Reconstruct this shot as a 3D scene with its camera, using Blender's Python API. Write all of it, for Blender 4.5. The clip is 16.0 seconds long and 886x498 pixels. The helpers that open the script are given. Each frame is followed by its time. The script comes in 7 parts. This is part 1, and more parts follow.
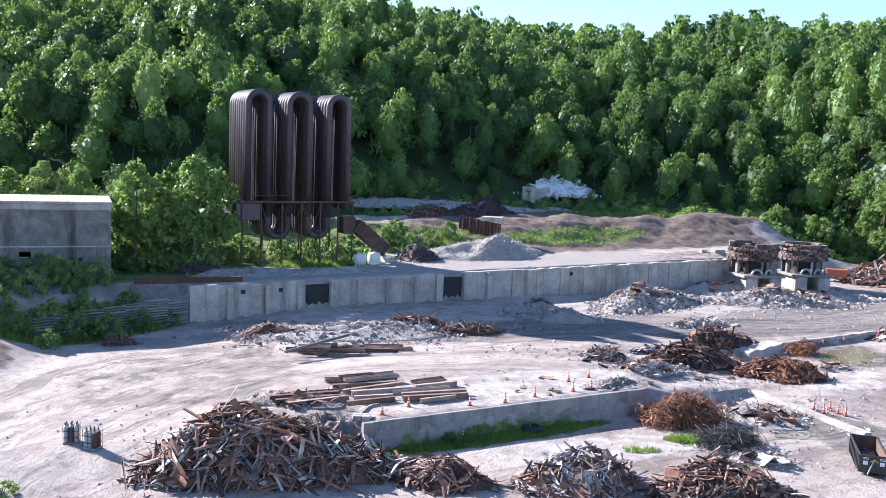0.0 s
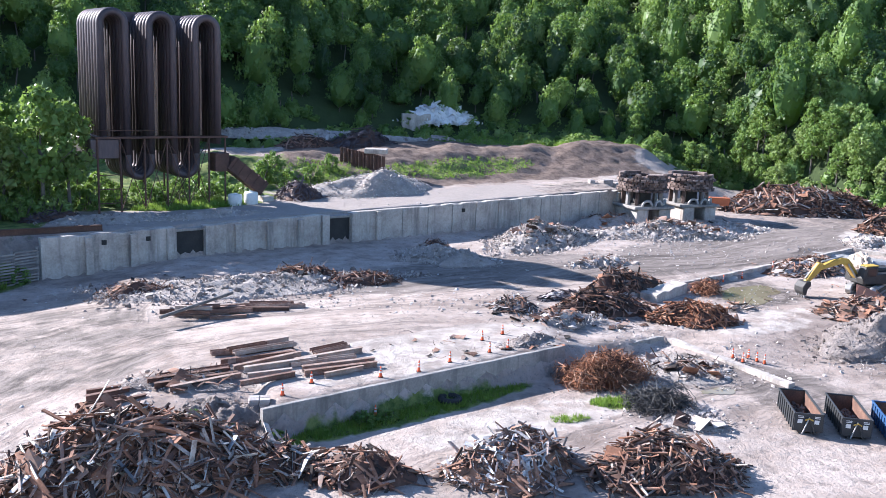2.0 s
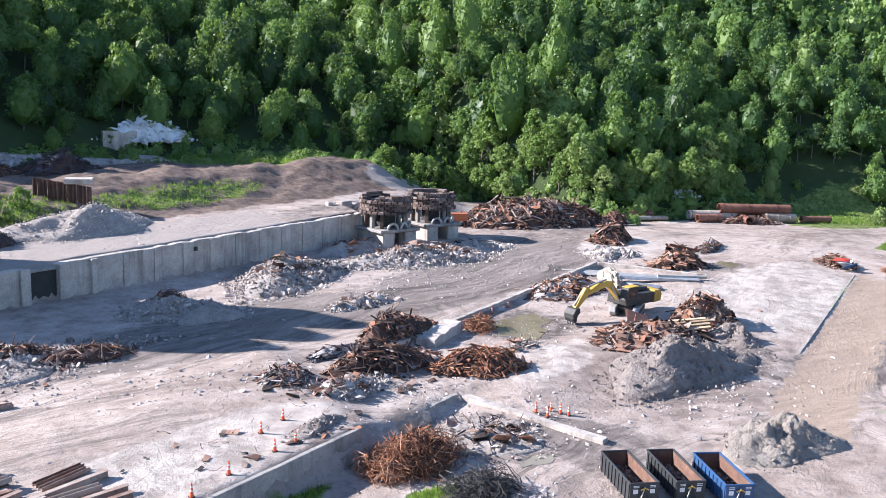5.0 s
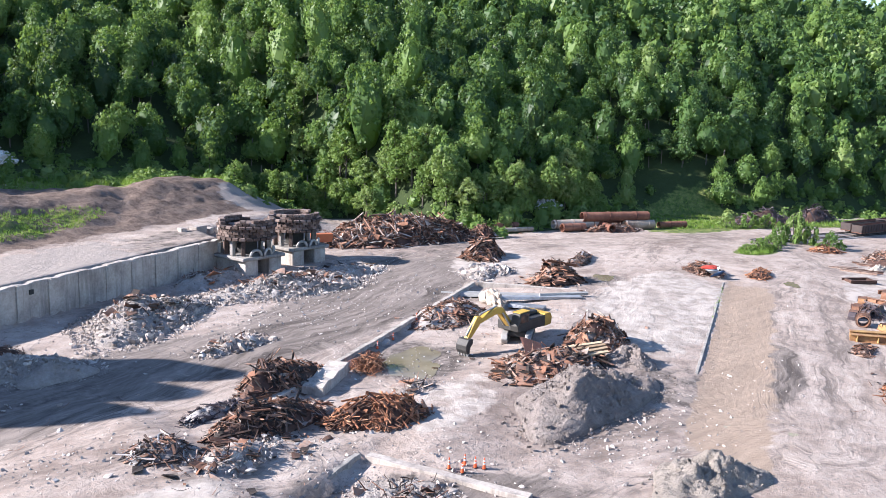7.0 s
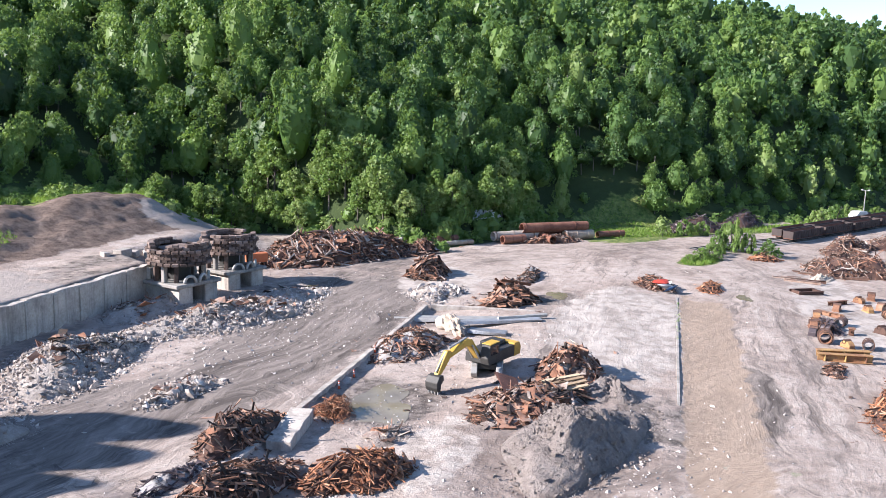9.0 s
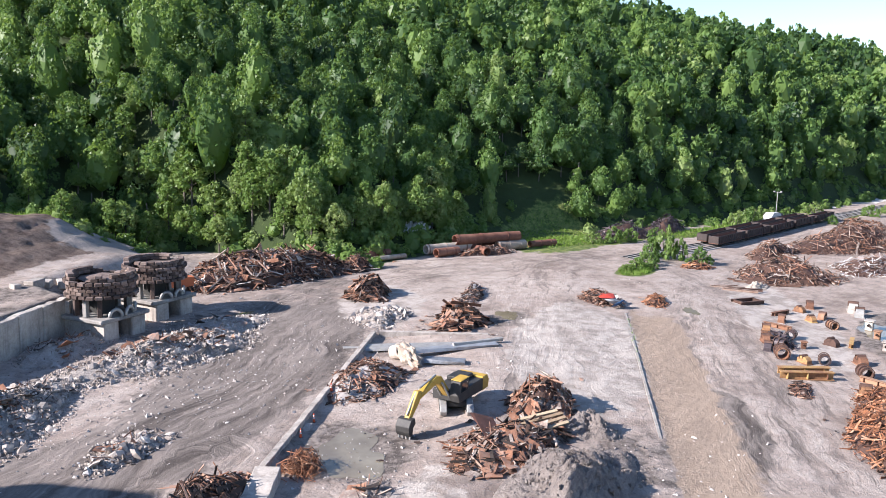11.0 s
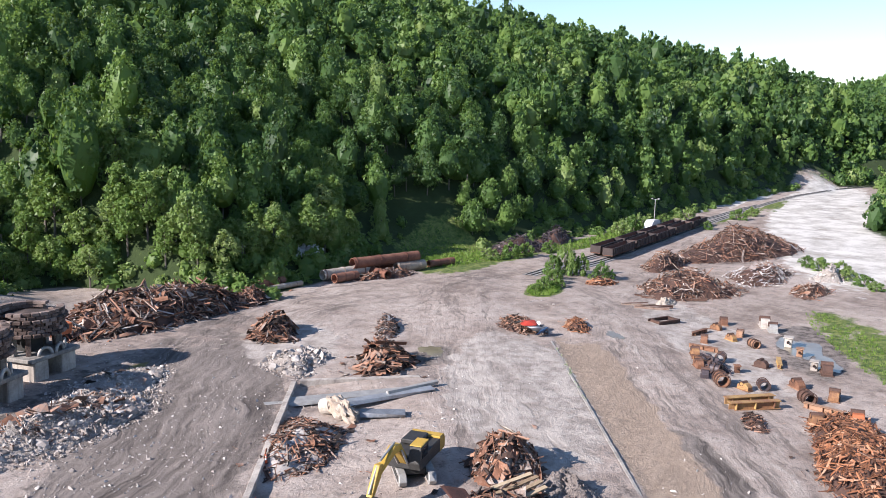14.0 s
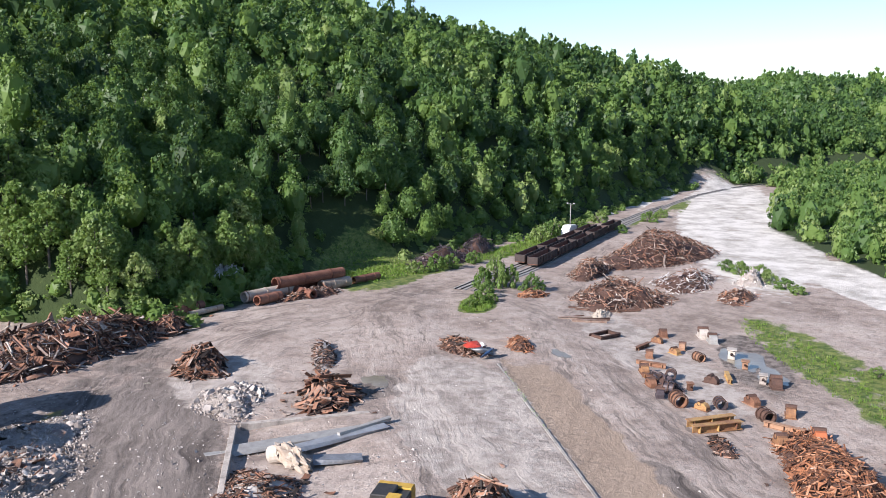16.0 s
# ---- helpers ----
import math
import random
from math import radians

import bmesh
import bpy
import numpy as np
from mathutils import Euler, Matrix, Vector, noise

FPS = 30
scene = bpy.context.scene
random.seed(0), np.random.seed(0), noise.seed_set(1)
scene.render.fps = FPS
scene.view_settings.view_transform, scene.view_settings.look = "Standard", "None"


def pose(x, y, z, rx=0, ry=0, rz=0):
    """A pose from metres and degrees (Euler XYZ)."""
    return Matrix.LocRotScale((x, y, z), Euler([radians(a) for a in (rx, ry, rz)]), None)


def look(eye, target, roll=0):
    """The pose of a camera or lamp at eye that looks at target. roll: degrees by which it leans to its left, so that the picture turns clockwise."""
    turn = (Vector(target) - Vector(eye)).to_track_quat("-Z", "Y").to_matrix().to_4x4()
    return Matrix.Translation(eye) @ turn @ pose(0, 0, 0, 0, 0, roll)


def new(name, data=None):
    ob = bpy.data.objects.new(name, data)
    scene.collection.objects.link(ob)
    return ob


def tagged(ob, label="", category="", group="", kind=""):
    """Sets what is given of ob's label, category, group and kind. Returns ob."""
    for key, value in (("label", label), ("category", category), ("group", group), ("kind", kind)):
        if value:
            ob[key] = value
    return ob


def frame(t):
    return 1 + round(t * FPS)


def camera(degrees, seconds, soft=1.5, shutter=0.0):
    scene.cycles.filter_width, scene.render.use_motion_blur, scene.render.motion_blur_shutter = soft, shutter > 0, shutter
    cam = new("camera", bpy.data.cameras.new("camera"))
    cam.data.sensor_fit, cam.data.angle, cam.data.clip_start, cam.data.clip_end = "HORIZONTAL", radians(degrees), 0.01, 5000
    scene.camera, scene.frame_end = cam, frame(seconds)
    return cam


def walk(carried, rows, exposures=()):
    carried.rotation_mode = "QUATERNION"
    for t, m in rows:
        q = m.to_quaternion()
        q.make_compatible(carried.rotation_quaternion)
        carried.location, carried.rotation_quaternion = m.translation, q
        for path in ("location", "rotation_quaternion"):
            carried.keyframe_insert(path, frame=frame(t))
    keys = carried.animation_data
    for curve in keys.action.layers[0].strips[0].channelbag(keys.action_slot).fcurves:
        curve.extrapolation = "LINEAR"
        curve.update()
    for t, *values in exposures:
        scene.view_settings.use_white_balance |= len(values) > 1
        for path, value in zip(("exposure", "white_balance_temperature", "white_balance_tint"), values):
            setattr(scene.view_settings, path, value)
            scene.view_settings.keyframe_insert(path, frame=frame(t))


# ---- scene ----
cam = camera(53.5, 16.0, soft=0.8)
PATH = [
    (0, (0.797, -5.498, 27.329), (0.867, -3.512, 27.107), 2.3),
    (0.5, (-0.111, -2.663, 27.69), (0.025, -0.687, 27.417), 2.4),
    (1, (-1.035, 0.232, 28.062), (-0.815, 2.194, 27.739), 2.5),
    (1.5, (-1.751, 3.209, 28.421), (-1.457, 5.152, 28.051), 2.5),
    (2, (-2.288, 6.217, 28.818), (-1.913, 8.143, 28.431), 2.5),
    (2.5, (-2.672, 9.258, 29.208), (-2.19, 11.161, 28.825), 2.5),
    (3, (-3.073, 12.296, 29.603), (-2.488, 14.171, 29.225), 2.5),
    (3.5, (-3.446, 15.15, 29.935), (-2.763, 16.993, 29.565), 2.5),
    (4, (-3.677, 18.138, 30.347), (-2.887, 19.939, 29.981), 2.5),
    (4.5, (-3.863, 21.051, 30.812), (-2.969, 22.803, 30.451), 2.5),
    (5, (-3.912, 24.065, 31.232), (-2.918, 25.764, 30.877), 2.4),
    (5.2, (-3.854, 25.247, 31.373), (-2.822, 26.923, 31.02), 2.4),
    (7.3, (-2.452, 37.11, 32.917), (-1.146, 38.588, 32.587), 1.7),
    (7.5, (-2.331, 38.277, 33.093), (-1.012, 39.744, 32.763), 1.7),
    (8, (-2.272, 41.163, 33.641), (-0.917, 42.597, 33.313), 1.7),
    (8.5, (-2.087, 44.078, 34.281), (-0.695, 45.477, 33.953), 1.7),
    (9, (-2.002, 47.085, 34.764), (-0.569, 48.441, 34.438), 1.7),
    (9.2, (-1.745, 48.269, 34.946), (-0.297, 49.61, 34.619), 1.6),
    (11.3, (-0.876, 60.472, 37.443), (0.725, 61.627, 37.121), 1.5),
    (11.5, (-0.648, 61.588, 37.534), (0.966, 62.725, 37.214), 1.5),
    (12, (-0.025, 64.468, 38.013), (1.621, 65.559, 37.694), 1.4),
    (12.5, (0.643, 67.321, 38.524), (2.32, 68.364, 38.206), 1.4),
    (13, (1.316, 70.144, 39.048), (3.022, 71.139, 38.731), 1.3),
    (13.5, (2.187, 72.883, 39.664), (3.919, 73.83, 39.347), 1.3),
    (14, (3.077, 75.59, 40.189), (4.837, 76.487, 39.874), 1.2),
    (14.5, (4.144, 78.406, 40.696), (5.93, 79.25, 40.381), 1.1),
    (15, (5.212, 81.038, 41.308), (7.022, 81.828, 40.993), 1.0),
    (15.5, (6.442, 83.755, 41.981), (8.276, 84.49, 41.667), 0.9),
    (16, (7.704, 86.344, 42.479), (9.559, 87.022, 42.166), 0.8),
]
walk(cam, [(t, look(e, g, r)) for t, e, g, r in PATH],
     [(0, 1.64, 5750, 14), (5, 1.52, 5980, 15), (9, 1.42, 6180, 15), (16, 0.90, 6230, 15)])

# ---------------------------------------------------------------- light
SUN = Vector((-0.745, 0.475, 0.468)).normalized()
world = bpy.data.worlds.new("sky")
scene.world = world
world.use_nodes = True
wn = world.node_tree.nodes
sky = wn.new("ShaderNodeTexSky")
sky.sky_type = 'NISHITA'
sky.sun_disc = False
sky.sun_elevation = math.asin(SUN.z)
sky.sun_rotation = math.atan2(SUN.x, SUN.y)
sky.altitude = 200
sky.air_density, sky.dust_density, sky.ozone_density = 1.0, 0.1, 2.6
wn["Background"].inputs["Strength"].default_value = 0.091
world.node_tree.links.new(sky.outputs[0], wn["Background"].inputs["Color"])
sun = new("sun", bpy.data.lights.new("sun", 'SUN'))
sun.data.energy, sun.data.angle, sun.data.color = 5.0, radians(0.6), (1.0, 0.93, 0.84)
sun.matrix_world = look(SUN * 400, (0, 0, 0))

# ---------------------------------------------------------------- materials
def nodes_of(name):
    m = bpy.data.materials.new(name)
    m.use_nodes = True
    nt = m.node_tree
    return m, nt, nt.nodes, nt.links, nt.nodes["Principled BSDF"]


def ramp(nt, fac, stops):
    r = nt.nodes.new("ShaderNodeValToRGB")
    el = r.color_ramp.elements
    while len(el) < len(stops):
        el.new(0.5)
    for e, (p, c) in zip(el, stops):
        e.position, e.color = p, (*c, 1)
    nt.links.new(fac, r.inputs[0])
    return r.outputs[0]


def tex(nt, scale, detail=4, rough=0.6, stretch=None, offset=0.0):
    n = nt.nodes.new("ShaderNodeTexNoise")
    n.inputs["Scale"].default_value, n.inputs["Detail"].default_value, n.inputs["Roughness"].default_value = scale, detail, rough
    g = nt.nodes.new("ShaderNodeNewGeometry")
    mp = nt.nodes.new("ShaderNodeMapping")
    if stretch:
        mp.inputs["Scale"].default_value = stretch[:3]
        mp.inputs["Rotation"].default_value = (0, 0, stretch[3])
    mp.inputs["Location"].default_value = (offset, offset * 0.7, 0)
    nt.links.new(g.outputs["Position"], mp.inputs[0])
    nt.links.new(mp.outputs[0], n.inputs["Vector"])
    return n.outputs["Fac"]


def mix(nt, fac, a, b, mode='MIX'):
    n = nt.nodes.new("ShaderNodeMix")
    n.data_type, n.blend_type = 'RGBA', mode
    for sock, v in ((n.inputs["Factor"], fac), (n.inputs["A"], a), (n.inputs["B"], b)):
        if isinstance(v, (int, float)):
            sock.default_value = v
        elif isinstance(v, tuple):
            sock.default_value = (*v, 1)
        else:
            nt.links.new(v, sock)
    return n.outputs["Result"]


def calc(nt, op, a, b=0.0, clamp=False):
    n = nt.nodes.new("ShaderNodeMath")
    n.operation, n.use_clamp = op, clamp
    for sock, v in zip(n.inputs, (a, b)):
        if isinstance(v, (int, float)):
            sock.default_value = v
        else:
            nt.links.new(v, sock)
    return n.outputs[0]


def bump(nt, bsdf, height, strength, distance):
    n = nt.nodes.new("ShaderNodeBump")
    n.inputs["Strength"].default_value, n.inputs["Distance"].default_value = strength, distance
    nt.links.new(height, n.inputs["Height"])
    nt.links.new(n.outputs[0], bsdf.inputs["Normal"])


def surface(name, stops, scale=1.0, fine=8.0, rough=0.85, metal=0.0, relief=0.3, depth=0.05, spread=0.0, island=0.0, stretch=None, streak=None):
    """Mottled surface at two scales; spread and island shift the ramp piece by piece."""
    m, nt, nd, ln, b = nodes_of(name)
    f = calc(nt, 'ADD', calc(nt, 'MULTIPLY', tex(nt, scale, 5, 0.6, stretch), 0.6), calc(nt, 'MULTIPLY', tex(nt, fine, 4, 0.7, stretch, 7.0), 0.4))
    if spread:
        o = nd.new("ShaderNodeObjectInfo")
        f = calc(nt, 'ADD', f, calc(nt, 'MULTIPLY', calc(nt, 'SUBTRACT', o.outputs["Random"], 0.5), spread))
    if island:
        g = nd.new("ShaderNodeNewGeometry")
        f = calc(nt, 'ADD', f, calc(nt, 'MULTIPLY', calc(nt, 'SUBTRACT', g.outputs["Random Per Island"], 0.5), island))
    col = ramp(nt, f, stops)
    if streak:
        sf = tex(nt, 0.55, 5, 0.7, (1.0, 1.0, 0.10, 0.0), 3.0)
        col = mix(nt, ramp(nt, sf, [(0.50, (0, 0, 0)), (0.72, (0.9, 0.9, 0.9))]), col, streak)
    ln.new(col, b.inputs["Base Color"])
    b.inputs["Roughness"].default_value, b.inputs["Metallic"].default_value = rough, metal
    bump(nt, b, tex(nt, fine * 1.5, 5, 0.7, stretch, 2.0), relief, depth)
    return m


CONCRETE = surface("concrete", [(0.30, (0.215, 0.185, 0.165)), (0.5, (0.40, 0.355, 0.315)), (0.70, (0.55, 0.50, 0.45))], 0.35, 2.6, 0.9, relief=0.6, streak=(0.15, 0.13, 0.12))
CONCRETE_DARK = surface("weathered_concrete", [(0.3, (0.15, 0.138, 0.128)), (0.52, (0.28, 0.26, 0.24)), (0.72, (0.42, 0.39, 0.36))], 0.4, 4, 0.9, relief=0.4, streak=(0.10, 0.095, 0.095))
RUST = surface("rusted_steel", [(0.14, (0.026, 0.018, 0.015)), (0.36, (0.100, 0.052, 0.036)), (0.54, (0.235, 0.105, 0.060)), (0.70, (0.33, 0.185, 0.125)), (0.84, (0.20, 0.155, 0.135)), (0.96, (0.40, 0.33, 0.28)), (1.0, (0.48, 0.43, 0.39))], 0.8, 6, 0.85, 0.0, spread=0.3, island=0.95)
RUST_BRIGHT = surface("orange_rusted_scrap", [(0.12, (0.06, 0.030, 0.020)), (0.38, (0.20, 0.080, 0.040)), (0.60, (0.36, 0.155, 0.075)), (0.80, (0.40, 0.26, 0.18)), (1.0, (0.50, 0.44, 0.39))], 0.8, 6, 0.85, 0.0, spread=0.3, island=0.7)
RUST_GREY = surface("grey_and_rust_scrap", [(0.10, (0.03, 0.024, 0.022)), (0.32, (0.12, 0.068, 0.05)), (0.52, (0.24, 0.125, 0.08)), (0.70, (0.25, 0.235, 0.235)), (0.90, (0.42, 0.41, 0.41)), (1.0, (0.62, 0.60, 0.58))], 0.8, 6, 0.85, 0.0, spread=0.3, island=0.9)
STAINED = surface("streaked_old_concrete", [(0.3, (0.085, 0.078, 0.076)), (0.5, (0.175, 0.162, 0.152)), (0.70, (0.29, 0.27, 0.25))], 0.5, 3, 0.9, relief=0.5, streak=(0.035, 0.034, 0.036))
RUST_DARK = surface("dark_rusted_pipe", [(0.3, (0.045, 0.037, 0.044)), (0.5, (0.085, 0.066, 0.072)), (0.72, (0.14, 0.105, 0.10))], 0.25, 5, 0.55, 0.3, relief=0.2, stretch=(1, 1, 0.15, 0), spread=0.25)
RUST_FRAME = surface("rusted_framework", [(0.3, (0.045, 0.028, 0.024)), (0.55, (0.11, 0.06, 0.045)), (0.75, (0.20, 0.12, 0.09))], 0.5, 5, 0.8, 0.2)
BEAM_DUSTY = surface("dusty_brown_steel", [(0.25, (0.085, 0.046, 0.034)), (0.45, (0.185, 0.105, 0.078)), (0.62, (0.30, 0.22, 0.18)), (0.82, (0.42, 0.36, 0.315))], 0.7, 6, 0.85, spread=0.5)
TUBE_LINE = surface("pale_rust_conduit", [(0.3, (0.18, 0.11, 0.08)), (0.7, (0.34, 0.24, 0.18))], 0.5, 4, 0.8)
ROCK = surface("broken_concrete", [(0.12, (0.16, 0.132, 0.118)), (0.48, (0.37, 0.325, 0.295)), (0.85, (0.58, 0.535, 0.50))], 0.5, 5, 0.95, relief=0.6, spread=0.4, island=0.5)
ROCK_WARM = surface("brick_and_rubble", [(0.2, (0.15, 0.12, 0.11)), (0.5, (0.32, 0.28, 0.26)), (0.8, (0.46, 0.43, 0.41))], 0.5, 5, 0.95, relief=0.6, spread=0.4, island=0.5)
GRAVEL = surface("grey_gravel", [(0.3, (0.20, 0.175, 0.158)), (0.5, (0.335, 0.295, 0.268)), (0.7, (0.48, 0.43, 0.395))], 0.6, 3.5, 0.95, relief=1.0, depth=0.25)
SPOIL = surface("grey_spoil", [(0.3, (0.150, 0.122, 0.110)), (0.5, (0.255, 0.215, 0.195)), (0.7, (0.37, 0.32, 0.29))], 0.5, 2.2, 0.95, relief=1.0, depth=0.5)
EARTH = surface("tan_grey_earth", [(0.3, (0.17, 0.145, 0.125)), (0.5, (0.275, 0.24, 0.21)), (0.7, (0.37, 0.33, 0.29))], 0.5, 2.4, 0.95, relief=1.0, depth=0.4)
SAND = surface("tan_sand", [(0.3, (0.24, 0.20, 0.165)), (0.5, (0.36, 0.31, 0.26)), (0.7, (0.45, 0.40, 0.34))], 0.3, 3, 0.95, relief=0.8, depth=0.15)
WHITE_ROCK = surface("white_slag_rock", [(0.3, (0.34, 0.34, 0.34)), (0.5, (0.66, 0.66, 0.66)), (0.7, (0.82, 0.82, 0.81))], 0.3, 3, 0.95, relief=0.8, depth=0.2)
BRICK = surface("burnt_brick", [(0.3, (0.050, 0.034, 0.029)), (0.5, (0.130, 0.090, 0.076)), (0.7, (0.25, 0.19, 0.165))], 0.6, 5, 0.95, relief=0.7, spread=0.4)
WOOD = surface("grey_timber", [(0.3, (0.11, 0.10, 0.095)), (0.5, (0.21, 0.195, 0.18)), (0.7, (0.30, 0.28, 0.26))], 0.8, 8, 0.9, spread=0.4)
BARK = surface("bark", [(0.3, (0.07, 0.06, 0.05)), (0.7, (0.17, 0.15, 0.13))], 1.5, 9, 0.95, relief=0.6)
BIN_BLACK = surface("scratched_black_paint", [(0.3, (0.018, 0.02, 0.023)), (0.62, (0.035, 0.037, 0.04)), (0.75, (0.12, 0.075, 0.06))], 1.2, 9, 0.55, relief=0.15, depth=0.02)
BIN_BLUE = surface("scratched_blue_paint", [(0.3, (0.018, 0.05, 0.12)), (0.62, (0.03, 0.085, 0.20)), (0.78, (0.15, 0.13, 0.12))], 1.2, 9, 0.5, relief=0.15, depth=0.02)
BIN_INSIDE = surface("rusty_bin_lining", [(0.3, (0.06, 0.035, 0.028)), (0.55, (0.15, 0.08, 0.055)), (0.75, (0.26, 0.16, 0.12))], 1.0, 6, 0.85)
YELLOW = surface("yellow_machine_paint", [(0.25, (0.24, 0.15, 0.035)), (0.5, (0.47, 0.29, 0.045)), (0.8, (0.56, 0.39, 0.09))], 0.8, 7, 0.55, relief=0.08, depth=0.02)
YELLOW_RUST = surface("rusted_yellow_paint", [(0.3, (0.12, 0.055, 0.033)), (0.5, (0.25, 0.125, 0.06)), (0.72, (0.42, 0.27, 0.10))], 0.5, 4, 0.75, spread=0.5, relief=0.2)
STEEL_DARK = surface("dark_steel", [(0.3, (0.025, 0.025, 0.026)), (0.7, (0.07, 0.066, 0.062))], 1.0, 7, 0.6, 0.3)
STEEL_PALE = surface("worn_pale_steel", [(0.3, (0.24, 0.23, 0.22)), (0.7, (0.46, 0.45, 0.43))], 0.8, 6, 0.6, 0.3)
WHITE = surface("dirty_white_paint", [(0.3, (0.50, 0.49, 0.47)), (0.6, (0.72, 0.71, 0.69))], 0.7, 5, 0.6, relief=0.1)
ORANGE = surface("orange_plastic", [(0.3, (0.62, 0.075, 0.02)), (0.7, (0.78, 0.13, 0.04))], 3, 9, 0.5, relief=0.05)
RED = surface("red_paint", [(0.3, (0.42, 0.035, 0.02)), (0.7, (0.60, 0.07, 0.035))], 1, 6, 0.6, relief=0.05, spread=0.3)
ORANGE_STEEL = surface("orange_primed_steel", [(0.3, (0.30, 0.085, 0.035)), (0.7, (0.48, 0.15, 0.06))], 0.8, 6, 0.7)
RUBBER = surface("black_rubber", [(0.3, (0.012, 0.012, 0.012)), (0.7, (0.035, 0.034, 0.033))], 3, 12, 0.85)
GONDOLA = surface("brown_black_wagon_paint", [(0.3, (0.025, 0.02, 0.02)), (0.55, (0.055, 0.038, 0.035)), (0.75, (0.12, 0.07, 0.055))], 0.5, 5, 0.75, spread=0.2)
WAGON_LOAD = surface("wagon_rust_inside", [(0.3, (0.09, 0.042, 0.03)), (0.6, (0.17, 0.08, 0.055)), (0.8, (0.24, 0.13, 0.09))], 0.4, 4, 0.9, spread=0.2)
BALLAST = surface("rail_ballast", [(0.3, (0.20, 0.19, 0.18)), (0.7, (0.36, 0.34, 0.32))], 0.6, 6, 0.95, relief=1.0, depth=0.1)
# near-black colour that stands for the shade inside openings
SHADE_PAINT = surface("painted_interior_shade", [(0.3, (0.02, 0.02, 0.02)), (0.7, (0.05, 0.048, 0.045))], 0.6, 5, 0.95)
DOORSTEEL = surface("dark_door_paint", [(0.3, (0.015, 0.017, 0.022)), (0.7, (0.035, 0.036, 0.042))], 0.9, 6, 0.7)
PALE_BOARD = surface("splintered_board", [(0.3, (0.22, 0.15, 0.09)), (0.7, (0.46, 0.36, 0.24))], 1.0, 8, 0.85, spread=0.5)
STEEL_BLUE = surface("galvanised_sheet", [(0.3, (0.20, 0.21, 0.23)), (0.7, (0.42, 0.44, 0.47))], 0.8, 6, 0.5, 0.4, spread=0.4)

gl, gnt, gnd, gln, gb = nodes_of("cab_glass")
gb.inputs["Base Color"].default_value, gb.inputs["Roughness"].default_value = (0.02, 0.025, 0.03, 1), 0.08
GLASS = gl


def leaf_material(name, stops, gloss=0.45):
    m, nt, nd, ln, b = nodes_of(name)
    g = nd.new("ShaderNodeNewGeometry")
    a = nd.new("ShaderNodeAttribute")
    a.attribute_name = "hue"
    o = nd.new("ShaderNodeObjectInfo")
    f = calc(nt, 'ADD', calc(nt, 'MULTIPLY', g.outputs["Random Per Island"], 0.22), calc(nt, 'MULTIPLY', a.outputs["Fac"], 0.62))
    f = calc(nt, 'ADD', f, calc(nt, 'MULTIPLY', o.outputs["Random"], 0.16))
    col = ramp(nt, f, stops)
    ln.new(col, b.inputs["Base Color"])
    b.inputs["Roughness"].default_value = gloss
    b.inputs["Specular IOR Level"].default_value = 0.25
    t = nd.new("ShaderNodeBsdfTranslucent")
    ln.new(mix(nt, 0.5, col, (0.26, 0.38, 0.05)), t.inputs["Color"])
    mx = nd.new("ShaderNodeMixShader")
    mx.inputs[0].default_value = 0.42
    ln.new(b.outputs[0], mx.inputs[1])
    ln.new(t.outputs[0], mx.inputs[2])
    ln.new(mx.outputs[0], nd["Material Output"].inputs["Surface"])
    return m


LEAF = leaf_material("broad_leaves", [(0.05, (0.030, 0.064, 0.030)), (0.35, (0.080, 0.152, 0.048)), (0.62, (0.158, 0.252, 0.068)), (0.95, (0.30, 0.365, 0.145))])
GRASS = leaf_material("grass_blades", [(0.1, (0.09, 0.17, 0.03)), (0.5, (0.15, 0.26, 0.045)), (0.9, (0.28, 0.33, 0.10))])


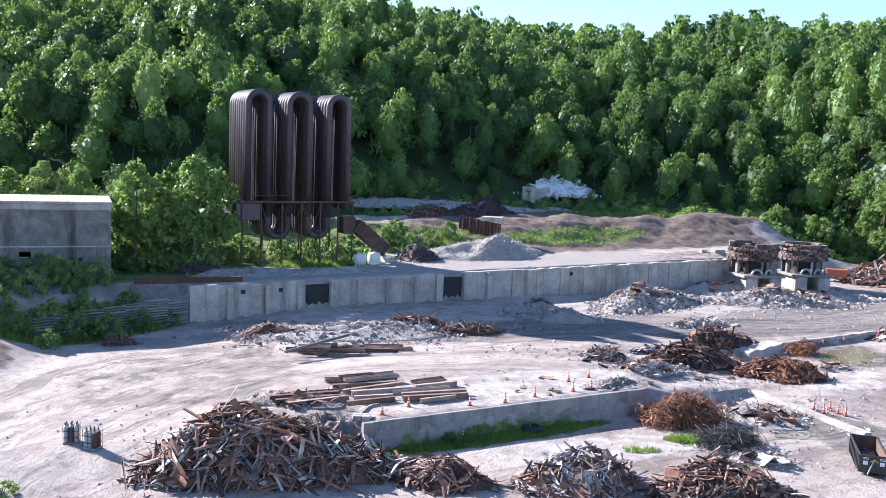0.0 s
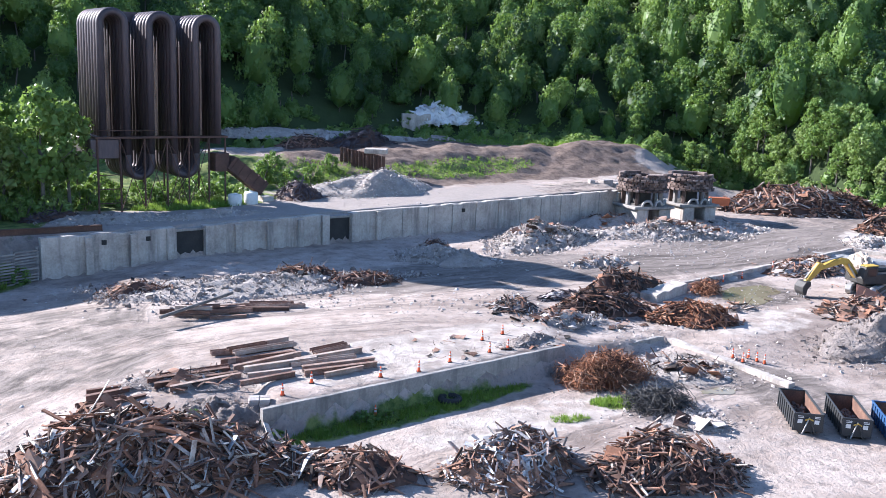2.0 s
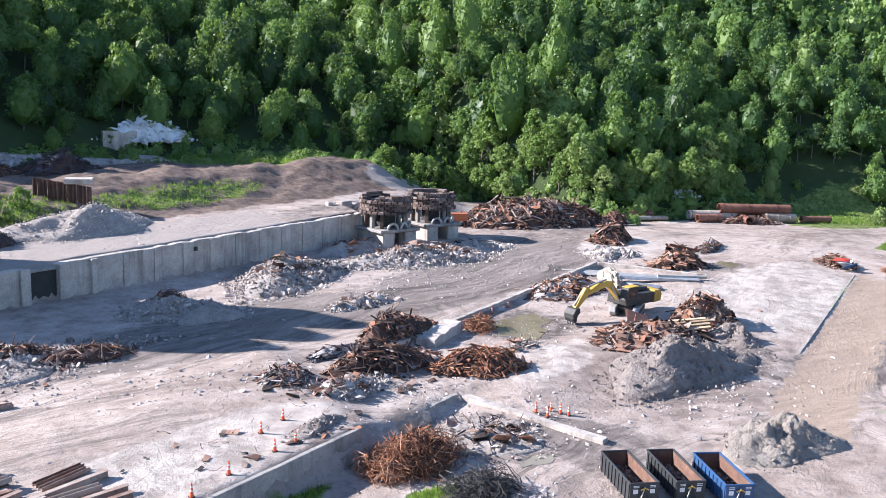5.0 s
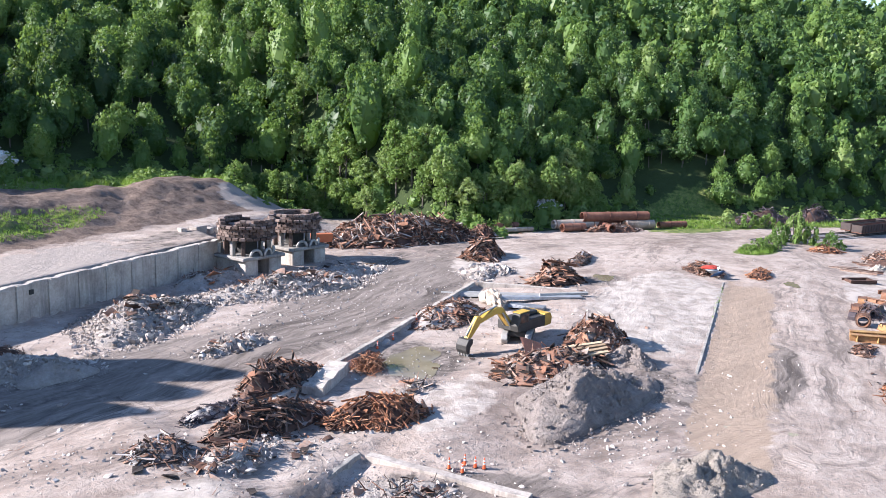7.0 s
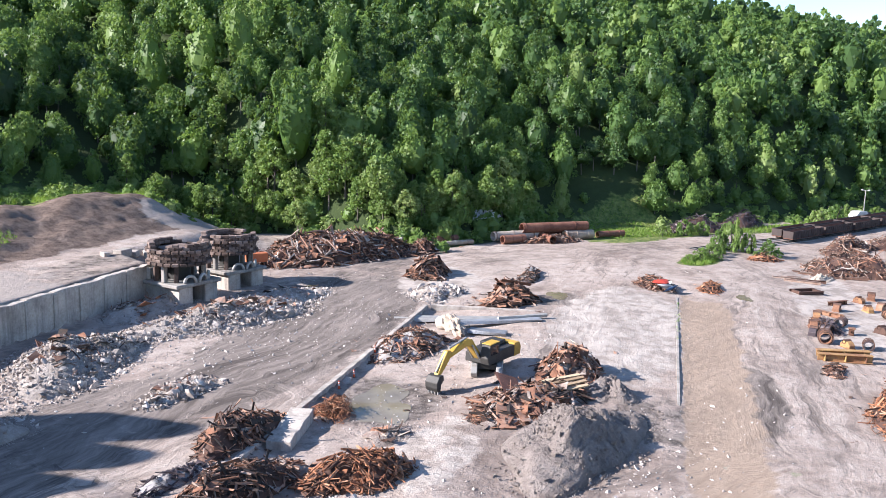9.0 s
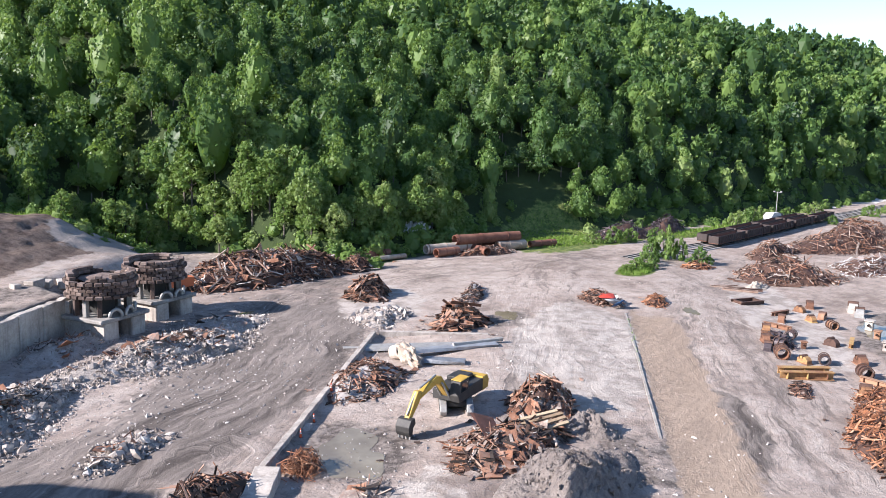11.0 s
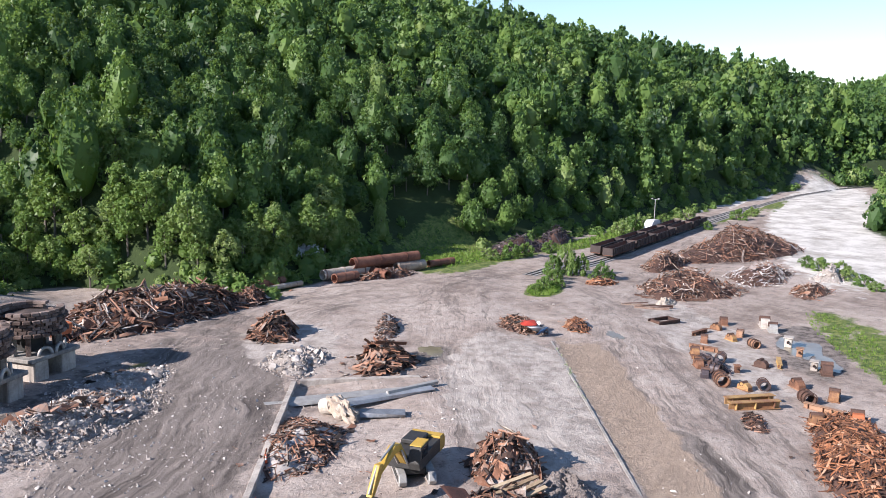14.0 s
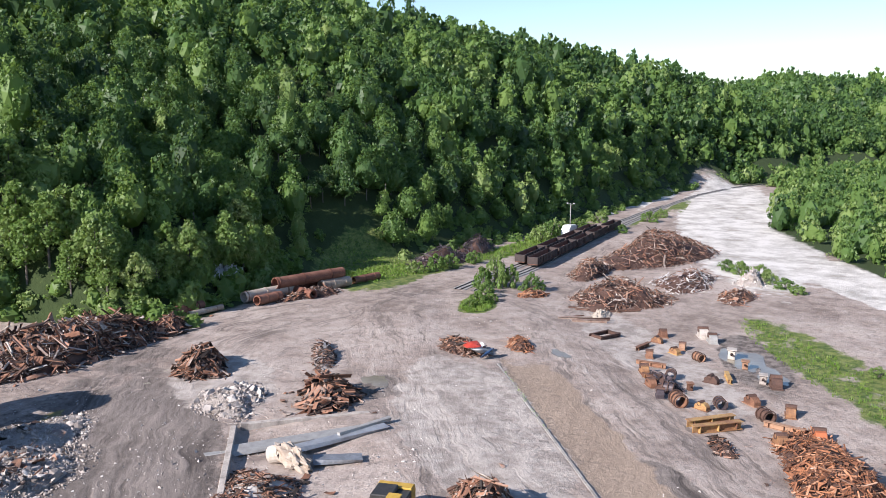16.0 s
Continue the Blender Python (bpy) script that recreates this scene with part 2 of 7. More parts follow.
def ground_material():
    m, nt, nd, ln, b = nodes_of("yard_ground")

    def zone(name, jag=2.0, at=0.5):
        a = nd.new("ShaderNodeAttribute")
        a.attribute_name = name
        f = calc(nt, 'ADD', a.outputs["Fac"], calc(nt, 'MULTIPLY', calc(nt, 'SUBTRACT', tex(nt, 0.22, 6, 0.65), 0.5), jag))
        return ramp(nt, f, [(at - 0.12, (0, 0, 0)), (at + 0.12, (1, 1, 1))])

    big = tex(nt, 0.035, 5, 0.6)
    mid = tex(nt, 0.3, 6, 0.65)
    dust = ramp(nt, calc(nt, 'ADD', calc(nt, 'MULTIPLY', big, 0.5), calc(nt, 'MULTIPLY', mid, 0.5)),
                [(0.38, (0.195, 0.150, 0.126)), (0.48, (0.325, 0.262, 0.225)), (0.60, (0.44, 0.37, 0.325))])
    def lanes(name, offset):
        """Wheel marks that run along the lanes: the attribute holds distance across, distance along, and weight."""
        a = nd.new("ShaderNodeAttribute")
        a.attribute_name = name
        sp = nd.new("ShaderNodeSeparateXYZ")
        ln.new(a.outputs["Vector"], sp.inputs[0])
        wob = calc(nt, 'MULTIPLY', calc(nt, 'SUBTRACT', tex(nt, 0.12, 3, 0.5, None, offset), 0.5), 5.0)
        across = calc(nt, 'ADD', sp.outputs[0], wob)
        out = []
        for su, sv, sc in ((1.0, 0.05, 0.42), (1.0, 0.10, 1.7)):
            cx = nd.new("ShaderNodeCombineXYZ")
            ln.new(calc(nt, 'MULTIPLY', across, su), cx.inputs[0])
            ln.new(calc(nt, 'MULTIPLY', sp.outputs[1], sv), cx.inputs[1])
            cx.inputs[2].default_value = offset
            n = nd.new("ShaderNodeTexNoise")
            n.inputs["Scale"].default_value, n.inputs["Detail"].default_value, n.inputs["Roughness"].default_value = sc, 5, 0.62
            ln.new(cx.outputs[0], n.inputs["Vector"])
            out.append(n.outputs["Fac"])
        w = calc(nt, 'MULTIPLY', sp.outputs[2], ramp(nt, tex(nt, 0.07, 4, 0.6, None, offset + 3.0), [(0.34, (0.25, 0.25, 0.25)), (0.56, (1, 1, 1))]))
        return calc(nt, 'ADD', calc(nt, 'MULTIPLY', out[0], 0.55), calc(nt, 'MULTIPLY', out[1], 0.45)), w

    la, wa = lanes("lane_a", 2.0)
    lb, wb = lanes("lane_b", 11.0)
    lump = tex(nt, 0.55, 6, 0.7, None, 5.0)
    ruts = mix(nt, wb, mix(nt, wa, lump, la), lb)
    for l, w in ((la, wa), (lb, wb)):
        dust = mix(nt, calc(nt, 'MULTIPLY', w, ramp(nt, l, [(0.545, (0, 0, 0)), (0.62, (0.75, 0.75, 0.75))])), dust, (0.47, 0.405, 0.355))
        dust = mix(nt, calc(nt, 'MULTIPLY', w, ramp(nt, l, [(0.40, (0.9, 0.9, 0.9)), (0.485, (0, 0, 0))])), dust, (0.135, 0.110, 0.096))
    dust = mix(nt, ramp(nt, lump, [(0.36, (0.7, 0.7, 0.7)), (0.45, (0, 0, 0))]), dust, (0.18, 0.148, 0.130))
    peb = tex(nt, 3.2, 4, 0.75)
    dust = mix(nt, ramp(nt, peb, [(0.55, (0, 0, 0)), (0.66, (0.9, 0.9, 0.9))]), dust, (0.21, 0.195, 0.185))
    damp = zone("damp")
    dust = mix(nt, damp, dust, mix(nt, ramp(nt, ruts, [(0.40, (0, 0, 0)), (0.58, (1, 1, 1))]), (0.085, 0.070, 0.062), (0.255, 0.215, 0.190)))
    crumbs = tex(nt, 1.1, 6, 0.8)
    dust = mix(nt, ramp(nt, crumbs, [(0.60, (0, 0, 0)), (0.68, (0.85, 0.85, 0.85))]), dust, (0.17, 0.15, 0.14))
    dust = mix(nt, ramp(nt, tex(nt, 1.4, 6, 0.8, None, 31.0), [(0.66, (0, 0, 0)), (0.76, (0.3, 0.3, 0.3))]), dust, (0.54, 0.50, 0.46))
    col = mix(nt, zone("pale"), dust, mix(nt, ramp(nt, calc(nt, 'ADD', calc(nt, 'MULTIPLY', mid, 0.6), calc(nt, 'MULTIPLY', ruts, 0.4)), [(0.42, (0, 0, 0)), (0.56, (1, 1, 1))]), (0.275, 0.235, 0.207), (0.46, 0.405, 0.362)))
    col = mix(nt, zone("brown"), col, mix(nt, ramp(nt, tex(nt, 0.45, 8, 0.78), [(0.38, (0, 0, 0)), (0.62, (1, 1, 1))]), (0.080, 0.055, 0.044), (0.215, 0.160, 0.130)))
    col = mix(nt, zone("tan"), col, mix(nt, tex(nt, 0.6, 6, 0.7, (0.2, 1.4, 1, radians(-29))), (0.175, 0.128, 0.096), (0.42, 0.328, 0.255)))
    col = mix(nt, zone("greyrub"), col, mix(nt, tex(nt, 1.2, 6, 0.75), (0.195, 0.168, 0.152), (0.40, 0.35, 0.318)))
    col = mix(nt, zone("white"), col, mix(nt, ramp(nt, tex(nt, 0.10, 7, 0.7), [(0.36, (0, 0, 0)), (0.58, (1, 1, 1))]), (0.34, 0.31, 0.275), (0.66, 0.625, 0.58)))
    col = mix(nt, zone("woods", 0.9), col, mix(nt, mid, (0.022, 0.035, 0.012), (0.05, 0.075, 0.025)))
    col = mix(nt, zone("grass"), col, mix(nt, ramp(nt, tex(nt, 0.5, 6, 0.75), [(0.40, (0, 0, 0)), (0.60, (1, 1, 1))]), (0.055, 0.095, 0.022), (0.19, 0.215, 0.065)))
    ln.new(col, b.inputs["Base Color"])
    b.inputs["Roughness"].default_value = 0.92
    b.inputs["Specular IOR Level"].default_value = 0.25
    h = calc(nt, 'ADD', calc(nt, 'MULTIPLY', ruts, 1.3), calc(nt, 'ADD', calc(nt, 'MULTIPLY', mid, 0.7), calc(nt, 'MULTIPLY', peb, 0.35)))
    bump(nt, b, h, 0.8, 0.32)
    return m


# ---------------------------------------------------------------- geometry tools
rng = np.random.default_rng(7)


def smooth(v, a, b):
    t = np.clip((v - a) / (b - a), 0, 1)
    return t * t * (3 - 2 * t)


def side(x, y, ax, ay, bx, by):
    """Signed distance to the line a-b: positive to its right."""
    l = math.hypot(bx - ax, by - ay)
    return ((x - ax) * (by - ay) - (y - ay) * (bx - ax)) / l


def seg_dist(x, y, pts):
    best = np.full(np.shape(x), 1e9)
    for (ax, ay), (bx, by) in zip(pts[:-1], pts[1:]):
        dx, dy = bx - ax, by - ay
        t = np.clip(((x - ax) * dx + (y - ay) * dy) / (dx * dx + dy * dy), 0, 1)
        best = np.minimum(best, np.hypot(x - ax - t * dx, y - ay - t * dy))
    return best


def wobble(x, y, s, seed):
    """Smooth pseudo-random field in -1..1."""
    r = np.random.default_rng(seed)
    out = np.zeros(np.shape(x))
    for k in range(7):
        a, f, p = r.uniform(0, 6.28), r.uniform(0.6, 1.9) / s, r.uniform(0, 6.28)
        out += np.sin((np.cos(a) * x + np.sin(a) * y) * f * 6.28 / 2 + p)
    return out / 4.5


def blob(x, y, cx, cy, rx, ry, rot=0.0):
    c, s = math.cos(radians(rot)), math.sin(radians(rot))
    u, v = (x - cx) * c + (y - cy) * s, -(x - cx) * s + (y - cy) * c
    return np.sqrt((u / rx) ** 2 + (v / ry) ** 2)


FOOT = [(-900, 250), (-260, 225), (-70, 205), (0, 238), (40, 262), (95, 258), (134, 238), (146, 197), (196, 195), (224, 197), (248, 182), (340, 162), (450, 150), (560, 132), (640, 97), (760, 30), (900, -80)]
FX, FY = [p[0] for p in FOOT], [p[1] for p in FOOT]


def foot_d(x, y):
    """Distance up the hill from its foot (negative in the valley)."""
    return (y - np.interp(x, FX, FY)) * 0.93


def ground_z(x, y):
    x, y = np.asarray(x, float), np.asarray(y, float)
    z = 0.10 * wobble(x, y, 22, 1) + 0.05 * wobble(x, y, 6, 2)
    z = z - 1.5 * smooth(-x, 14, 34) * smooth(y, 60, 95)
    # low ground south of the slab wall
    a = side(x, y, -3, 76, 28, 91.6)
    low = smooth(a, -0.2, 0.2) * smooth(x, -4, -2.4) + smooth(a, -9, 3) * (1 - smooth(x, -4, -2.4))
    b = side(x, y, 28, 91.6, 43.2, 100)
    low = np.where(x > 28, smooth(b, -0.15, 0.15) * (1 - smooth(x, 40, 52)) + smooth(b, 2, 14) * smooth(x, 40, 52), low)
    low = low * (1 - 0.55 * smooth(x, 55, 80)) * (1 - smooth(x, 100, 150))
    slab = smooth(-a, -0.3, 0.1) * (1 - smooth(-a, 16, 34)) * smooth(x, -22, -6) * (1 - smooth(x, 27, 33))
    z = z + 1.15 * slab * (1 - low) - 1.35 * low
    # below the long low wall
    c = side(x, y, 33, 110.6, 104, 150.6)
    sel = smooth(c, -0.1, 0.4) * (1 - smooth(c, 8, 26)) * smooth(x, 34, 44) * (1 - smooth(x, 103, 112))
    z = z - 0.75 * sel * (1 - low)
    # ditch and haul road to the south-east
    d = side(x, y, 71, 84, 148, 127)
    dl = smooth(x, 62, 76) * (1 - smooth(x, 146, 160))
    z = z - smooth(d, -0.1, 0.6) * (1 - smooth(d, 5, 13)) * 0.2 * dl - 0.45 * smooth(d, -14, 0) - 1.3 * smooth(d, 4, 40) * smooth(x, 40, 90)
    # terrace behind the retaining wall
    w = y - 150 - 0.5 * x
    terr = smooth(w, 0.6, 1.3) * (1 - smooth(x, 72, 74)) + smooth(w, 3, 16) * smooth(x, 72, 74) * (1 - smooth(x, 92, 130))
    crib = -side(x, y, -56, 112, -34, 133)
    terr = np.where(x < -34, smooth(crib, 0.8, 9), terr)
    tz = 4.5 + 0.015 * (x + 33)
    z = z * (1 - terr) + terr * (np.clip(tz, 4.2, 6.2) + 0.08 * wobble(x, y, 7, 4))
    z = z + 3.4 * smooth(-x, 46, 58) * smooth(118 - y, -6, 14) * smooth(y, 60, 90)
    # embankment behind the terrace
    e = y - np.interp(x, [-70, -20, -5, 25, 60, 100, 125, 150], [190, 190, 180, 187, 203, 219, 236, 300])
    eh = np.interp(x, [-60, 0, 40, 90, 115, 130], [3.5, 5.2, 5.5, 4.2, 2.0, 0])
    z = z + eh * smooth(e, -2, 24) + smooth(e, -1, 8) * (1 - smooth(e, 60, 90)) * (0.8 * wobble(x, y, 14, 5) + 0.45 * wobble(x, y, 5, 8) + 0.25 * wobble(x, y, 2.6, 9))
    z = z + 2.6 * np.exp(-blob(x, y, 86, 232, 22, 11, 20) ** 2)
    # hills
    f = np.maximum(foot_d(x, y), 0)
    H = np.interp(x, [-300, -35, 15, 100, 200, 350, 500, 700, 900], [111, 106, 98, 98, 100, 112, 109, 91, 43])
    L = np.interp(x, [-300, 100, 350, 600], [150, 150, 105, 80])
    z = z + H * (1 - np.exp(-f / L)) * (1 + 0.07 * wobble(x, y, 120, 6))
    g = np.maximum(x - np.interp(y, [-600, -100, 0, 60, 110, 200], [700, 820, 900, 960, 1050, 1200]), 0)
    z = z + 54 * (1 - np.exp(-g / 260)) * (1 - smooth(y, 60, 260))
    s = np.maximum(-60 - y + 0.06 * x, 0)
    z = z + np.where(x > 150, 18 * smooth(s, 0, 120) * smooth(x, 150, 350), 0)
    return z


def gz(x, y):
    return float(ground_z(x, y))


def spaced(lo, hi, a, b, fine, grow=1.22):
    mid = list(np.arange(a, b + 1e-6, fine))
    out, s = mid[:], fine
    while out[-1] < hi:
        s *= grow
        out.append(out[-1] + s)
    s = fine
    while out[0] > lo:
        s *= grow
        out.insert(0, out[0] - s)
    return np.array(out)


def mesh_from(name, V, F, material, hue=None, flat=True):
    """A mesh from vertex and triangle arrays."""
    me = bpy.data.meshes.new(name)
    V, F = np.asarray(V, np.float32), np.asarray(F, np.int32)
    k = F.shape[1]
    me.vertices.add(len(V))
    me.vertices.foreach_set("co", V.ravel())
    me.loops.add(F.size)
    me.loops.foreach_set("vertex_index", F.ravel())
    me.polygons.add(len(F))
    me.polygons.foreach_set("loop_start", np.arange(0, F.size, k, dtype=np.int32))
    me.polygons.foreach_set("use_smooth", np.full(len(F), not flat))
    if hue is not None:
        me.attributes.new("hue", 'FLOAT', 'POINT').data.foreach_set("value", np.asarray(hue, np.float32))
    me.update(calc_edges=True)
    me.materials.append(material)
    return me


def rotations(n, r, tilt=math.pi):
    """Random rotation matrices; tilt limits the lean from upright."""
    a, b, c = r.uniform(0, 2 * math.pi, n), r.uniform(-tilt, tilt, n), r.uniform(-tilt, tilt, n)
    ca, sa, cb, sb, cc, sc = np.cos(a), np.sin(a), np.cos(b), np.sin(b), np.cos(c), np.sin(c)
    o, l = np.zeros(n), np.ones(n)
    rz = np.stack([ca, -sa, o, sa, ca, o, o, o, l], -1).reshape(n, 3, 3)
    rx = np.stack([l, o, o, o, cb, -sb, o, sb, cb], -1).reshape(n, 3, 3)
    ry = np.stack([cc, o, sc, o, l, o, -sc, o, cc], -1).reshape(n, 3, 3)
    return rz @ rx @ ry


def gather(protos, which, R, S, T, hue=None):
    """Joins copies of prototype shapes: which[i], rotation R[i], scale S[i] (3), place T[i]."""
    Vs, Fs, Hs, base = [], [], [], 0
    for k, (pv, pf) in enumerate(protos):
        idx = np.nonzero(which == k)[0]
        if not len(idx):
            continue
        v = np.einsum('nij,nkj->nki', R[idx], pv[None] * S[idx][:, None, :]) + T[idx][:, None, :]
        f = pf[None] + (np.arange(len(idx)) * len(pv))[:, None, None] + base
        Vs.append(v.reshape(-1, 3))
        Fs.append(f.reshape(-1, 3))
        if hue is not None:
            Hs.append(np.repeat(hue[idx], len(pv)))
        base += len(idx) * len(pv)
    return np.concatenate(Vs), np.concatenate(Fs), (np.concatenate(Hs) if hue is not None else None)


BOXF = np.array([(0, 2, 1), (1, 2, 3), (4, 5, 6), (5, 7, 6), (0, 1, 4), (1, 5, 4), (2, 6, 3), (3, 6, 7), (0, 4, 2), (2, 4, 6), (1, 3, 5), (3, 7, 5)])


def box_v(x0, x1, y0, y1, z0, z1):
    return np.array([(x, y, z) for z in (z0, z1) for y in (y0, y1) for x in (x0, x1)], float)


def joined(*shapes):
    V, F, n = [], [], 0
    for v, f in shapes:
        V.append(v)
        F.append(f + n)
        n += len(v)
    return np.concatenate(V), np.concatenate(F)


def shape_box(*a):
    return box_v(*a), BOXF.copy()


def shape_strip(bend, twist, w, t, n=3):
    """A long strip, bent and twisted, of unit length along x."""
    V, F = [], []
    for i in range(n + 1):
        u = i / n - 0.5
        a = twist * u
        for y, z in ((-w, -t), (w, -t), (w, t), (-w, t)):
            V.append((u, y * math.cos(a) - z * math.sin(a), y * math.sin(a) + z * math.cos(a) + bend * (u * u - 0.08)))
    for i in range(n):
        for j in range(4):
            p, q, r_, s_ = i * 4 + j, i * 4 + (j + 1) % 4, i * 4 + 4 + j, i * 4 + 4 + (j + 1) % 4
            F += [(p, q, r_), (q, s_, r_)]
    F += [(0, 2, 1), (0, 3, 2)]
    m = n * 4
    F += [(m, m + 1, m + 2), (m, m + 2, m + 3)]
    return np.array(V), np.array(F)


def shape_tube(k=7, r=0.5, inner=0.0):
    """An open tube of unit length along x."""
    V, F = [], []
    rr = (r, r * 0.88)
    for x in (-0.5, 0.5):
        for q in rr:
            for i in range(k):
                a = 6.2832 * i / k
                V.append((x, q * math.cos(a), q * math.sin(a)))
    for i in range(k):
        j = (i + 1) % k
        o0, o1, i0, i1 = 0, 2 * k, k, 3 * k
        F += [(o0 + i, o0 + j, o1 + i), (o0 + j, o1 + j, o1 + i), (i0 + i, i1 + i, i0 + j), (i0 + j, i1 + i, i1 + j)]
        F += [(o0 + i, i0 + i, o0 + j), (o0 + j, i0 + i, i0 + j), (o1 + i, o1 + j, i1 + i), (o1 + j, i1 + j, i1 + i)]
    return np.array(V), np.array(F)


def shape_rock(seed):
    r = np.random.default_rng(seed)
    v = np.array([(0, 0, 1), (0, 0, -1), (1, 0, 0), (-1, 0, 0), (0, 1, 0), (0, -1, 0), (.8, .8, .5), (-.8, .8, .4), (-.8, -.8, .5), (.8, -.8, .4)], float) * 0.5
    v *= r.uniform(0.65, 1.25, (len(v), 1))
    v[:, 2] *= 0.7
    bm = bmesh.new()
    for p in v:
        bm.verts.new(p)
    res = bmesh.ops.convex_hull(bm, input=bm.verts[:])
    bmesh.ops.delete(bm, geom=[q for q in bm.verts if not q.link_faces], context='VERTS')
    bmesh.ops.triangulate(bm, faces=bm.faces[:])
    bm.verts.index_update()
    out = np.array([tuple(q.co) for q in bm.verts]), np.array([[w.index for w in f.verts] for f in bm.faces])
    bm.free()
    return out


ROCKS = [shape_rock(s) for s in range(8)]
IBEAM = joined(shape_box(-.5, .5, -.5, .5, .42, .5), shape_box(-.5, .5, -.5, .5, -.5, -.42), shape_box(-.5, .5, -.06, .06, -.42, .42))
ANGLE = joined(shape_box(-.5, .5, -.5, .5, -.5, -.4), shape_box(-.5, .5, -.5, -.38, -.4, .5))
STRIPS = [shape_strip(b, t, w, h) for b, t, w, h in ((0.25, 0.4, .020, .006), (0.6, 1.5, .015, .008), (-0.4, 2.4, .028, .005), (0.1, 0.2, .013, .010), (0.9, 0.8, .018, .006))]
SHEETS = [shape_strip(b, t, w, h, 4) for b, t, w, h in ((0.3, 0.3, .28, .012), (-0.5, 0.7, .22, .012), (0.15, 0.9, .35, .014))]
TUBE = shape_tube()


def part(name, me, parent=None, label="", m=None, smooth_shade=False):
    ob = new(name, me)
    if parent is not None:
        ob.parent = parent
    if m is not None:
        ob.matrix_basis = m
    if label:
        tagged(ob, label)
    return ob


def thing(name, label, category, group="", kind="", at=(0, 0, 0), rz=0.0):
    ob = new(name)
    ob.empty_display_size = 0.5
    ob.matrix_basis = pose(*at, 0, 0, rz)
    return tagged(ob, label, category, group, kind)


def bm_mesh(name, bm, material, shade=False):
    me = bpy.data.meshes.new(name)
    bm.normal_update()
    bm.to_mesh(me)
    bm.free()
    for p in me.polygons:
        p.use_smooth = shade
    me.materials.append(material)
    return me


def bm_box(bm, x0, x1, y0, y1, z0, z1, m=None, bevel=0.0):
    vs = [bm.verts.new(p) for p in box_v(x0, x1, y0, y1, z0, z1)]
    fs = [bm.faces.new([vs[i] for i in q]) for q in ((0, 2, 3, 1), (4, 5, 7, 6), (0, 1, 5, 4), (2, 6, 7, 3), (0, 4, 6, 2), (1, 3, 7, 5))]
    if bevel:
        bmesh.ops.bevel(bm, geom=list({e for f in fs for e in f.edges}), offset=bevel, segments=1, affect='EDGES')
    if m is not None:
        bmesh.ops.transform(bm, matrix=m, verts=[v for v in vs if v.is_valid])
    return vs


def box_part(name, material, parent, dims, label="", m=None, bevel=0.03):
    bm = bmesh.new()
    bm_box(bm, *dims, bevel=bevel)
    return part(name, bm_mesh(name, bm, material), parent, label, m)


def bm_bar(bm, a, b, r, k=6):
    """A round bar from a to b."""
    a, b = Vector(a), Vector(b)
    d = b - a
    q = d.to_track_quat('Z', 'Y').to_matrix()
    rings = []
    for p in (a, b):
        rings.append([bm.verts.new(p + q @ Vector((r * math.cos(6.2832 * i / k), r * math.sin(6.2832 * i / k), 0))) for i in range(k)])
    for i in range(k):
        bm.faces.new((rings[0][i], rings[0][(i + 1) % k], rings[1][(i + 1) % k], rings[1][i]))
    bm.faces.new(rings[0][::-1])
    bm.faces.new(rings[1])


def bar_part(name, material, parent, a, b, r, k=6, label=""):
    bm = bmesh.new()
    bm_bar(bm, a, b, r, k)
    return part(name, bm_mesh(name, bm, material), parent, label)


def sweep(pts, r, k=8, closed_ends=True):
    """A tube along points, as a bmesh."""
    bm = bmesh.new()
    rings, up = [], None
    P = [Vector(p) for p in pts]
    for i, p in enumerate(P):
        d = (P[min(i + 1, len(P) - 1)] - P[max(i - 1, 0)]).normalized()
        if up is None:
            up = d.orthogonal().normalized()
        up = (up - d * up.dot(d)).normalized()
        s = d.cross(up)
        rings.append([bm.verts.new(p + (up * math.cos(6.2832 * j / k) + s * math.sin(6.2832 * j / k)) * r) for j in range(k)])
    for a, b in zip(rings[:-1], rings[1:]):
        for j in range(k):
            bm.faces.new((a[j], a[(j + 1) % k], b[(j + 1) % k], b[j]))
    if closed_ends:
        bm.faces.new(rings[0][::-1])
        bm.faces.new(rings[-1])
    return bm

# ---------------------------------------------------------------- ground
GROUND = ground_material()
gx, gy = spaced(-2600, 2600, -62, 232, 1.1), spaced(-2600, 2600, 56, 256, 1.1)
X, Y = np.meshgrid(gx, gy)
Z = ground_z(X, Y)
nx, ny = len(gx), len(gy)
ii = (np.arange(ny - 1)[:, None] * nx + np.arange(nx - 1)[None, :]).ravel()
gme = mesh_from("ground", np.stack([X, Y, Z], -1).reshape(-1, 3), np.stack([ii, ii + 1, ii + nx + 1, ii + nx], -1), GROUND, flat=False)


def zone(name, f):
    gme.attributes.new(name, 'FLOAT', 'POINT').data.foreach_set("value", np.clip(f, 0, 1).astype(np.float32).ravel())


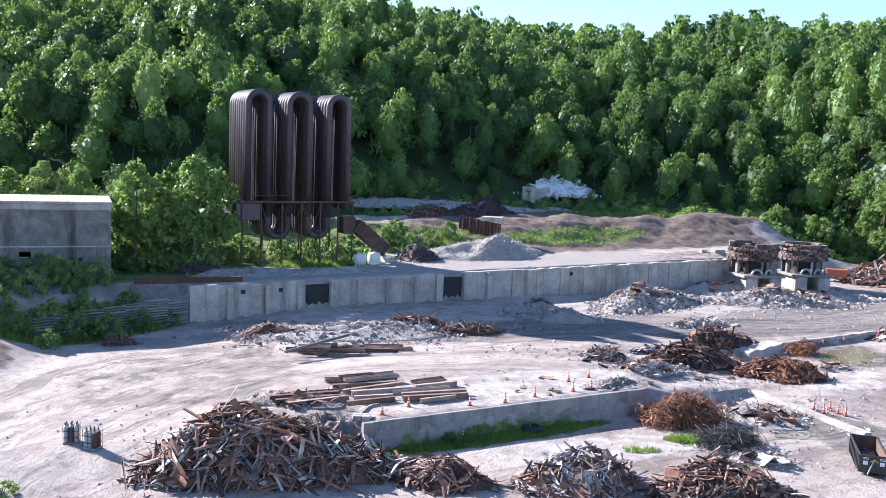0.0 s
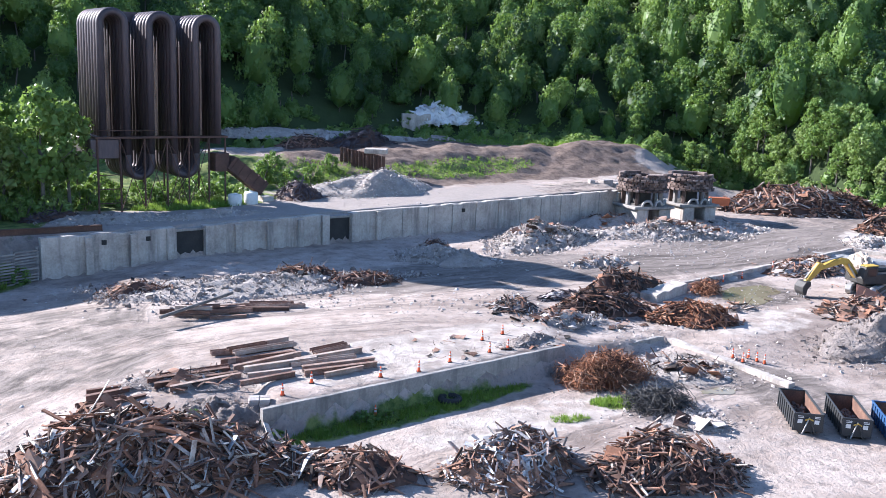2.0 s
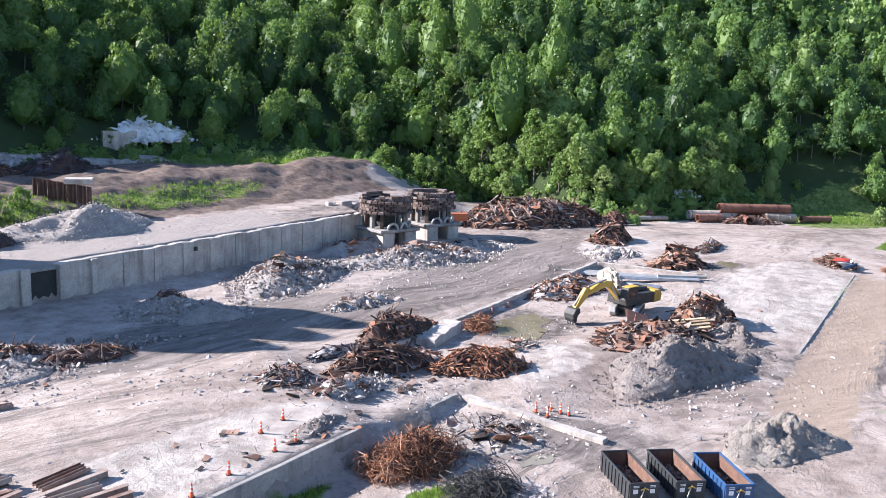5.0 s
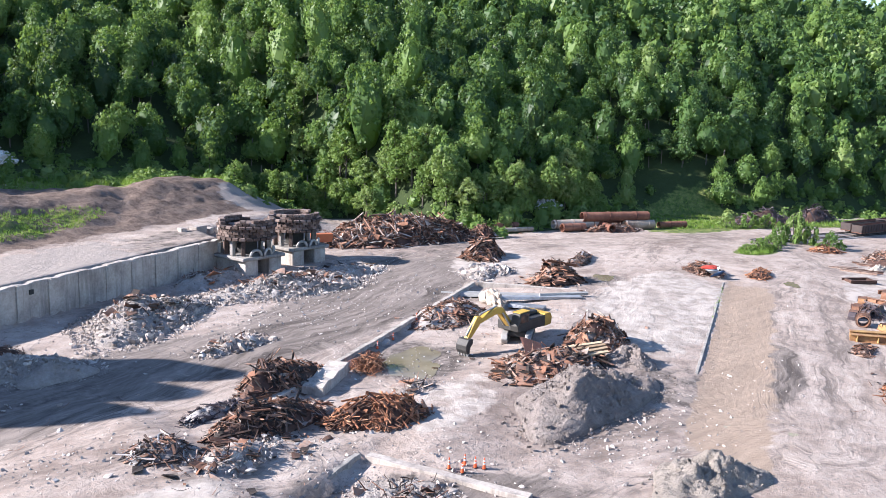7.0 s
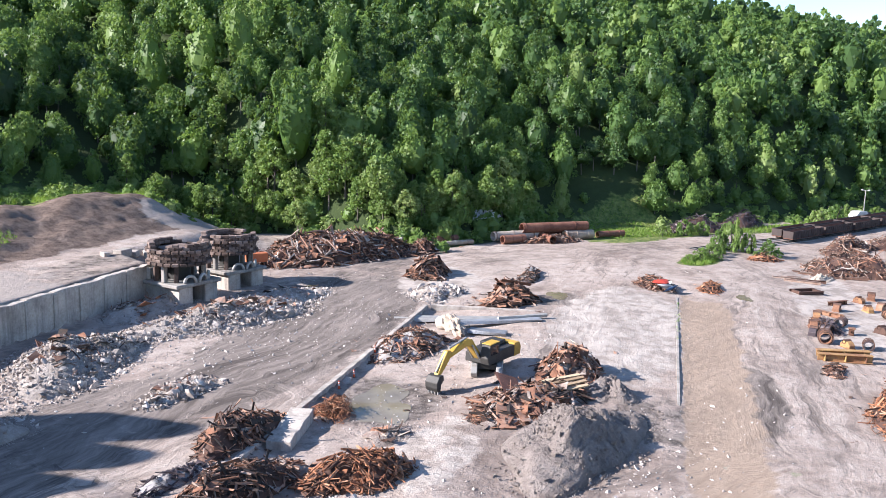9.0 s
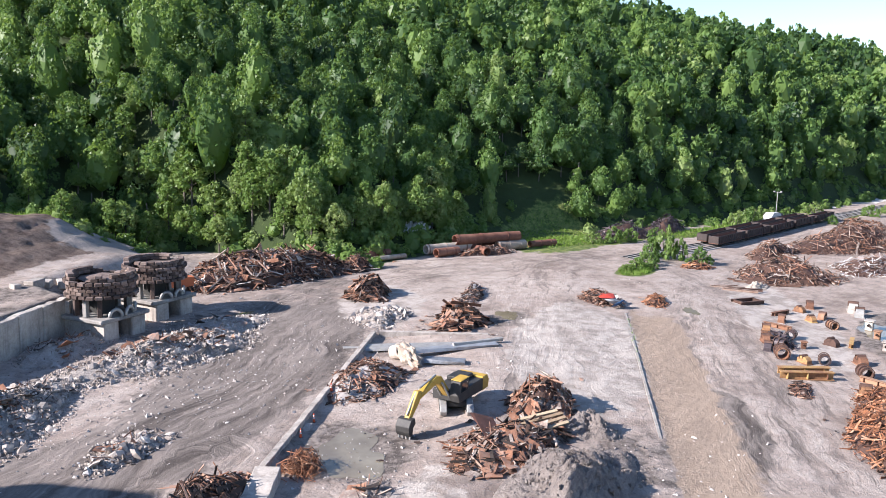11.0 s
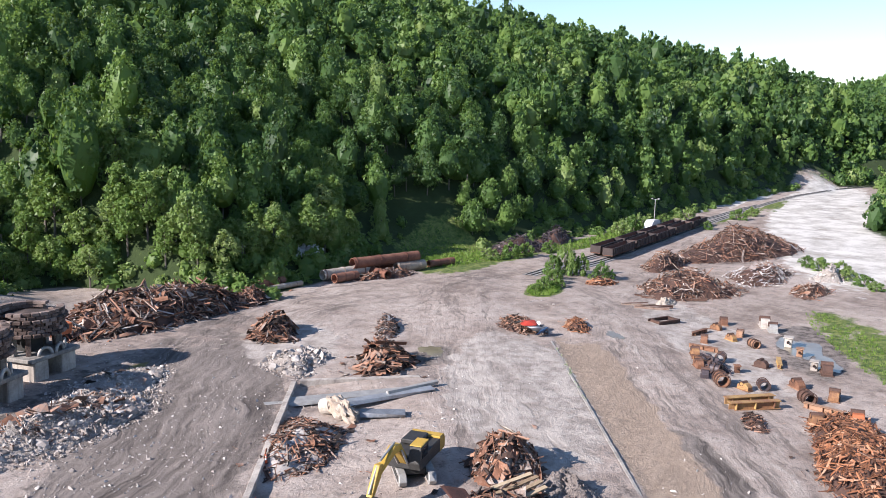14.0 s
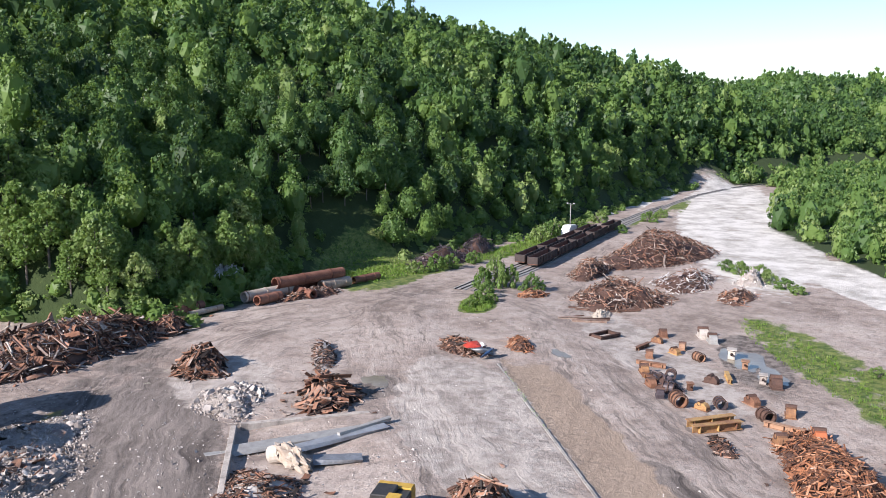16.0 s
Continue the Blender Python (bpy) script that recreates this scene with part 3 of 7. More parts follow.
EDGE = Y - np.interp(X, [-70, -20, -5, 25, 60, 100, 125, 150], [190, 190, 180, 187, 203, 219, 236, 300])
FD = foot_d(X, Y)
DITCH = side(X, Y, 71, 84, 148, 127)
WALLD = Y - 150 - 0.5 * X
GB = X - np.interp(Y, [-600, -100, 0, 60, 110, 200], [700, 820, 900, 960, 1050, 1200])
RIGHT = np.interp(X, [260, 300, 336, 373, 429, 509, 598, 640, 700, 800, 1000], [50, 62, 73, 83, 83, 76, 68, 64, 45, 30, 60]) - Y
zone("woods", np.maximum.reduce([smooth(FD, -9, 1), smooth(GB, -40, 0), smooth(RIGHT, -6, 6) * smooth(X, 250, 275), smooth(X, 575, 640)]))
grass = np.maximum.reduce([
    smooth(1.35 - blob(X, Y, 217, 178, 26, 8, -22), 0, 0.5),
    smooth(1.3 - blob(X, Y, 218, 184, 26, 14, 20), 0, 0.5),
    smooth(1.3 - blob(X, Y, 10.5, 80.9, 15, 1.8, 27), 0, 0.6) * (side(X, Y, -3, 76, 28, 91.6) > 0),
    0.72 * smooth(1.3 - blob(X, Y, 172, 73, 38, 7, 20), 0, 0.5),
    smooth(1.3 - blob(X, Y, 30, 81.5, 3, 1.4, 0), 0, 0.5),
    smooth(1.3 - blob(X, Y, 40, 205, 22, 5, 26), 0, 0.7),
    smooth(1.3 - blob(X, Y, 4, 192, 15, 7, 20), 0, 0.7),
    smooth(1.3 - blob(X, Y, -16, 163, 11, 4, 26), 0, 0.6),
    smooth(1.3 - blob(X, Y, 191, 145, 9, 4, 10), 0, 0.5),
    smooth(1.3 - blob(X, Y, -55, 150, 30, 16, 26), 0, 0.4) * (X < -36),
    smooth(1.2 - blob(X, Y, -47, 122, 16, 5, 45), 0, 0.4),
    smooth(1.2 - blob(X, Y, 300, 158, 60, 6, -7), 0, 0.4),
    smooth(1.2 - blob(X, Y, 420, 128, 60, 4, -9), 0, 0.4),
    smooth(1.2 - blob(X, Y, 92, 250, 50, 12, 0), 0, 0.4),
    smooth(1.3 - blob(X, Y, -40, 185, 40, 26, 0), 0, 0.4) * (WALLD > 18)])
zone("grass", np.where((X > -6) & (X < 75) & (Y > 178) & (Y < 240), 0.62 * grass, grass))
zone("white", np.maximum(smooth(1.25 - blob(X, Y, 415, 96, 160, 24, 4), 0, 0.3), np.maximum(smooth(1.2 - blob(X, Y, 270, 64, 70, 12, 22), 0, 0.3), smooth(1.2 - blob(X, Y, 470, 142, 70, 7, -8), 0, 0.3))) * (FD < -4))
zone("brown", smooth(EDGE, -3, 3) * (1 - smooth(EDGE, 44, 60)) * smooth(X, -8, 5) * (1 - smooth(X, 108, 124)) + smooth(1.3 - blob(X, Y, -58, 98, 9, 14, 0), 0, 0.5))
zone("tan", smooth(DITCH, 0, 0.8) * (1 - smooth(DITCH, 7, 11)) * smooth(X, 68, 75) * (1 - smooth(X, 145, 156)))
zone("greyrub", np.maximum(smooth(1.3 - blob(X, Y, 104, 228, 14, 9, 30), 0, 0.6), smooth(WALLD, 0.8, 2) * (1 - smooth(WALLD, 16, 26)) * (1 - smooth(X, 40, 70)) * smooth(X, -36, -28) * 0.9))
damp = np.maximum.reduce([
    0.75 * smooth(1.4 - blob(X, Y, 30, 133, 28, 9, 22), 0, 0.6),
    1.0 * smooth(1.4 - blob(X, Y, 80, 151, 42, 10, 28), 0, 0.6),
    0.6 * smooth(1.4 - blob(X, Y, 110, 178, 26, 6, 20), 0, 0.6),
    0.55 * smooth(1.4 - blob(X, Y, -25, 100, 14, 16, 0), 0, 0.6),
    0.7 * smooth(1.4 - blob(X, Y, 45, 88, 14, 6, -30), 0, 0.7),
    0.6 * smooth(1.4 - blob(X, Y, 88, 93, 8, 10, 0), 0, 0.7),
    0.9 * smooth(1.4 - blob(X, Y, 90, 170, 24, 11, 10), 0, 0.7),
    smooth(1.3 - blob(X, Y, 105, 92, 14, 3.5, 30), 0, 0.6),
    smooth(1.3 - blob(X, Y, 172, 86, 18, 6, 10), 0, 0.5),
    0.62 * smooth(1.4 - blob(X, Y, 58, 187, 34, 7, 26.5), 0, 0.6) * (WALLD > 1),
    0.8 * smooth(1.3 - blob(X, Y, 67, 122, 9, 7, 28), 0, 0.5),
    0.7 * smooth(1.3 - blob(X, Y, 128, 140, 6, 5, 0), 0, 0.5)])
zone("damp", damp)
zone("pale", np.maximum.reduce([
    smooth(1.2 - blob(X, Y, 12, 91, 17, 5.5, 27), 0, 0.25),
    0.8 * smooth(1.3 - blob(X, Y, 120, 122, 30, 11, 29), 0, 0.5),
    0.7 * smooth(1.3 - blob(X, Y, 60, 106, 10, 4, 29), 0, 0.5),
    0.75 * smooth(1.3 - blob(X, Y, 122, 165, 16, 8, 40), 0, 0.5),
    0.8 * smooth(1.3 - blob(X, Y, 170, 105, 34, 8, 29), 0, 0.5),
    0.7 * smooth(1.3 - blob(X, Y, 20, 78, 12, 3.5, 20), 0, 0.5)]))


def rounded(pts, times=3):
    """Cuts the corners of a line of points."""
    for _ in range(times):
        out = [pts[0]]
        for (ax, ay), (bx, by) in zip(pts[:-1], pts[1:]):
            out += [(0.75 * ax + 0.25 * bx, 0.75 * ay + 0.25 * by), (0.25 * ax + 0.75 * bx, 0.25 * ay + 0.75 * by)]
        pts = out + [pts[-1]]
    return pts


def lane_field(name, lines):
    """Distance across and along the nearest lane, and its weight, as a vector on the ground."""
    best, U, Vv, W = np.full(X.shape, 1e9), np.zeros(X.shape), np.zeros(X.shape), np.zeros(X.shape)
    for half, line in lines:
        pts, run = rounded(line), 0.0
        for (ax, ay), (bx, by) in zip(pts[:-1], pts[1:]):
            dx, dy = bx - ax, by - ay
            l = math.hypot(dx, dy)
            t = np.clip(((X - ax) * dx + (Y - ay) * dy) / (l * l), 0, 1)
            d = np.hypot(X - ax - t * dx, Y - ay - t * dy)
            sgn = np.sign((X - ax) * dy - (Y - ay) * dx)
            nearer = d / half < best
            best = np.where(nearer, d / half, best)
            U, Vv = np.where(nearer, sgn * d, U), np.where(nearer, run + t * l, Vv)
            W = np.where(nearer, 1 - smooth(d, half * 0.55, half), W)
            run += l
    gme.attributes.new(name, 'FLOAT_VECTOR', 'POINT').data.foreach_set("vector", np.stack([U, Vv, W], -1).astype(np.float32).ravel())


lane_field("lane_a", ((10, [(84, 76), (106, 88.5), (121, 96.5), (141, 107.5), (163, 118.5), (200, 127), (248, 131), (330, 128)]),
                      (15, [(-10, 112), (13, 126), (27, 130), (45, 134), (66, 143), (88, 157), (114, 172), (142, 184), (168, 178)]),
                      (14, [(-36, 56), (-29, 78), (-20, 96), (-3, 104), (15, 106), (34, 104)]),
                      (8, [(12, 66), (28, 74), (42, 82), (55, 87), (66, 85.5), (86, 79)])))
lane_field("lane_b", ((11, [(70, 98), (88, 109), (115, 126.5), (151, 148), (180, 164), (200, 160), (224, 149)]),
                      (10, [(30, 122), (51, 138), (64, 141), (80, 146), (97, 158), (115, 166), (143, 173), (165, 166)]),
                      (10, [(-42, 66), (-41, 82), (-38, 102), (-30, 112), (-9, 114.5), (11, 116), (37, 125), (54, 131)]),
                      (7, [(98, 74), (114, 83), (130, 92), (158, 109), (184, 125), (204, 143), (200, 159), (182, 168), (150, 180)])))
ground = tagged(new("ground", gme), "dusty grey-tan demolition yard rising to a wooded hillside", "ground", kind="structure")


# ---------------------------------------------------------------- woods and trees
def leaf_tris(c, rad, n, r, size):
    """Leaf sprays standing on a lumpy ball."""
    d = r.normal(size=(n, 3))
    d[:, 2] = d[:, 2] * 0.8 + 0.35
    d /= np.linalg.norm(d, axis=1, keepdims=True)
    p = c + d * rad * r.uniform(0.72, 1.12, (n, 1))
    nrm = d + r.normal(size=(n, 3)) * 0.55
    nrm /= np.linalg.norm(nrm, axis=1, keepdims=True)
    t = np.cross(nrm, r.normal(size=(n, 3)))
    t /= np.linalg.norm(t, axis=1, keepdims=True)
    b = np.cross(nrm, t)
    s = size * r.uniform(0.6, 1.35, (n, 1))
    return np.stack([p - t * s * 0.6 - b * s * 0.35, p + t * s * 0.6 - b * s * 0.35, p + b * s * 0.75], 1)


def ico(sub):
    bm = bmesh.new()
    bmesh.ops.create_icosphere(bm, subdivisions=sub, radius=1.0)
    bm.verts.index_update()
    out = np.array([tuple(v.co) for v in bm.verts]), np.array([[v.index for v in f.verts] for f in bm.faces])
    bm.free()
    return out


BALL = (np.array([(1, 0, 0), (-1, 0, 0), (0, 1, 0), (0, -1, 0), (0, 0, 1), (0, 0, -1)], float), np.array([(0, 2, 4), (2, 1, 4), (1, 3, 4), (3, 0, 4), (2, 0, 5), (1, 2, 5), (3, 1, 5), (0, 3, 5)]))


def crown_shape(seed, lumps, per, size, tall=1.0, slim=1.0, open_=0.0):
    """A crown of leafy lumps about 1 unit in radius, its base at z = 0."""
    r = np.random.default_rng(seed)
    V, F, n = [], [], 0
    for k in range(lumps):
        h = (k + 0.5) / lumps
        ring = math.sin(math.pi * min(1.0, 0.18 + 0.80 * h)) ** 0.8 * (0.72 + open_ * 0.2)
        a = k * 2.4 + r.uniform(-0.5, 0.5)
        c = np.array((math.cos(a) * ring * slim * r.uniform(0.55, 1.0), math.sin(a) * ring * slim * r.uniform(0.55, 1.0), (0.25 + 1.35 * h) * tall + r.uniform(-0.1, 0.1)))
        rad = r.uniform(0.16, 0.36) * (1 - 0.25 * h) * (1 - open_ * 0.3)
        bv = (BALL[0] * rad * 0.66 * r.uniform(0.8, 1.1, (len(BALL[0]), 1))) @ rotations(1, r)[0].T + c
        V.append(bv)
        F.append(BALL[1] + n)
        n += len(bv)
        tv = leaf_tris(c, rad, per, r, size).reshape(-1, 3)
        V.append(tv)
        F.append(np.arange(len(tv)).reshape(-1, 3) + n)
        n += len(tv)
    return np.concatenate(V), np.concatenate(F)


def limb_cone(a, b, r0, r1, k=5):
    a, b = np.array(a, float), np.array(b, float)
    d = (b - a) / np.linalg.norm(b - a)
    t = np.cross(d, (0.3, 0.9, 0.1))
    t /= np.linalg.norm(t)
    s = np.cross(d, t)
    V = [p + (t * math.cos(6.2832 * i / k) + s * math.sin(6.2832 * i / k)) * q for p, q in ((a, r0), (b, r1)) for i in range(k)]
    F = []
    for i in range(k):
        j = (i + 1) % k
        F += [(i, j, k + i), (j, k + j, k + i)]
    return np.array(V), np.array(F)


def trunk_shape(seed, h):
    """A tapered trunk with limbs; h is the crown's height above the ground."""
    r = np.random.default_rng(seed)
    parts = [limb_cone((0, 0, -0.8), (0.1, 0.05, h), 0.24, 0.17, 7), limb_cone((0.1, 0.05, h), (0.0, 0.1, h + 5.5), 0.17, 0.05, 6)]
    for i in range(7):
        a, z = i * 2.1 + r.uniform(-.4, .4), h * r.uniform(0.75, 1.25) + i * 0.3
        l = r.uniform(1.8, 3.4)
        parts.append(limb_cone((0.05, 0.03, z), (math.cos(a) * l, math.sin(a) * l, z + l * r.uniform(0.5, 0.9)), 0.09, 0.025, 5))
    return joined(*parts)


def canopy_shape(seed, lumps, leaves, size, tall, core=1):
    """A woodland crown: rounded leafy clumps over a dark body, base at z = 0, about 1 unit in radius."""
    r = np.random.default_rng(seed)
    iv, jf = ico(core)
    cv = iv * np.array((0.68, 0.68, 0.66 * tall)) * r.uniform(0.85, 1.1, (len(iv), 1)) + np.array((0, 0, 0.62 * tall))
    V, F, n = [cv], [jf], len(cv)
    lean = r.normal(0, 0.10, 2)
    for k in range(lumps):
        h = ((k + 0.5) / lumps) ** 0.85
        a = k * 2.39996 + r.uniform(-0.4, 0.4)
        ring = (1 - h ** 2.0) ** 0.5 * r.uniform(0.62, 0.92)
        c = np.array((math.cos(a) * ring + lean[0] * h, math.sin(a) * ring + lean[1] * h, (0.04 + 1.42 * h) * tall + r.uniform(-0.10, 0.12)))
        rad = r.uniform(0.17, 0.35) * (1.05 - 0.30 * h)
        d = r.normal(size=(leaves, 3))
        d[:, 2] = d[:, 2] * 0.75 + 0.35
        d[:, :2] += 0.45 * np.array((math.cos(a), math.sin(a))) * (1 - 0.6 * h)
        d /= np.linalg.norm(d, axis=1, keepdims=True)
        p = c + d * rad * r.uniform(0.55, 1.18, (leaves, 1))
        nrm = d + r.normal(size=(leaves, 3)) * 0.5
        nrm /= np.linalg.norm(nrm, axis=1, keepdims=True)
        t = np.cross(nrm, r.normal(size=(leaves, 3)))
        t /= np.linalg.norm(t, axis=1, keepdims=True)
        b = np.cross(nrm, t)
        s = size * r.uniform(0.55, 1.4, (leaves, 1))
        V.append(np.stack([p - t * s * 0.6 - b * s * 0.35, p + t * s * 0.6 - b * s * 0.35, p + b * s * 0.75], 1).reshape(-1, 3))
        F.append(np.arange(leaves * 3).reshape(-1, 3) + n)
        n += leaves * 3
    return np.concatenate(V), np.concatenate(F)


REMOTE_CROWNS = [canopy_shape(150 + i, 9, 9, 0.29, t) for i, t in enumerate((1.0, 1.3, 0.9, 1.15))]
FAR_CROWNS = [canopy_shape(100 + i, 15, 12, 0.205, t) for i, t in enumerate((1.0, 1.3, 0.9, 1.15, 1.45))]
MID_CROWNS = [canopy_shape(200 + i, 38, 25, 0.108, t, 2) for i, t in enumerate((1.0, 1.25, 0.9, 1.1, 1.4, 1.0, 1.6, 1.15))]


def plant_woods():
    r = np.random.default_rng(11)
    xs, ys, fars = [], [], []
    for (x0, x1, y0, y1, step) in ((-170, 420, 150, 560, 7.6), (420, 1000, -60, 420, 9.5), (660, 1700, -420, 220, 15.0), (255, 1000, -140, 110, 10.0)):
        ax, ay = np.meshgrid(np.arange(x0, x1, step), np.arange(y0, y1, step))
        ax = ax.ravel() + r.uniform(-0.45, 0.45, ax.size) * step
        ay = ay.ravel() + r.uniform(-0.45, 0.45, ay.size) * step
        xs.append(ax)
        ys.append(ay)
        fars.append(np.full(ax.size, step))
    x, y, st = map(np.concatenate, (xs, ys, fars))
    d = foot_d(x, y)
    hill = (d > 3) & (d < np.interp(x, [-200, 150, 420, 900], [285, 285, 215, 160])) & (st < 14) & (y > -60)
    # valley trees beyond the white sand, and the far ridge
    right = (d < -10) & (st < 14) & (x > 262) & (y < np.interp(x, [260, 300, 336, 373, 429, 509, 598, 640, 700, 800, 1000], [50, 62, 73, 83, 83, 76, 68, 64, 45, 30, 60]))
    g = x - np.interp(y, [-600, -100, 0, 60, 110, 200], [700, 820, 900, 960, 1050, 1200])
    ridge = (st > 14) & (g > 0) & (g < 620)
    # a gap with grass, and thinner growth beside the dirt bank
    gap = (blob(x, y, 214, 178, 28, 9, -22) < 1) | (blob(x, y, 222, 190, 22, 11, 25) < 1)
    clear = seg_dist(x, y, [(430, 131), (500, 121.5), (565, 105), (620, 80), (680, 40)]) < 7
    beyond = (st < 14) & (x > 585) & (x < 760) & (d < 4) & (y > 20)
    keep = (hill | right | ridge | beyond) & ~gap & ~clear
    # stay in sight of the flight
    ang = np.degrees(np.arctan2(x, y + 5))
    keep &= (ang > -34)
    x, y, st, d, right = x[keep], y[keep], st[keep], d[keep], right[keep]
    z = ground_z(x, y)
    n = len(x)
    dist = np.hypot(x, y - 40)
    species = wobble(x, y, 45, 31) + r.normal(0, 0.7, n)
    rad = 1.02 * (2.8 + 3.6 * r.uniform(0, 1, n) ** 1.2) * np.where(st > 8.5, 1.2, 1.0) * np.where(st > 14, 1.5, 1.0)
    tall = rad * r.uniform(0.9, 1.45, n)
    edge = smooth(d, 0, 26)
    lift = r.uniform(0.0, 6.5, n) * (0.25 + 0.75 * edge)
    rad *= 0.72 + 0.28 * edge
    tall *= 0.75 + 0.25 * edge
    # random tone by tree; the edge term paints foot-of-hill crowns lighter, as if sunlit
    hue = np.clip(0.36 + 0.28 * species + r.normal(0, 0.20, n) + 0.26 * (1 - edge), 0, 1)
    near = (dist < 345) & (st < 8.5)
    R = rotations(n, r, 0.12)
    S = np.stack([rad, rad * r.uniform(0.85, 1.15, n), tall], -1)
    T = np.stack([x, y, z + lift - 1.0], -1)
    for name, sel, protos, lab in (("hillside_woods", near, MID_CROWNS, "dense green broadleaf woods covering the steep hillside"),
                                   ("upper_woods", ~near & (dist < 560), FAR_CROWNS, "green broadleaf woods on the upper slope"),
                                   ("distant_woods", ~near & (dist >= 560), REMOTE_CROWNS, "distant green wooded ridge beyond the valley bend")):
        i = np.nonzero(sel)[0]
        V, F, H = gather(protos, r.integers(0, len(protos), len(i)), R[i], S[i], T[i], hue[i])
        root = thing(name, lab, "woods", kind="stuff")
        tagged(part("crowns", mesh_from("crowns", V, F, LEAF, H), root), kind="stuff")
        if name == "hillside_woods":
            j = i[(d[i] < 70)]
            tr = [limb_cone((0, 0, 0), (0, 0, 1), 1.0, 0.7, 5)]
            V, F, _ = gather(tr, np.zeros(len(j), int), R[j], np.stack([np.full(len(j), .2), np.full(len(j), .2), lift[j] + 6], -1), np.stack([x[j], y[j], z[j] - 1], -1))
            tagged(part("trunks", mesh_from("trunks", V, F, BARK), root), kind="stuff")
    return n


plant_woods()



def brushwood():
    r = np.random.default_rng(12)
    x = np.concatenate([r.uniform(40, 640, 760), r.uniform(-70, 45, 170), r.uniform(-62, -4, 60)])
    off = np.concatenate([r.uniform(-9, 9, 760), r.uniform(-16, 10, 170), np.zeros(60)])
    y = np.interp(x, FX, FY) + off
    y[-60:] = r.uniform(168, 196, 60)
    x[760:800] = r.uniform(48, 125, 40)
    y[760:800] = np.interp(x[760:800], FX, FY) - r.uniform(4, 24, 40)
    keep = (blob(x, y, 217, 179, 26, 7, -22) > 1) & (blob(x, y, 219, 187, 22, 13, 20) > 1) & ((x < 126) | (x > 142) | (y > 240)) & ((x < 148) | (x > 210) | (y > np.interp(x, FX, FY) + 5))
    x, y = x[keep], y[keep]
    ux = r.uniform(132, 204, 130)
    x, y = np.concatenate([x, ux]), np.concatenate([y, np.interp(ux, FX, FY) + r.uniform(-1, 16, 130)])
    n = len(x)
    s = r.uniform(1.1, 2.9, n)
    s[-130:] *= 1.35
    V, F, H = gather(FAR_CROWNS, r.integers(0, 5, n), rotations(n, r, 0.3), np.stack([s, s, s * r.uniform(.6, 1.1, n)], -1), np.stack([x, y, ground_z(x, y) - 0.5 * s], -1), np.clip(r.normal(0.6, 0.2, n), 0, 1))
    root = thing("brushwood", "green shrubs and brambles along the foot of the woods", "shrubs", kind="stuff")
    tagged(part("crowns", mesh_from("crowns", V, F, LEAF, H), root), kind="stuff")


brushwood()

# single trees and bushes in front of the woods
TREE_MESHES = []
for i in range(5):
    cv, cf = crown_shape(300 + i, 40, 46, 0.088, (1.15, 1.35, 1.0, 1.25, 1.1)[i], (0.9, 0.75, 1.0, 0.85, 1.0)[i], (0.35, 0.5, 0.2, 0.3, 0.6)[i])
    tv, tf = trunk_shape(400 + i, 3.4)
    cv = cv * 4.2 + np.array((0, 0, 2.2))
    TREE_MESHES.append((mesh_from("crown", cv, cf, LEAF, np.full(len(cv), 0.68 + 0.08 * i)), mesh_from("trunk", tv, tf, BARK)))
BUSH_MESHES = []
for i in range(3):
    cv, cf = crown_shape(500 + i, 18, 52, 0.10, 0.75, 1.1, 0.5)
    cv = cv * 1.3 + np.array((0, 0, -0.25))
    tv, tf = joined(*[limb_cone((0, 0, -0.3), (math.cos(a) * .7, math.sin(a) * .7, 1.3), 0.05, 0.015) for a in (0, 1.3, 2.5, 3.8, 5.1)])
    BUSH_MESHES.append((mesh_from("crown", cv, cf, LEAF, np.full(len(cv), 0.5 + 0.15 * i)), mesh_from("stem", tv, tf, BARK)))


def tree(x, y, k, s, rz, sz=1.0):
    crown, trunk = TREE_MESHES[k]
    t = thing("tree", "leafy green broadleaf tree at the yard's edge", "tree", "trees before the woods")
    part("trunk", trunk, t)
    part("crown", crown, t)
    t.matrix_basis = pose(x, y, gz(x, y), 0, 0, rz) @ Matrix.Diagonal((s, s, s * sz, 1))
    return t


def bush(x, y, k, s, rz, sz=1.0):
    crown, stems = BUSH_MESHES[k]
    t = thing("bush", "bright green leafy bush on rough ground", "bush", "bushes in the yard")
    part("stem", stems, t)
    part("crown", crown, t)
    t.matrix_basis = pose(x, y, gz(x, y), 0, 0, rz) @ Matrix.Diagonal((s, s, s * sz, 1))
    return t


tr = random.Random(5)
# row along the foot of the hill
for i in range(34):
    u = i / 33
    x = 138 + u * 58
    y = np.interp(x, FX, FY) + 6 + tr.uniform(-1, 6)
    tree(x, y, tr.randrange(5), tr.uniform(0.75, 1.25), tr.uniform(0, 360))
for i in range(16):
    x = 96 + tr.uniform(0, 44)
    y = np.interp(x, FX, FY) + tr.uniform(-4, 6)
    tree(x, y, tr.randrange(5), tr.uniform(0.6, 0.95), tr.uniform(0, 360))
for i in range(18):
    x = 130 + tr.uniform(0, 20)
    tree(x, np.interp(x, FX, FY) + tr.uniform(3, 40), tr.randrange(5), tr.uniform(0.9, 1.5), tr.uniform(0, 360))
for x, y, k, s in ((-48.0, 151, 1, 1.55), (-44.0, 153, 4, 1.35), (-38.0, 152, 1, 1.65), (-40, 158, 4, 1.4), (-53, 156, 4, 1.25), (-35, 156, 1, 1.45), (-45, 158, 1, 1.4)):
    tree(x, y, k, s, tr.uniform(0, 360), 1.05)
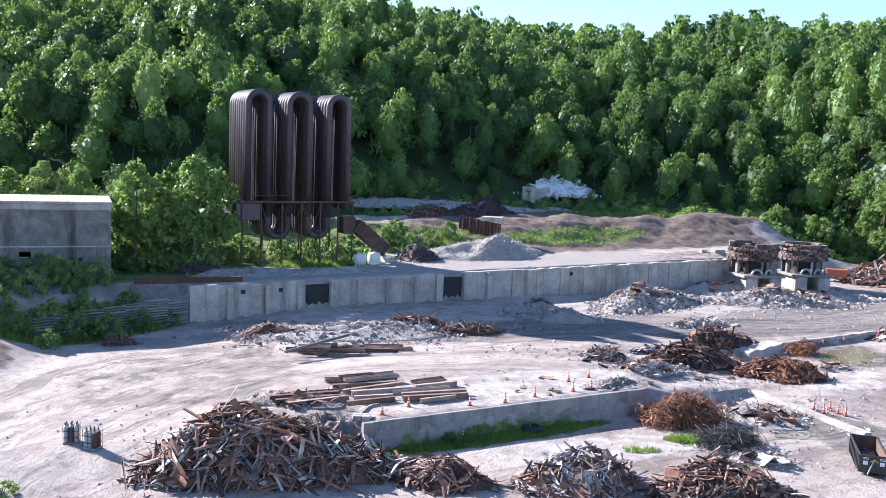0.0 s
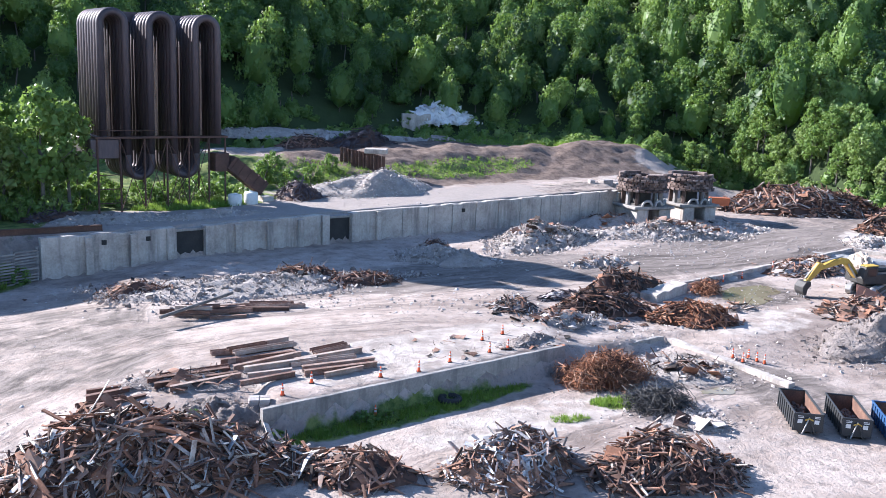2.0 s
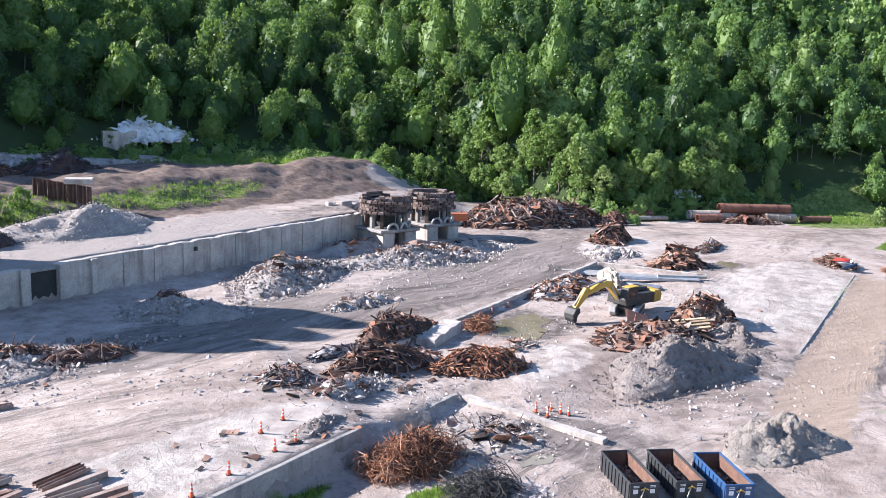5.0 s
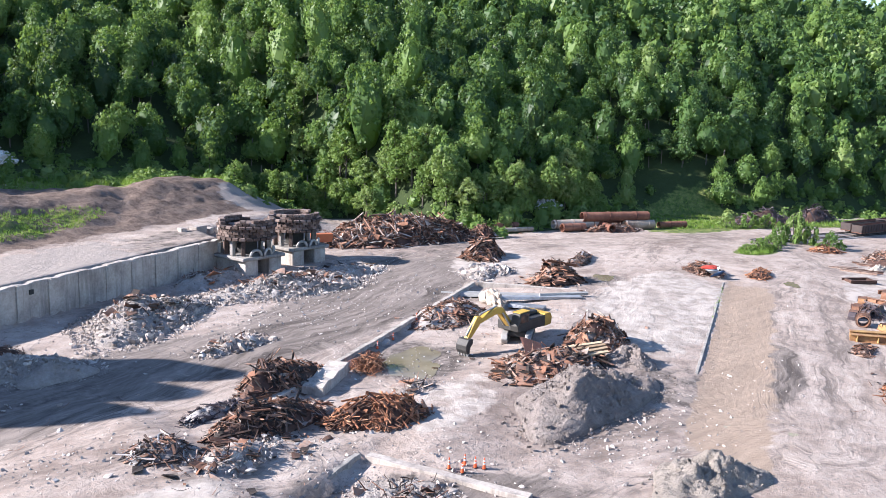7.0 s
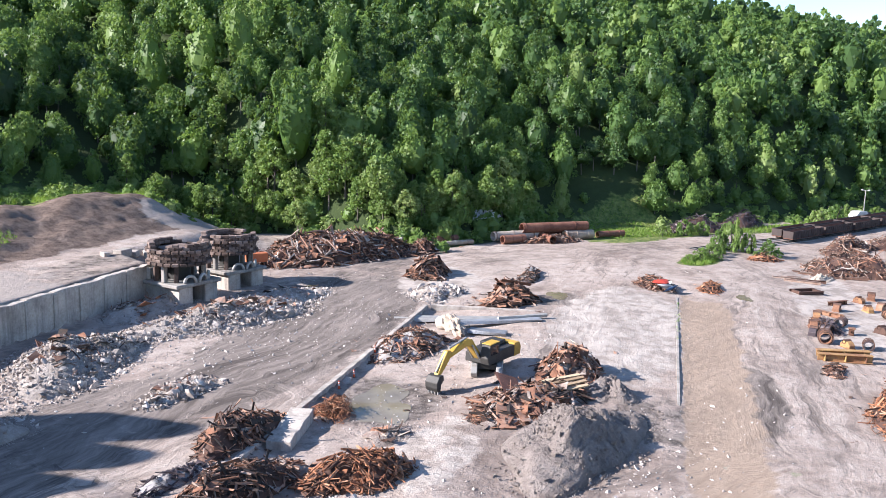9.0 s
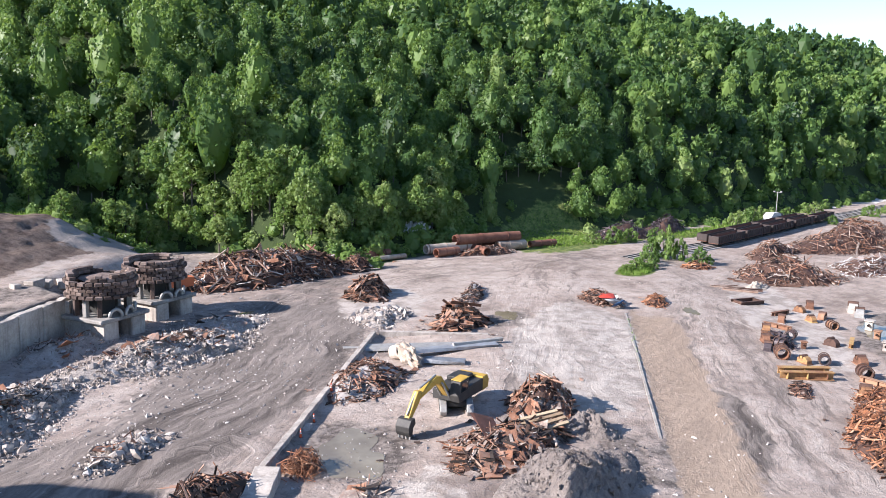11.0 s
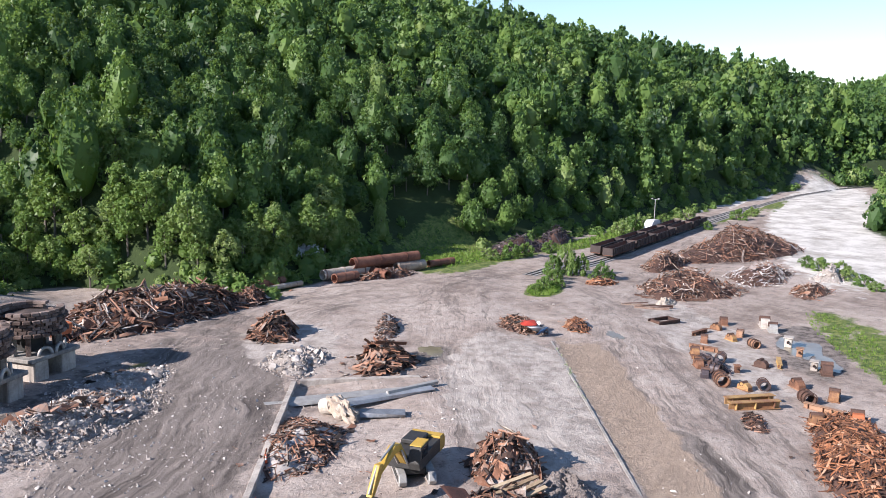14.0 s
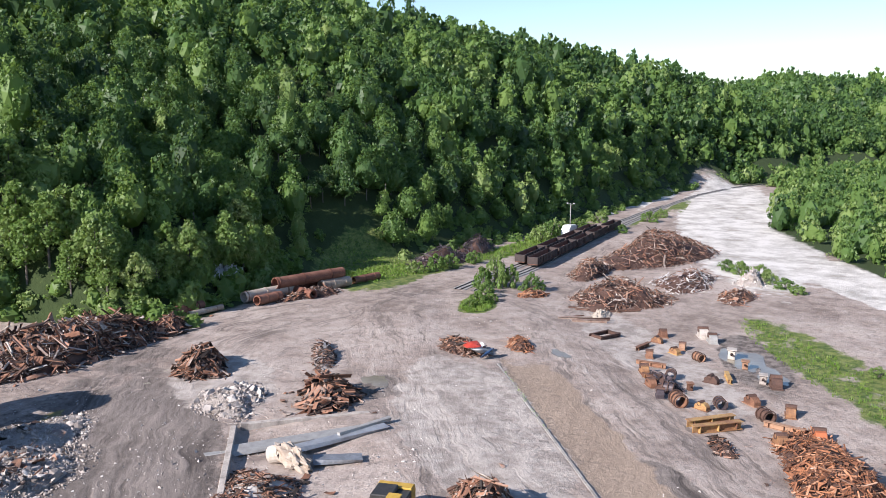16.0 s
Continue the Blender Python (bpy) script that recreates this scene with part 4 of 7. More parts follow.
for x, y, s in ((-66, 196, 1.3), (-55, 198, 1.3), (-76, 200, 1.3), (-92, 198, 1.3), (-86, 204, 1.5)):
    tree(x, y, tr.randrange(5), s, tr.uniform(0, 360))
for x, y, s in ((-43, 121, 1.7), (-47, 119, 1.9), (-51, 121, 1.9), (-45, 126, 1.6), (-40, 127, 1.5), (-55, 124, 1.7), (-37, 131, 1.3), (-50, 128, 1.8), (-57, 118, 1.8), (-53, 116, 1.5), (-43, 131, 1.3), (-48, 113, 1.2),
                (-52, 148, 1.8), (-47, 147, 1.6), (-44, 149, 1.9), (-40, 148, 1.7), (-36, 151, 1.8), (-50, 152, 2.0), (-33, 158, 1.7), (-42, 154, 2.1), (-38, 157, 2.2), (-29, 163, 1.6), (-24, 166, 1.5), (-19, 168, 1.6), (-14, 170, 1.5), (-26, 170, 1.8), (-20, 174, 1.8), (-32, 168, 2.0), (-8, 174, 1.6), (0, 184, 1.8), (5, 188, 1.6), (-5, 186, 2.0), (9, 194, 1.6), (-3, 193, 1.9),
                (-60, 126, 1.7), (-64, 120, 1.5), (-47.5, 124, 2.3), (-53, 131, 2.2), (-57, 133, 2.2), (-49, 133, 1.9), (-62, 131, 2.0), (-41, 156, 2.4), (-46, 155, 2.4), (-50, 157, 2.4), (-36, 160, 2.2), (-33, 163, 2.2), (-54, 160, 2.4), (-45, 162, 2.6)):
    bush(x, y, tr.randrange(3), s * 1.3, tr.uniform(0, 360), 1.1)

# ---------------------------------------------------------------- retaining walls
def wall_top(x):
    return 4.5 + 0.015 * (x + 33)


UDIR = math.degrees(math.atan2(0.5, 1))


def wall_run(name, a, b, z0, z1, thick, material, label, za=None, segs=10, jag=0.12, seed=1):
    """A wall between two points with a chipped crest; z1 may be a pair for its two ends."""
    r = random.Random(seed)
    ax, ay = a
    bx, by = b
    L = math.hypot(bx - ax, by - ay)
    t0, t1 = z1 if isinstance(z1, tuple) else (z1, z1)
    bm = bmesh.new()
    rings = []
    for i in range(segs + 1):
        u = i / segs
        top = t0 + (t1 - t0) * u - (r.uniform(0, jag) if r.random() < 0.6 else 0)
        rings.append([bm.verts.new(p) for p in ((u * L, 0, z0), (u * L, 0, top - 0.04), (u * L, 0.05, top), (u * L, thick - 0.05, top - r.uniform(0, jag) * 0.4), (u * L, thick, top - 0.05), (u * L, thick, z0))])
    for p, q in zip(rings[:-1], rings[1:]):
        for j in range(5):
            bm.faces.new((p[j], q[j], q[j + 1], p[j + 1]))
    bm.faces.new(rings[0])
    bm.faces.new(rings[-1][::-1])
    bmesh.ops.recalc_face_normals(bm, faces=bm.faces[:])
    ob = new(name, bm_mesh(name, bm, material))
    ob.matrix_basis = pose(ax, ay, 0, 0, 0, math.degrees(math.atan2(by - ay, bx - ax)))
    return tagged(ob, label, "wall", kind="structure")


# tall wall: bays between pilasters, two doorways through it
WX0, WX1 = -34.0, 76.0
WL = math.hypot(WX1 - WX0, 0.5 * (WX1 - WX0))
rw = thing("retaining_wall", "tall weathered concrete retaining wall with pilasters and doorways", "wall", kind="structure", at=(WX0, 150 + 0.5 * WX0, 0), rz=UDIR)
K = WL / (WX1 - WX0)
OPEN = [((-17.0 - WX0) * K, (-13.0 - WX0) * K), ((6.6 - WX0) * K, (10.4 - WX0) * K)]


def wall_block(u0, u1, z0, dz=0.0, y0=0.0, y1=1.3, name="wall_panel"):
    bm = bmesh.new()
    n = max(2, int((u1 - u0) / 1.2))
    r = random.Random(int(u0 * 100))
    prev = None
    for i in range(n + 1):
        u = u0 + (u1 - u0) * i / n
        t = wall_top(WX0 + u / K) + dz - (r.uniform(0, 0.22) if r.random() < 0.5 else 0)
        ring = [bm.verts.new(p) for p in ((u, y0, z0), (u, y0, t - 0.06), (u, y0 + 0.08, t), (u, y1, t - 0.03), (u, y1, z0))]
        if prev:
            for j in range(4):
                bm.faces.new((prev[j], ring[j], ring[j + 1], prev[j + 1]))
        else:
            bm.faces.new(ring)
        prev = ring
    bm.faces.new(prev[::-1])
    bmesh.ops.recalc_face_normals(bm, faces=bm.faces[:])
    return part(name, bm_mesh(name, bm, CONCRETE), rw)


cuts = [0.0]
u = 0.0
wr = random.Random(3)
marks = sorted([o for p in OPEN for o in p] + [0, WL])
for a, b in zip(marks[:-1], marks[1:]):
    if (a, b) in [tuple(o) for o in OPEN]:
        # doorway: lintel, and a near-black panel painted as the shade inside
        zt = wall_top(WX0 + a / K)
        bm = bmesh.new()
        bm_box(bm, a, b, 0.1, 1.2, zt - 0.75, zt - 0.35, bevel=0.03)
        part("lintel", bm_mesh("lintel", bm, CONCRETE_DARK), rw)
        bm = bmesh.new()
        bm_box(bm, a, b, 0.42, 0.52, -1.5, zt - 0.75)
        part("doorway_shade_panel", bm_mesh("doorway_shade_panel", bm, SHADE_PAINT), rw)
        for e in (a - 0.75, b + 0.75):
            bm = bmesh.new()
            bm_box(bm, e - 0.7, e + 0.7, -0.45, 0.0, -0.9, zt - 0.05, bevel=0.05)
            part("pilaster", bm_mesh("pilaster", bm, CONCRETE), rw)
        bm = bmesh.new()
        for k in range(5):
            bm_bar(bm, (a + 0.3 + k * 0.8, 0.5, zt - 0.8), (a + 0.9 + k * 0.7, 1.4, zt - 1.6 - 0.2 * (k % 3)), 0.06, 5)
        part("bent_rebar", bm_mesh("bent_rebar", bm, RUST_FRAME), rw)
        continue
    n = max(1, round((b - a) / 5.6))
    for i in range(n):
        p, q = a + (b - a) * i / n, a + (b - a) * (i + 1) / n
        wall_block(p, q - 0.05, -2.4, y0=wr.uniform(0.0, 0.14))
        if i and (p / WL) < 0.45 or wr.random() < 0.25:
            zt = wall_top(WX0 + p / K)
            bm = bmesh.new()
            bm_box(bm, p - 0.55, p + 0.50, -0.62, 0.13, -2.2, zt - wr.uniform(0.1, 0.5), bevel=0.05)
            part("pilaster", bm_mesh("pilaster", bm, CONCRETE), rw)
        elif i:
            zt = wall_top(WX0 + p / K)
            bm = bmesh.new()
            bm_box(bm, p - 0.5, p + 0.45, -0.16, 0.13, -2.2, zt - wr.uniform(0.05, 0.4), bevel=0.04)
            part("pilaster", bm_mesh("pilaster", bm, CONCRETE), rw)
        if wr.random() < 0.35:
            zt = wall_top(WX0 + p / K)
            # no hole cut: a near-black box on the face paints the socket's shade
            bm = bmesh.new()
            bm_box(bm, p + 1.8, p + 2.5, -0.02, 0.3, zt - 1.7, zt - 1.0)
            part("socket_shade", bm_mesh("socket_shade", bm, SHADE_PAINT), rw)

wall_run("slab_wall", (-3.2, 75.9), (28.0, 91.6), -2.0, 1.28, 0.5, CONCRETE_DARK, "stained grey concrete wall along a raised slab", segs=26, jag=0.05)
wall_run("slab_return_wall", (28.0, 91.6), (26.8, 93.9), -2.0, 1.2, 0.5, CONCRETE_DARK, "broken end of the slab wall", segs=3)
wall_run("low_wall", (28.6, 92.3), (43.2, 100.0), -2.0, (-0.25, -0.35), 0.6, CONCRETE_DARK, "low grey concrete wall half buried in dirt", segs=12, jag=0.15, seed=4)
wall_run("long_low_wall", (33.0, 110.6), (104.0, 150.6), -2.0, (0.15, 0.45), 0.75, CONCRETE, "long low concrete foundation wall dusted with dirt", segs=46, jag=0.10, seed=5)
wall_run("cross_wall", (104.3, 150.2), (116.0, 136.6), -1.2, (0.45, 0.15), 0.9, CONCRETE, "low tan concrete foundation wall", segs=10, jag=0.05, seed=6)
wall_run("ditch_wall", (70.0, 83.4), (148.5, 127.3), -3.0, (gz(69.2, 85.0) + 0.06, gz(147.8, 128.6) + 0.06), 0.4, CONCRETE_DARK, "thin concrete edge along a dug-out trench", segs=60, jag=0.14, seed=7)
wall_run("foundation_block", (49.5, 116.4), (56.5, 121.6), -1.5, (0.55, 0.8), 2.6, CONCRETE, "broken concrete foundation block among scrap", segs=5, jag=0.3, seed=8)

# timber crib wall
crib = thing("crib_wall", "grey timber crib wall with leaning posts and weeds", "wall", kind="structure", at=(-34.4, 132.6, 0), rz=math.degrees(math.atan2(-20, -21.5)))
crib_board = bm_mesh("board", (lambda bm: (bm_box(bm, 0, 3.4, -0.1, 0.1, -0.11, 0.11, bevel=0.02), bm)[1])(bmesh.new()), WOOD)
crib_post = bm_mesh("post", (lambda bm: (bm_box(bm, -0.14, 0.14, -0.3, -0.05, -2.5, 3.6, bevel=0.03), bm)[1])(bmesh.new()), WOOD)
cr = random.Random(9)
for i in range(7):
    part("post", crib_post, crib, m=pose(i * 3.4, 0, -0.2 - 0.2 * i, cr.uniform(-4, 2), 0, 0))
    for j in range(13):
        part("board", crib_board, crib, m=pose(i * 3.4 + 0.02, 0.04 * j, -2.0 + j * 0.42 - 0.2 * i, 0, cr.uniform(-0.7, 0.7), cr.uniform(-0.6, 0.6)))

# ---------------------------------------------------------------- piles
TOOLSET = [IBEAM, ANGLE, *STRIPS, *SHEETS, TUBE, shape_box(-.5, .5, -.5, .5, -.5, .5)]
N_STRIP, N_SHEET = len(STRIPS), len(SHEETS)


def heap_form(a, q, ph):
    """Outline and height factors of an uneven heap with several crests."""
    edge = 1 + 0.15 * np.sin(2 * a + ph[0]) + 0.11 * np.sin(3 * a + ph[1]) + 0.07 * np.sin(5 * a + ph[2])
    x, y = q * np.cos(a), q * np.sin(a)
    lumps = 0.24 * np.sin(4.3 * x + ph[3]) * np.sin(3.9 * y + ph[4]) + 0.15 * np.sin(8.7 * x + ph[5]) * np.sin(7.9 * y + ph[0]) + 0.16 * x * np.cos(ph[1])
    z = np.clip(1 - q ** 1.7, 0, 1) * (0.86 + lumps)
    return edge, z


def mound(rx, ry, h, seed, material, rough=0.18, res=26, name="mound"):
    """A lumpy heap with its rim in the ground."""
    r = np.random.default_rng(seed)
    ph = np.random.default_rng(seed + 900).uniform(0, 6.28, 6)
    V, F = [(0, 0, h * float(heap_form(0.0, 0.0, ph)[1]))], []
    rings = max(6, int(res / 2.6))
    for i in range(1, rings + 1):
        q = i / rings
        for j in range(res):
            a = 6.2832 * j / res
            edge, zz = heap_form(a, q, ph)
            x, y = rx * q * edge * math.cos(a), ry * q * edge * math.sin(a)
            k = noise.noise((x * 0.55, y * 0.55, seed)) * 0.6 + noise.noise((x * 1.4, y * 1.4, seed)) * 0.4 + noise.noise((x * 3.1, y * 3.1, seed)) * 0.2
            V.append((x, y, h * zz + k * rough * 2.4 * (1.2 - q) if i < rings else -0.5))
    for j in range(res):
        F.append((0, 1 + j, 1 + (j + 1) % res))
    for i in range(rings - 1):
        for j in range(res):
            p, q, s, t = 1 + i * res + j, 1 + i * res + (j + 1) % res, 1 + (i + 1) * res + j, 1 + (i + 1) * res + (j + 1) % res
            F += [(p, s, q), (q, s, t)]
    return mesh_from(name, V, F, material, flat=False)


def heap_points(n, rx, ry, h, r, out=1.05, ph=None):
    a, q = r.uniform(0, 6.2832, n), np.sqrt(r.uniform(0, 1, n)) * out
    edge, z = heap_form(a, q, np.zeros(6) if ph is None else ph)
    return np.stack([rx * q * edge * np.cos(a), ry * q * edge * np.sin(a), h * z], -1), q


def laid(T, rx, ry, h, r, flat):
    """Rotations of pieces that lie along the slope of a heap, some of them askew."""
    n = len(T)
    q = np.clip(np.hypot(T[:, 0] / rx, T[:, 1] / ry), 0, 1)
    gxx, gyy = -1.45 * h * T[:, 0] / rx ** 2, -1.45 * h * T[:, 1] / ry ** 2
    az = r.uniform(0, 2 * math.pi, n)
    ca, sa = np.cos(az), np.sin(az)
    fade = np.where(q > 0.92, 0.3, 1.0)
    pitch = -np.arctan((gxx * ca + gyy * sa) * fade) + r.normal(0, 0.42 * flat, n)
    roll = np.arctan((-gxx * sa + gyy * ca) * fade) + r.normal(0, 0.7 * flat, n)
    cp, sp, cr_, sr = np.cos(pitch), np.sin(pitch), np.cos(roll), np.sin(roll)
    o, l = np.zeros(n), np.ones(n)
    rz = np.stack([ca, -sa, o, sa, ca, o, o, o, l], -1).reshape(n, 3, 3)
    ry_ = np.stack([cp, o, sp, o, l, o, -sp, o, cp], -1).reshape(n, 3, 3)
    rx_ = np.stack([l, o, o, o, cr_, -sr, o, sr, cr_], -1).reshape(n, 3, 3)
    return rz @ ry_ @ rx_


def scrap_pile(x, y, rx, ry, h, rot, material, n, label, seed, long=3.0, core=None, extra=24, kinds=(0.15, 0.15, 0.45, 0.15, 0.10), group="scrap piles", thick=0.15, flat=0.5, plate=0.34, name="scrap_pile"):
    """A heap of beams, strips, sheets and tubes; its topmost pieces are parts."""
    r = np.random.default_rng(seed)
    n = int(n * 1.3)
    z0 = gz(x, y)
    t = thing(name, label, "scrap pile", group, at=(x, y, z0), rz=rot)
    # default core is a darker rust, painting shade into gaps between pieces
    part("mound", mound(rx * 0.97, ry * 0.97, h * 0.86, seed, core or RUST_FRAME, 0.3), t)
    ph = np.random.default_rng(seed + 900).uniform(0, 6.28, 6)
    T, q = heap_points(n, rx, ry, h, r, 1.05, ph)
    kind = r.choice(5, n, p=np.array(kinds) / sum(kinds))
    which = np.select([kind == 0, kind == 1, kind == 2, kind == 3], [0, 1, 2 + r.integers(0, N_STRIP, n), 2 + N_STRIP + r.integers(0, N_SHEET, n)], 2 + N_STRIP + N_SHEET)
    L = np.clip(long * 0.66 * np.exp(r.normal(-0.25, 0.55, n)), 0.3, long * 2)
    w = thick * r.uniform(0.5, 1.6, n)
    S = np.stack([L, w, w], -1)
    S[kind == 2] = np.stack([L, L * r.uniform(.7, 3.0, n), L * r.uniform(.6, 1.2, n)], -1)[kind == 2]
    S[kind == 3] = np.stack([L * plate, L * plate, L * plate], -1)[kind == 3]
    R = laid(T, rx, ry, h, r, flat)
    T[:, 2] += 0.05 + 0.07 * r.uniform(0, 1, n) * h
    V, F, _ = gather(TOOLSET, which, R, S, T)
    V[:, 2] = np.maximum(V[:, 2], -0.15)
    tagged(part("scrap", mesh_from("scrap", V, F, material), t), kind="stuff")
    names = ["beam", "angle_bar"] + ["strip"] * N_STRIP + ["sheet"] * N_SHEET + ["tube", "block"]
    shared = {}
    for i in range(extra):
        k = int(r.choice([0, 1, 2, 3, 4, 2 + N_STRIP, 3 + N_STRIP, 2 + N_STRIP + N_SHEET]))
        if k not in shared:
            shared[k] = mesh_from(names[k], *TOOLSET[k], material)
        p, _ = heap_points(1, rx * 0.9, ry * 0.9, h, r, 0.95, ph)
        l = long * r.uniform(0.7, 1.7)
        s = (l, l, l) if 2 <= k < 2 + N_STRIP else ((l * .6,) * 3 if k < 2 + N_STRIP + N_SHEET and k > 1 else (l, thick * 1.5, thick * 1.5))
        part(names[k], shared[k], t, m=Matrix.Translation((*p[0][:2], p[0][2] + 0.08 * h)) @ Matrix(laid(p, rx, ry, h, r, flat)[0].tolist()).to_4x4() @ Matrix.Diagonal((*s, 1)))
    return t


def rubble_pile(x, y, rx, ry, h, rot, material, n, label, seed, size=0.5, core=None, big=14, scrap=0, scrap_material=None, group="rubble piles", name="rubble_pile"):
    r = np.random.default_rng(seed)
    t = thing(name, label, "rubble pile", group, at=(x, y, gz(x, y)), rz=rot)
    part("mound", mound(rx, ry, h * 0.9, seed, core or material, 0.7 if material in (SPOIL, SAND, EARTH) else 0.35, 76 if material in (SPOIL, SAND, EARTH) else 44), t)
    ph = np.random.default_rng(seed + 900).uniform(0, 6.28, 6)
    n = int(n * 1.5)
    T, q = heap_points(n, rx, ry, h, r, 1.25, ph)
    s = 0.42 * size * np.exp(r.normal(0, 0.6, n)) * (1 - 0.35 * np.clip(q - 0.8, 0, 1))
    V, F, _ = gather(ROCKS, r.integers(0, 8, n), rotations(n, r), np.stack([s, s * r.uniform(.6, 1, n), s * r.uniform(.5, .9, n)], -1), T + np.array((0, 0, 0.05)))
    tagged(part("rubble", mesh_from("rubble", V, F, material), t), kind="stuff")
    shared = [mesh_from("rock", *ROCKS[k], material) for k in range(3)]
    for i in range(big):
        p, _ = heap_points(1, rx, ry, h, r, 1.0, ph)
        l = size * r.uniform(1.1, 2.6)
        part("rock", shared[i % 3], t, m=Matrix.Translation(p[0]) @ Euler(tuple(r.uniform(-.6, .6, 3) * (1, 1, 5))).to_matrix().to_4x4() @ Matrix.Diagonal((l, l * r.uniform(.5, .9), l * r.uniform(.3, .7), 1)))
    if scrap:
        T, q = heap_points(scrap, rx * 0.8, ry * 0.8, h * 1.05, r, 1.0, ph)
        L = r.uniform(0.8, 3.2, scrap)
        which = r.choice([0, 2, 3, 4, 5, 6, 7, 8], scrap)
        S = np.where((which == 0)[:, None], np.stack([L, L * 0 + .15, L * 0 + .15], -1), np.stack([L, L, L], -1))
        V, F, _ = gather(TOOLSET, which, rotations(scrap, r, 0.6), S, T + np.array((0, 0, 0.2)))
        tagged(part("twisted_steel", mesh_from("twisted_steel", V, F, scrap_material or RUST), t), kind="stuff")
    return t


def wire_tangle(x, y, rx, ry, h, material, n, label, seed, thick=0.035, name="wire_tangle"):
    """Loose coils of rod, each a bent loop."""
    r = np.random.default_rng(seed)
    t = thing(name, label, "wire tangle", at=(x, y, gz(x, y)))
    part("mound", mound(rx * 0.85, ry * 0.85, h * 0.75, seed, material, 0.5), t)
    loops = []
    for k in range(6):
        pts, a0 = [], r.uniform(0, 6.28)
        for i in range(11):
            a = a0 + i * 0.42 * r.uniform(0.8, 1.2)
            pts.append((math.cos(a) * r.uniform(0.4, 0.6), math.sin(a) * r.uniform(0.3, 0.6), 0.07 * i * r.uniform(-1, 1)))
        bm = sweep(pts, thick / 2.2, 4)
        bmesh.ops.triangulate(bm, faces=bm.faces[:])
        bm.verts.index_update()
        loops.append((np.array([tuple(v.co) for v in bm.verts]), np.array([[v.index for v in f.verts] for f in bm.faces])))
        bm.free()
    T, q = heap_points(n, rx, ry, h, r, 1.0)
    s = r.uniform(1.2, 2.8, n)
    V, F, _ = gather(loops, r.integers(0, 6, n), rotations(n, r), np.stack([s, s, s], -1), T)
    V[:, 2] = np.maximum(V[:, 2], -0.1)
    tagged(part("wire", mesh_from("wire", V, F, material), t), kind="stuff")
    return t


scrap_pile(-12.0, 70.4, 10.2, 5.8, 5.0, 3, RUST, 1250, "large heap of rusty beams, strips and splintered boards", 21, 3.6, RUST, 46, flat=0.5, kinds=(.18, .2, .52, .06, .04))
scrap_pile(3.8, 68.2, 4.6, 2.6, 2.2, -8, RUST, 240, "small heap of rusted plates and bent steel", 22, 2.2, extra=16, kinds=(.1, .1, .4, .35, .1))
scrap_pile(16, 68.0, 5.6, 3.8, 3.2, 0, RUST_GREY, 560, "heap of twisted silver-grey and rusty sheet scrap", 23, 2.4, RUST, 26, kinds=(.05, .15, .55, .25, .02), flat=0.8)
scrap_pile(28.5, 67.5, 7.2, 4.2, 2.9, -4, RUST, 680, "heap of rusty brown bars and strip steel", 24, 2.4, extra=26, flat=0.5)
wire_tangle(31.0, 87.8, 4.5, 2.7, 2.1, RUST_BRIGHT, 620, "springy orange-rusted rebar tangle beside a concrete wall", 25)
wire_tangle(33.5, 80.2, 3.0, 2.3, 0.9, STEEL_DARK, 300, "dark grey tangle of cable on the ground", 26, 0.03)
rubble_pile(-5, 123.5, 21, 5.5, 1.3, 14, ROCK, 2250, "long low heap of broken concrete and rusty scraps", 27, 0.5, GRAVEL, 20)
scrap_pile(-19, 120.5, 5.0, 2.2, 1.7, 5, RUST, 260, "tangle of rusty reinforcing bars on rubble", 28, 1.6, extra=6, kinds=(0, .1, .8, .05, .05), name="rebar_pile")
scrap_pile(2, 127, 5.5, 2.4, 2.3, 10, RUST, 320, "tangle of rusty reinforcing bars on rubble", 29, 2.0, extra=8, kinds=(.05, .1, .75, .1, .05), name="rebar_pile")
scrap_pile(9.5, 125.5, 5.5, 2.2, 1.7, 16, RUST, 260, "tangle of rusty bars and plates on rubble", 30, 1.8, extra=8, kinds=(.1, .1, .6, .2, .05), name="rebar_pile")
rubble_pile(24, 143, 6.5, 5.5, 2.3, 0, ROCK, 1500, "grey rubble heap with brushy rusted wire on top", 31, 0.45, GRAVEL, 10)
scrap_pile(23.5, 145, 3.6, 2.2, 2.8, 0, RUST, 260, "brushy tangle of dark rusted wire", 32, 1.5, extra=4, kinds=(0, 0, .95, .05, 0), name="rebar_pile")
rubble_pile(46, 158, 13, 8, 3.2, 30, ROCK, 2250, "broad heap of broken concrete slabs and rubble", 33, 0.65, GRAVEL, 34, 160)
rubble_pile(74, 165.5, 15, 7.5, 2.6, 10, ROCK, 2250, "heap of concrete rubble mixed with rusty steel", 34, 0.65, GRAVEL, 34, 300)
rubble_pile(90, 172, 8, 6, 1.6, 10, ROCK, 900, "low grey rubble heap beside the ruined bases", 35, 0.55, GRAVEL, 12, 30)
rubble_pile(50, 138.5, 5, 3, 1.1, 25, ROCK, 360, "flat broken concrete slabs on the ground", 36, 0.8, GRAVEL, 12, 30)
rubble_pile(66, 178, 9, 5, 2.2, 27, ROCK_WARM, 500, "brown rubble sloping against the retaining wall", 37, 0.5, GRAVEL, 10, 60)
scrap_pile(122, 198, 22, 7.5, 6.5, -16, RUST, 1700, "long high heap of rusty girders and mixed steel", 38, 4.2, extra=60, kinds=(.2, .2, .4, .15, .08), flat=0.6, thick=.25)
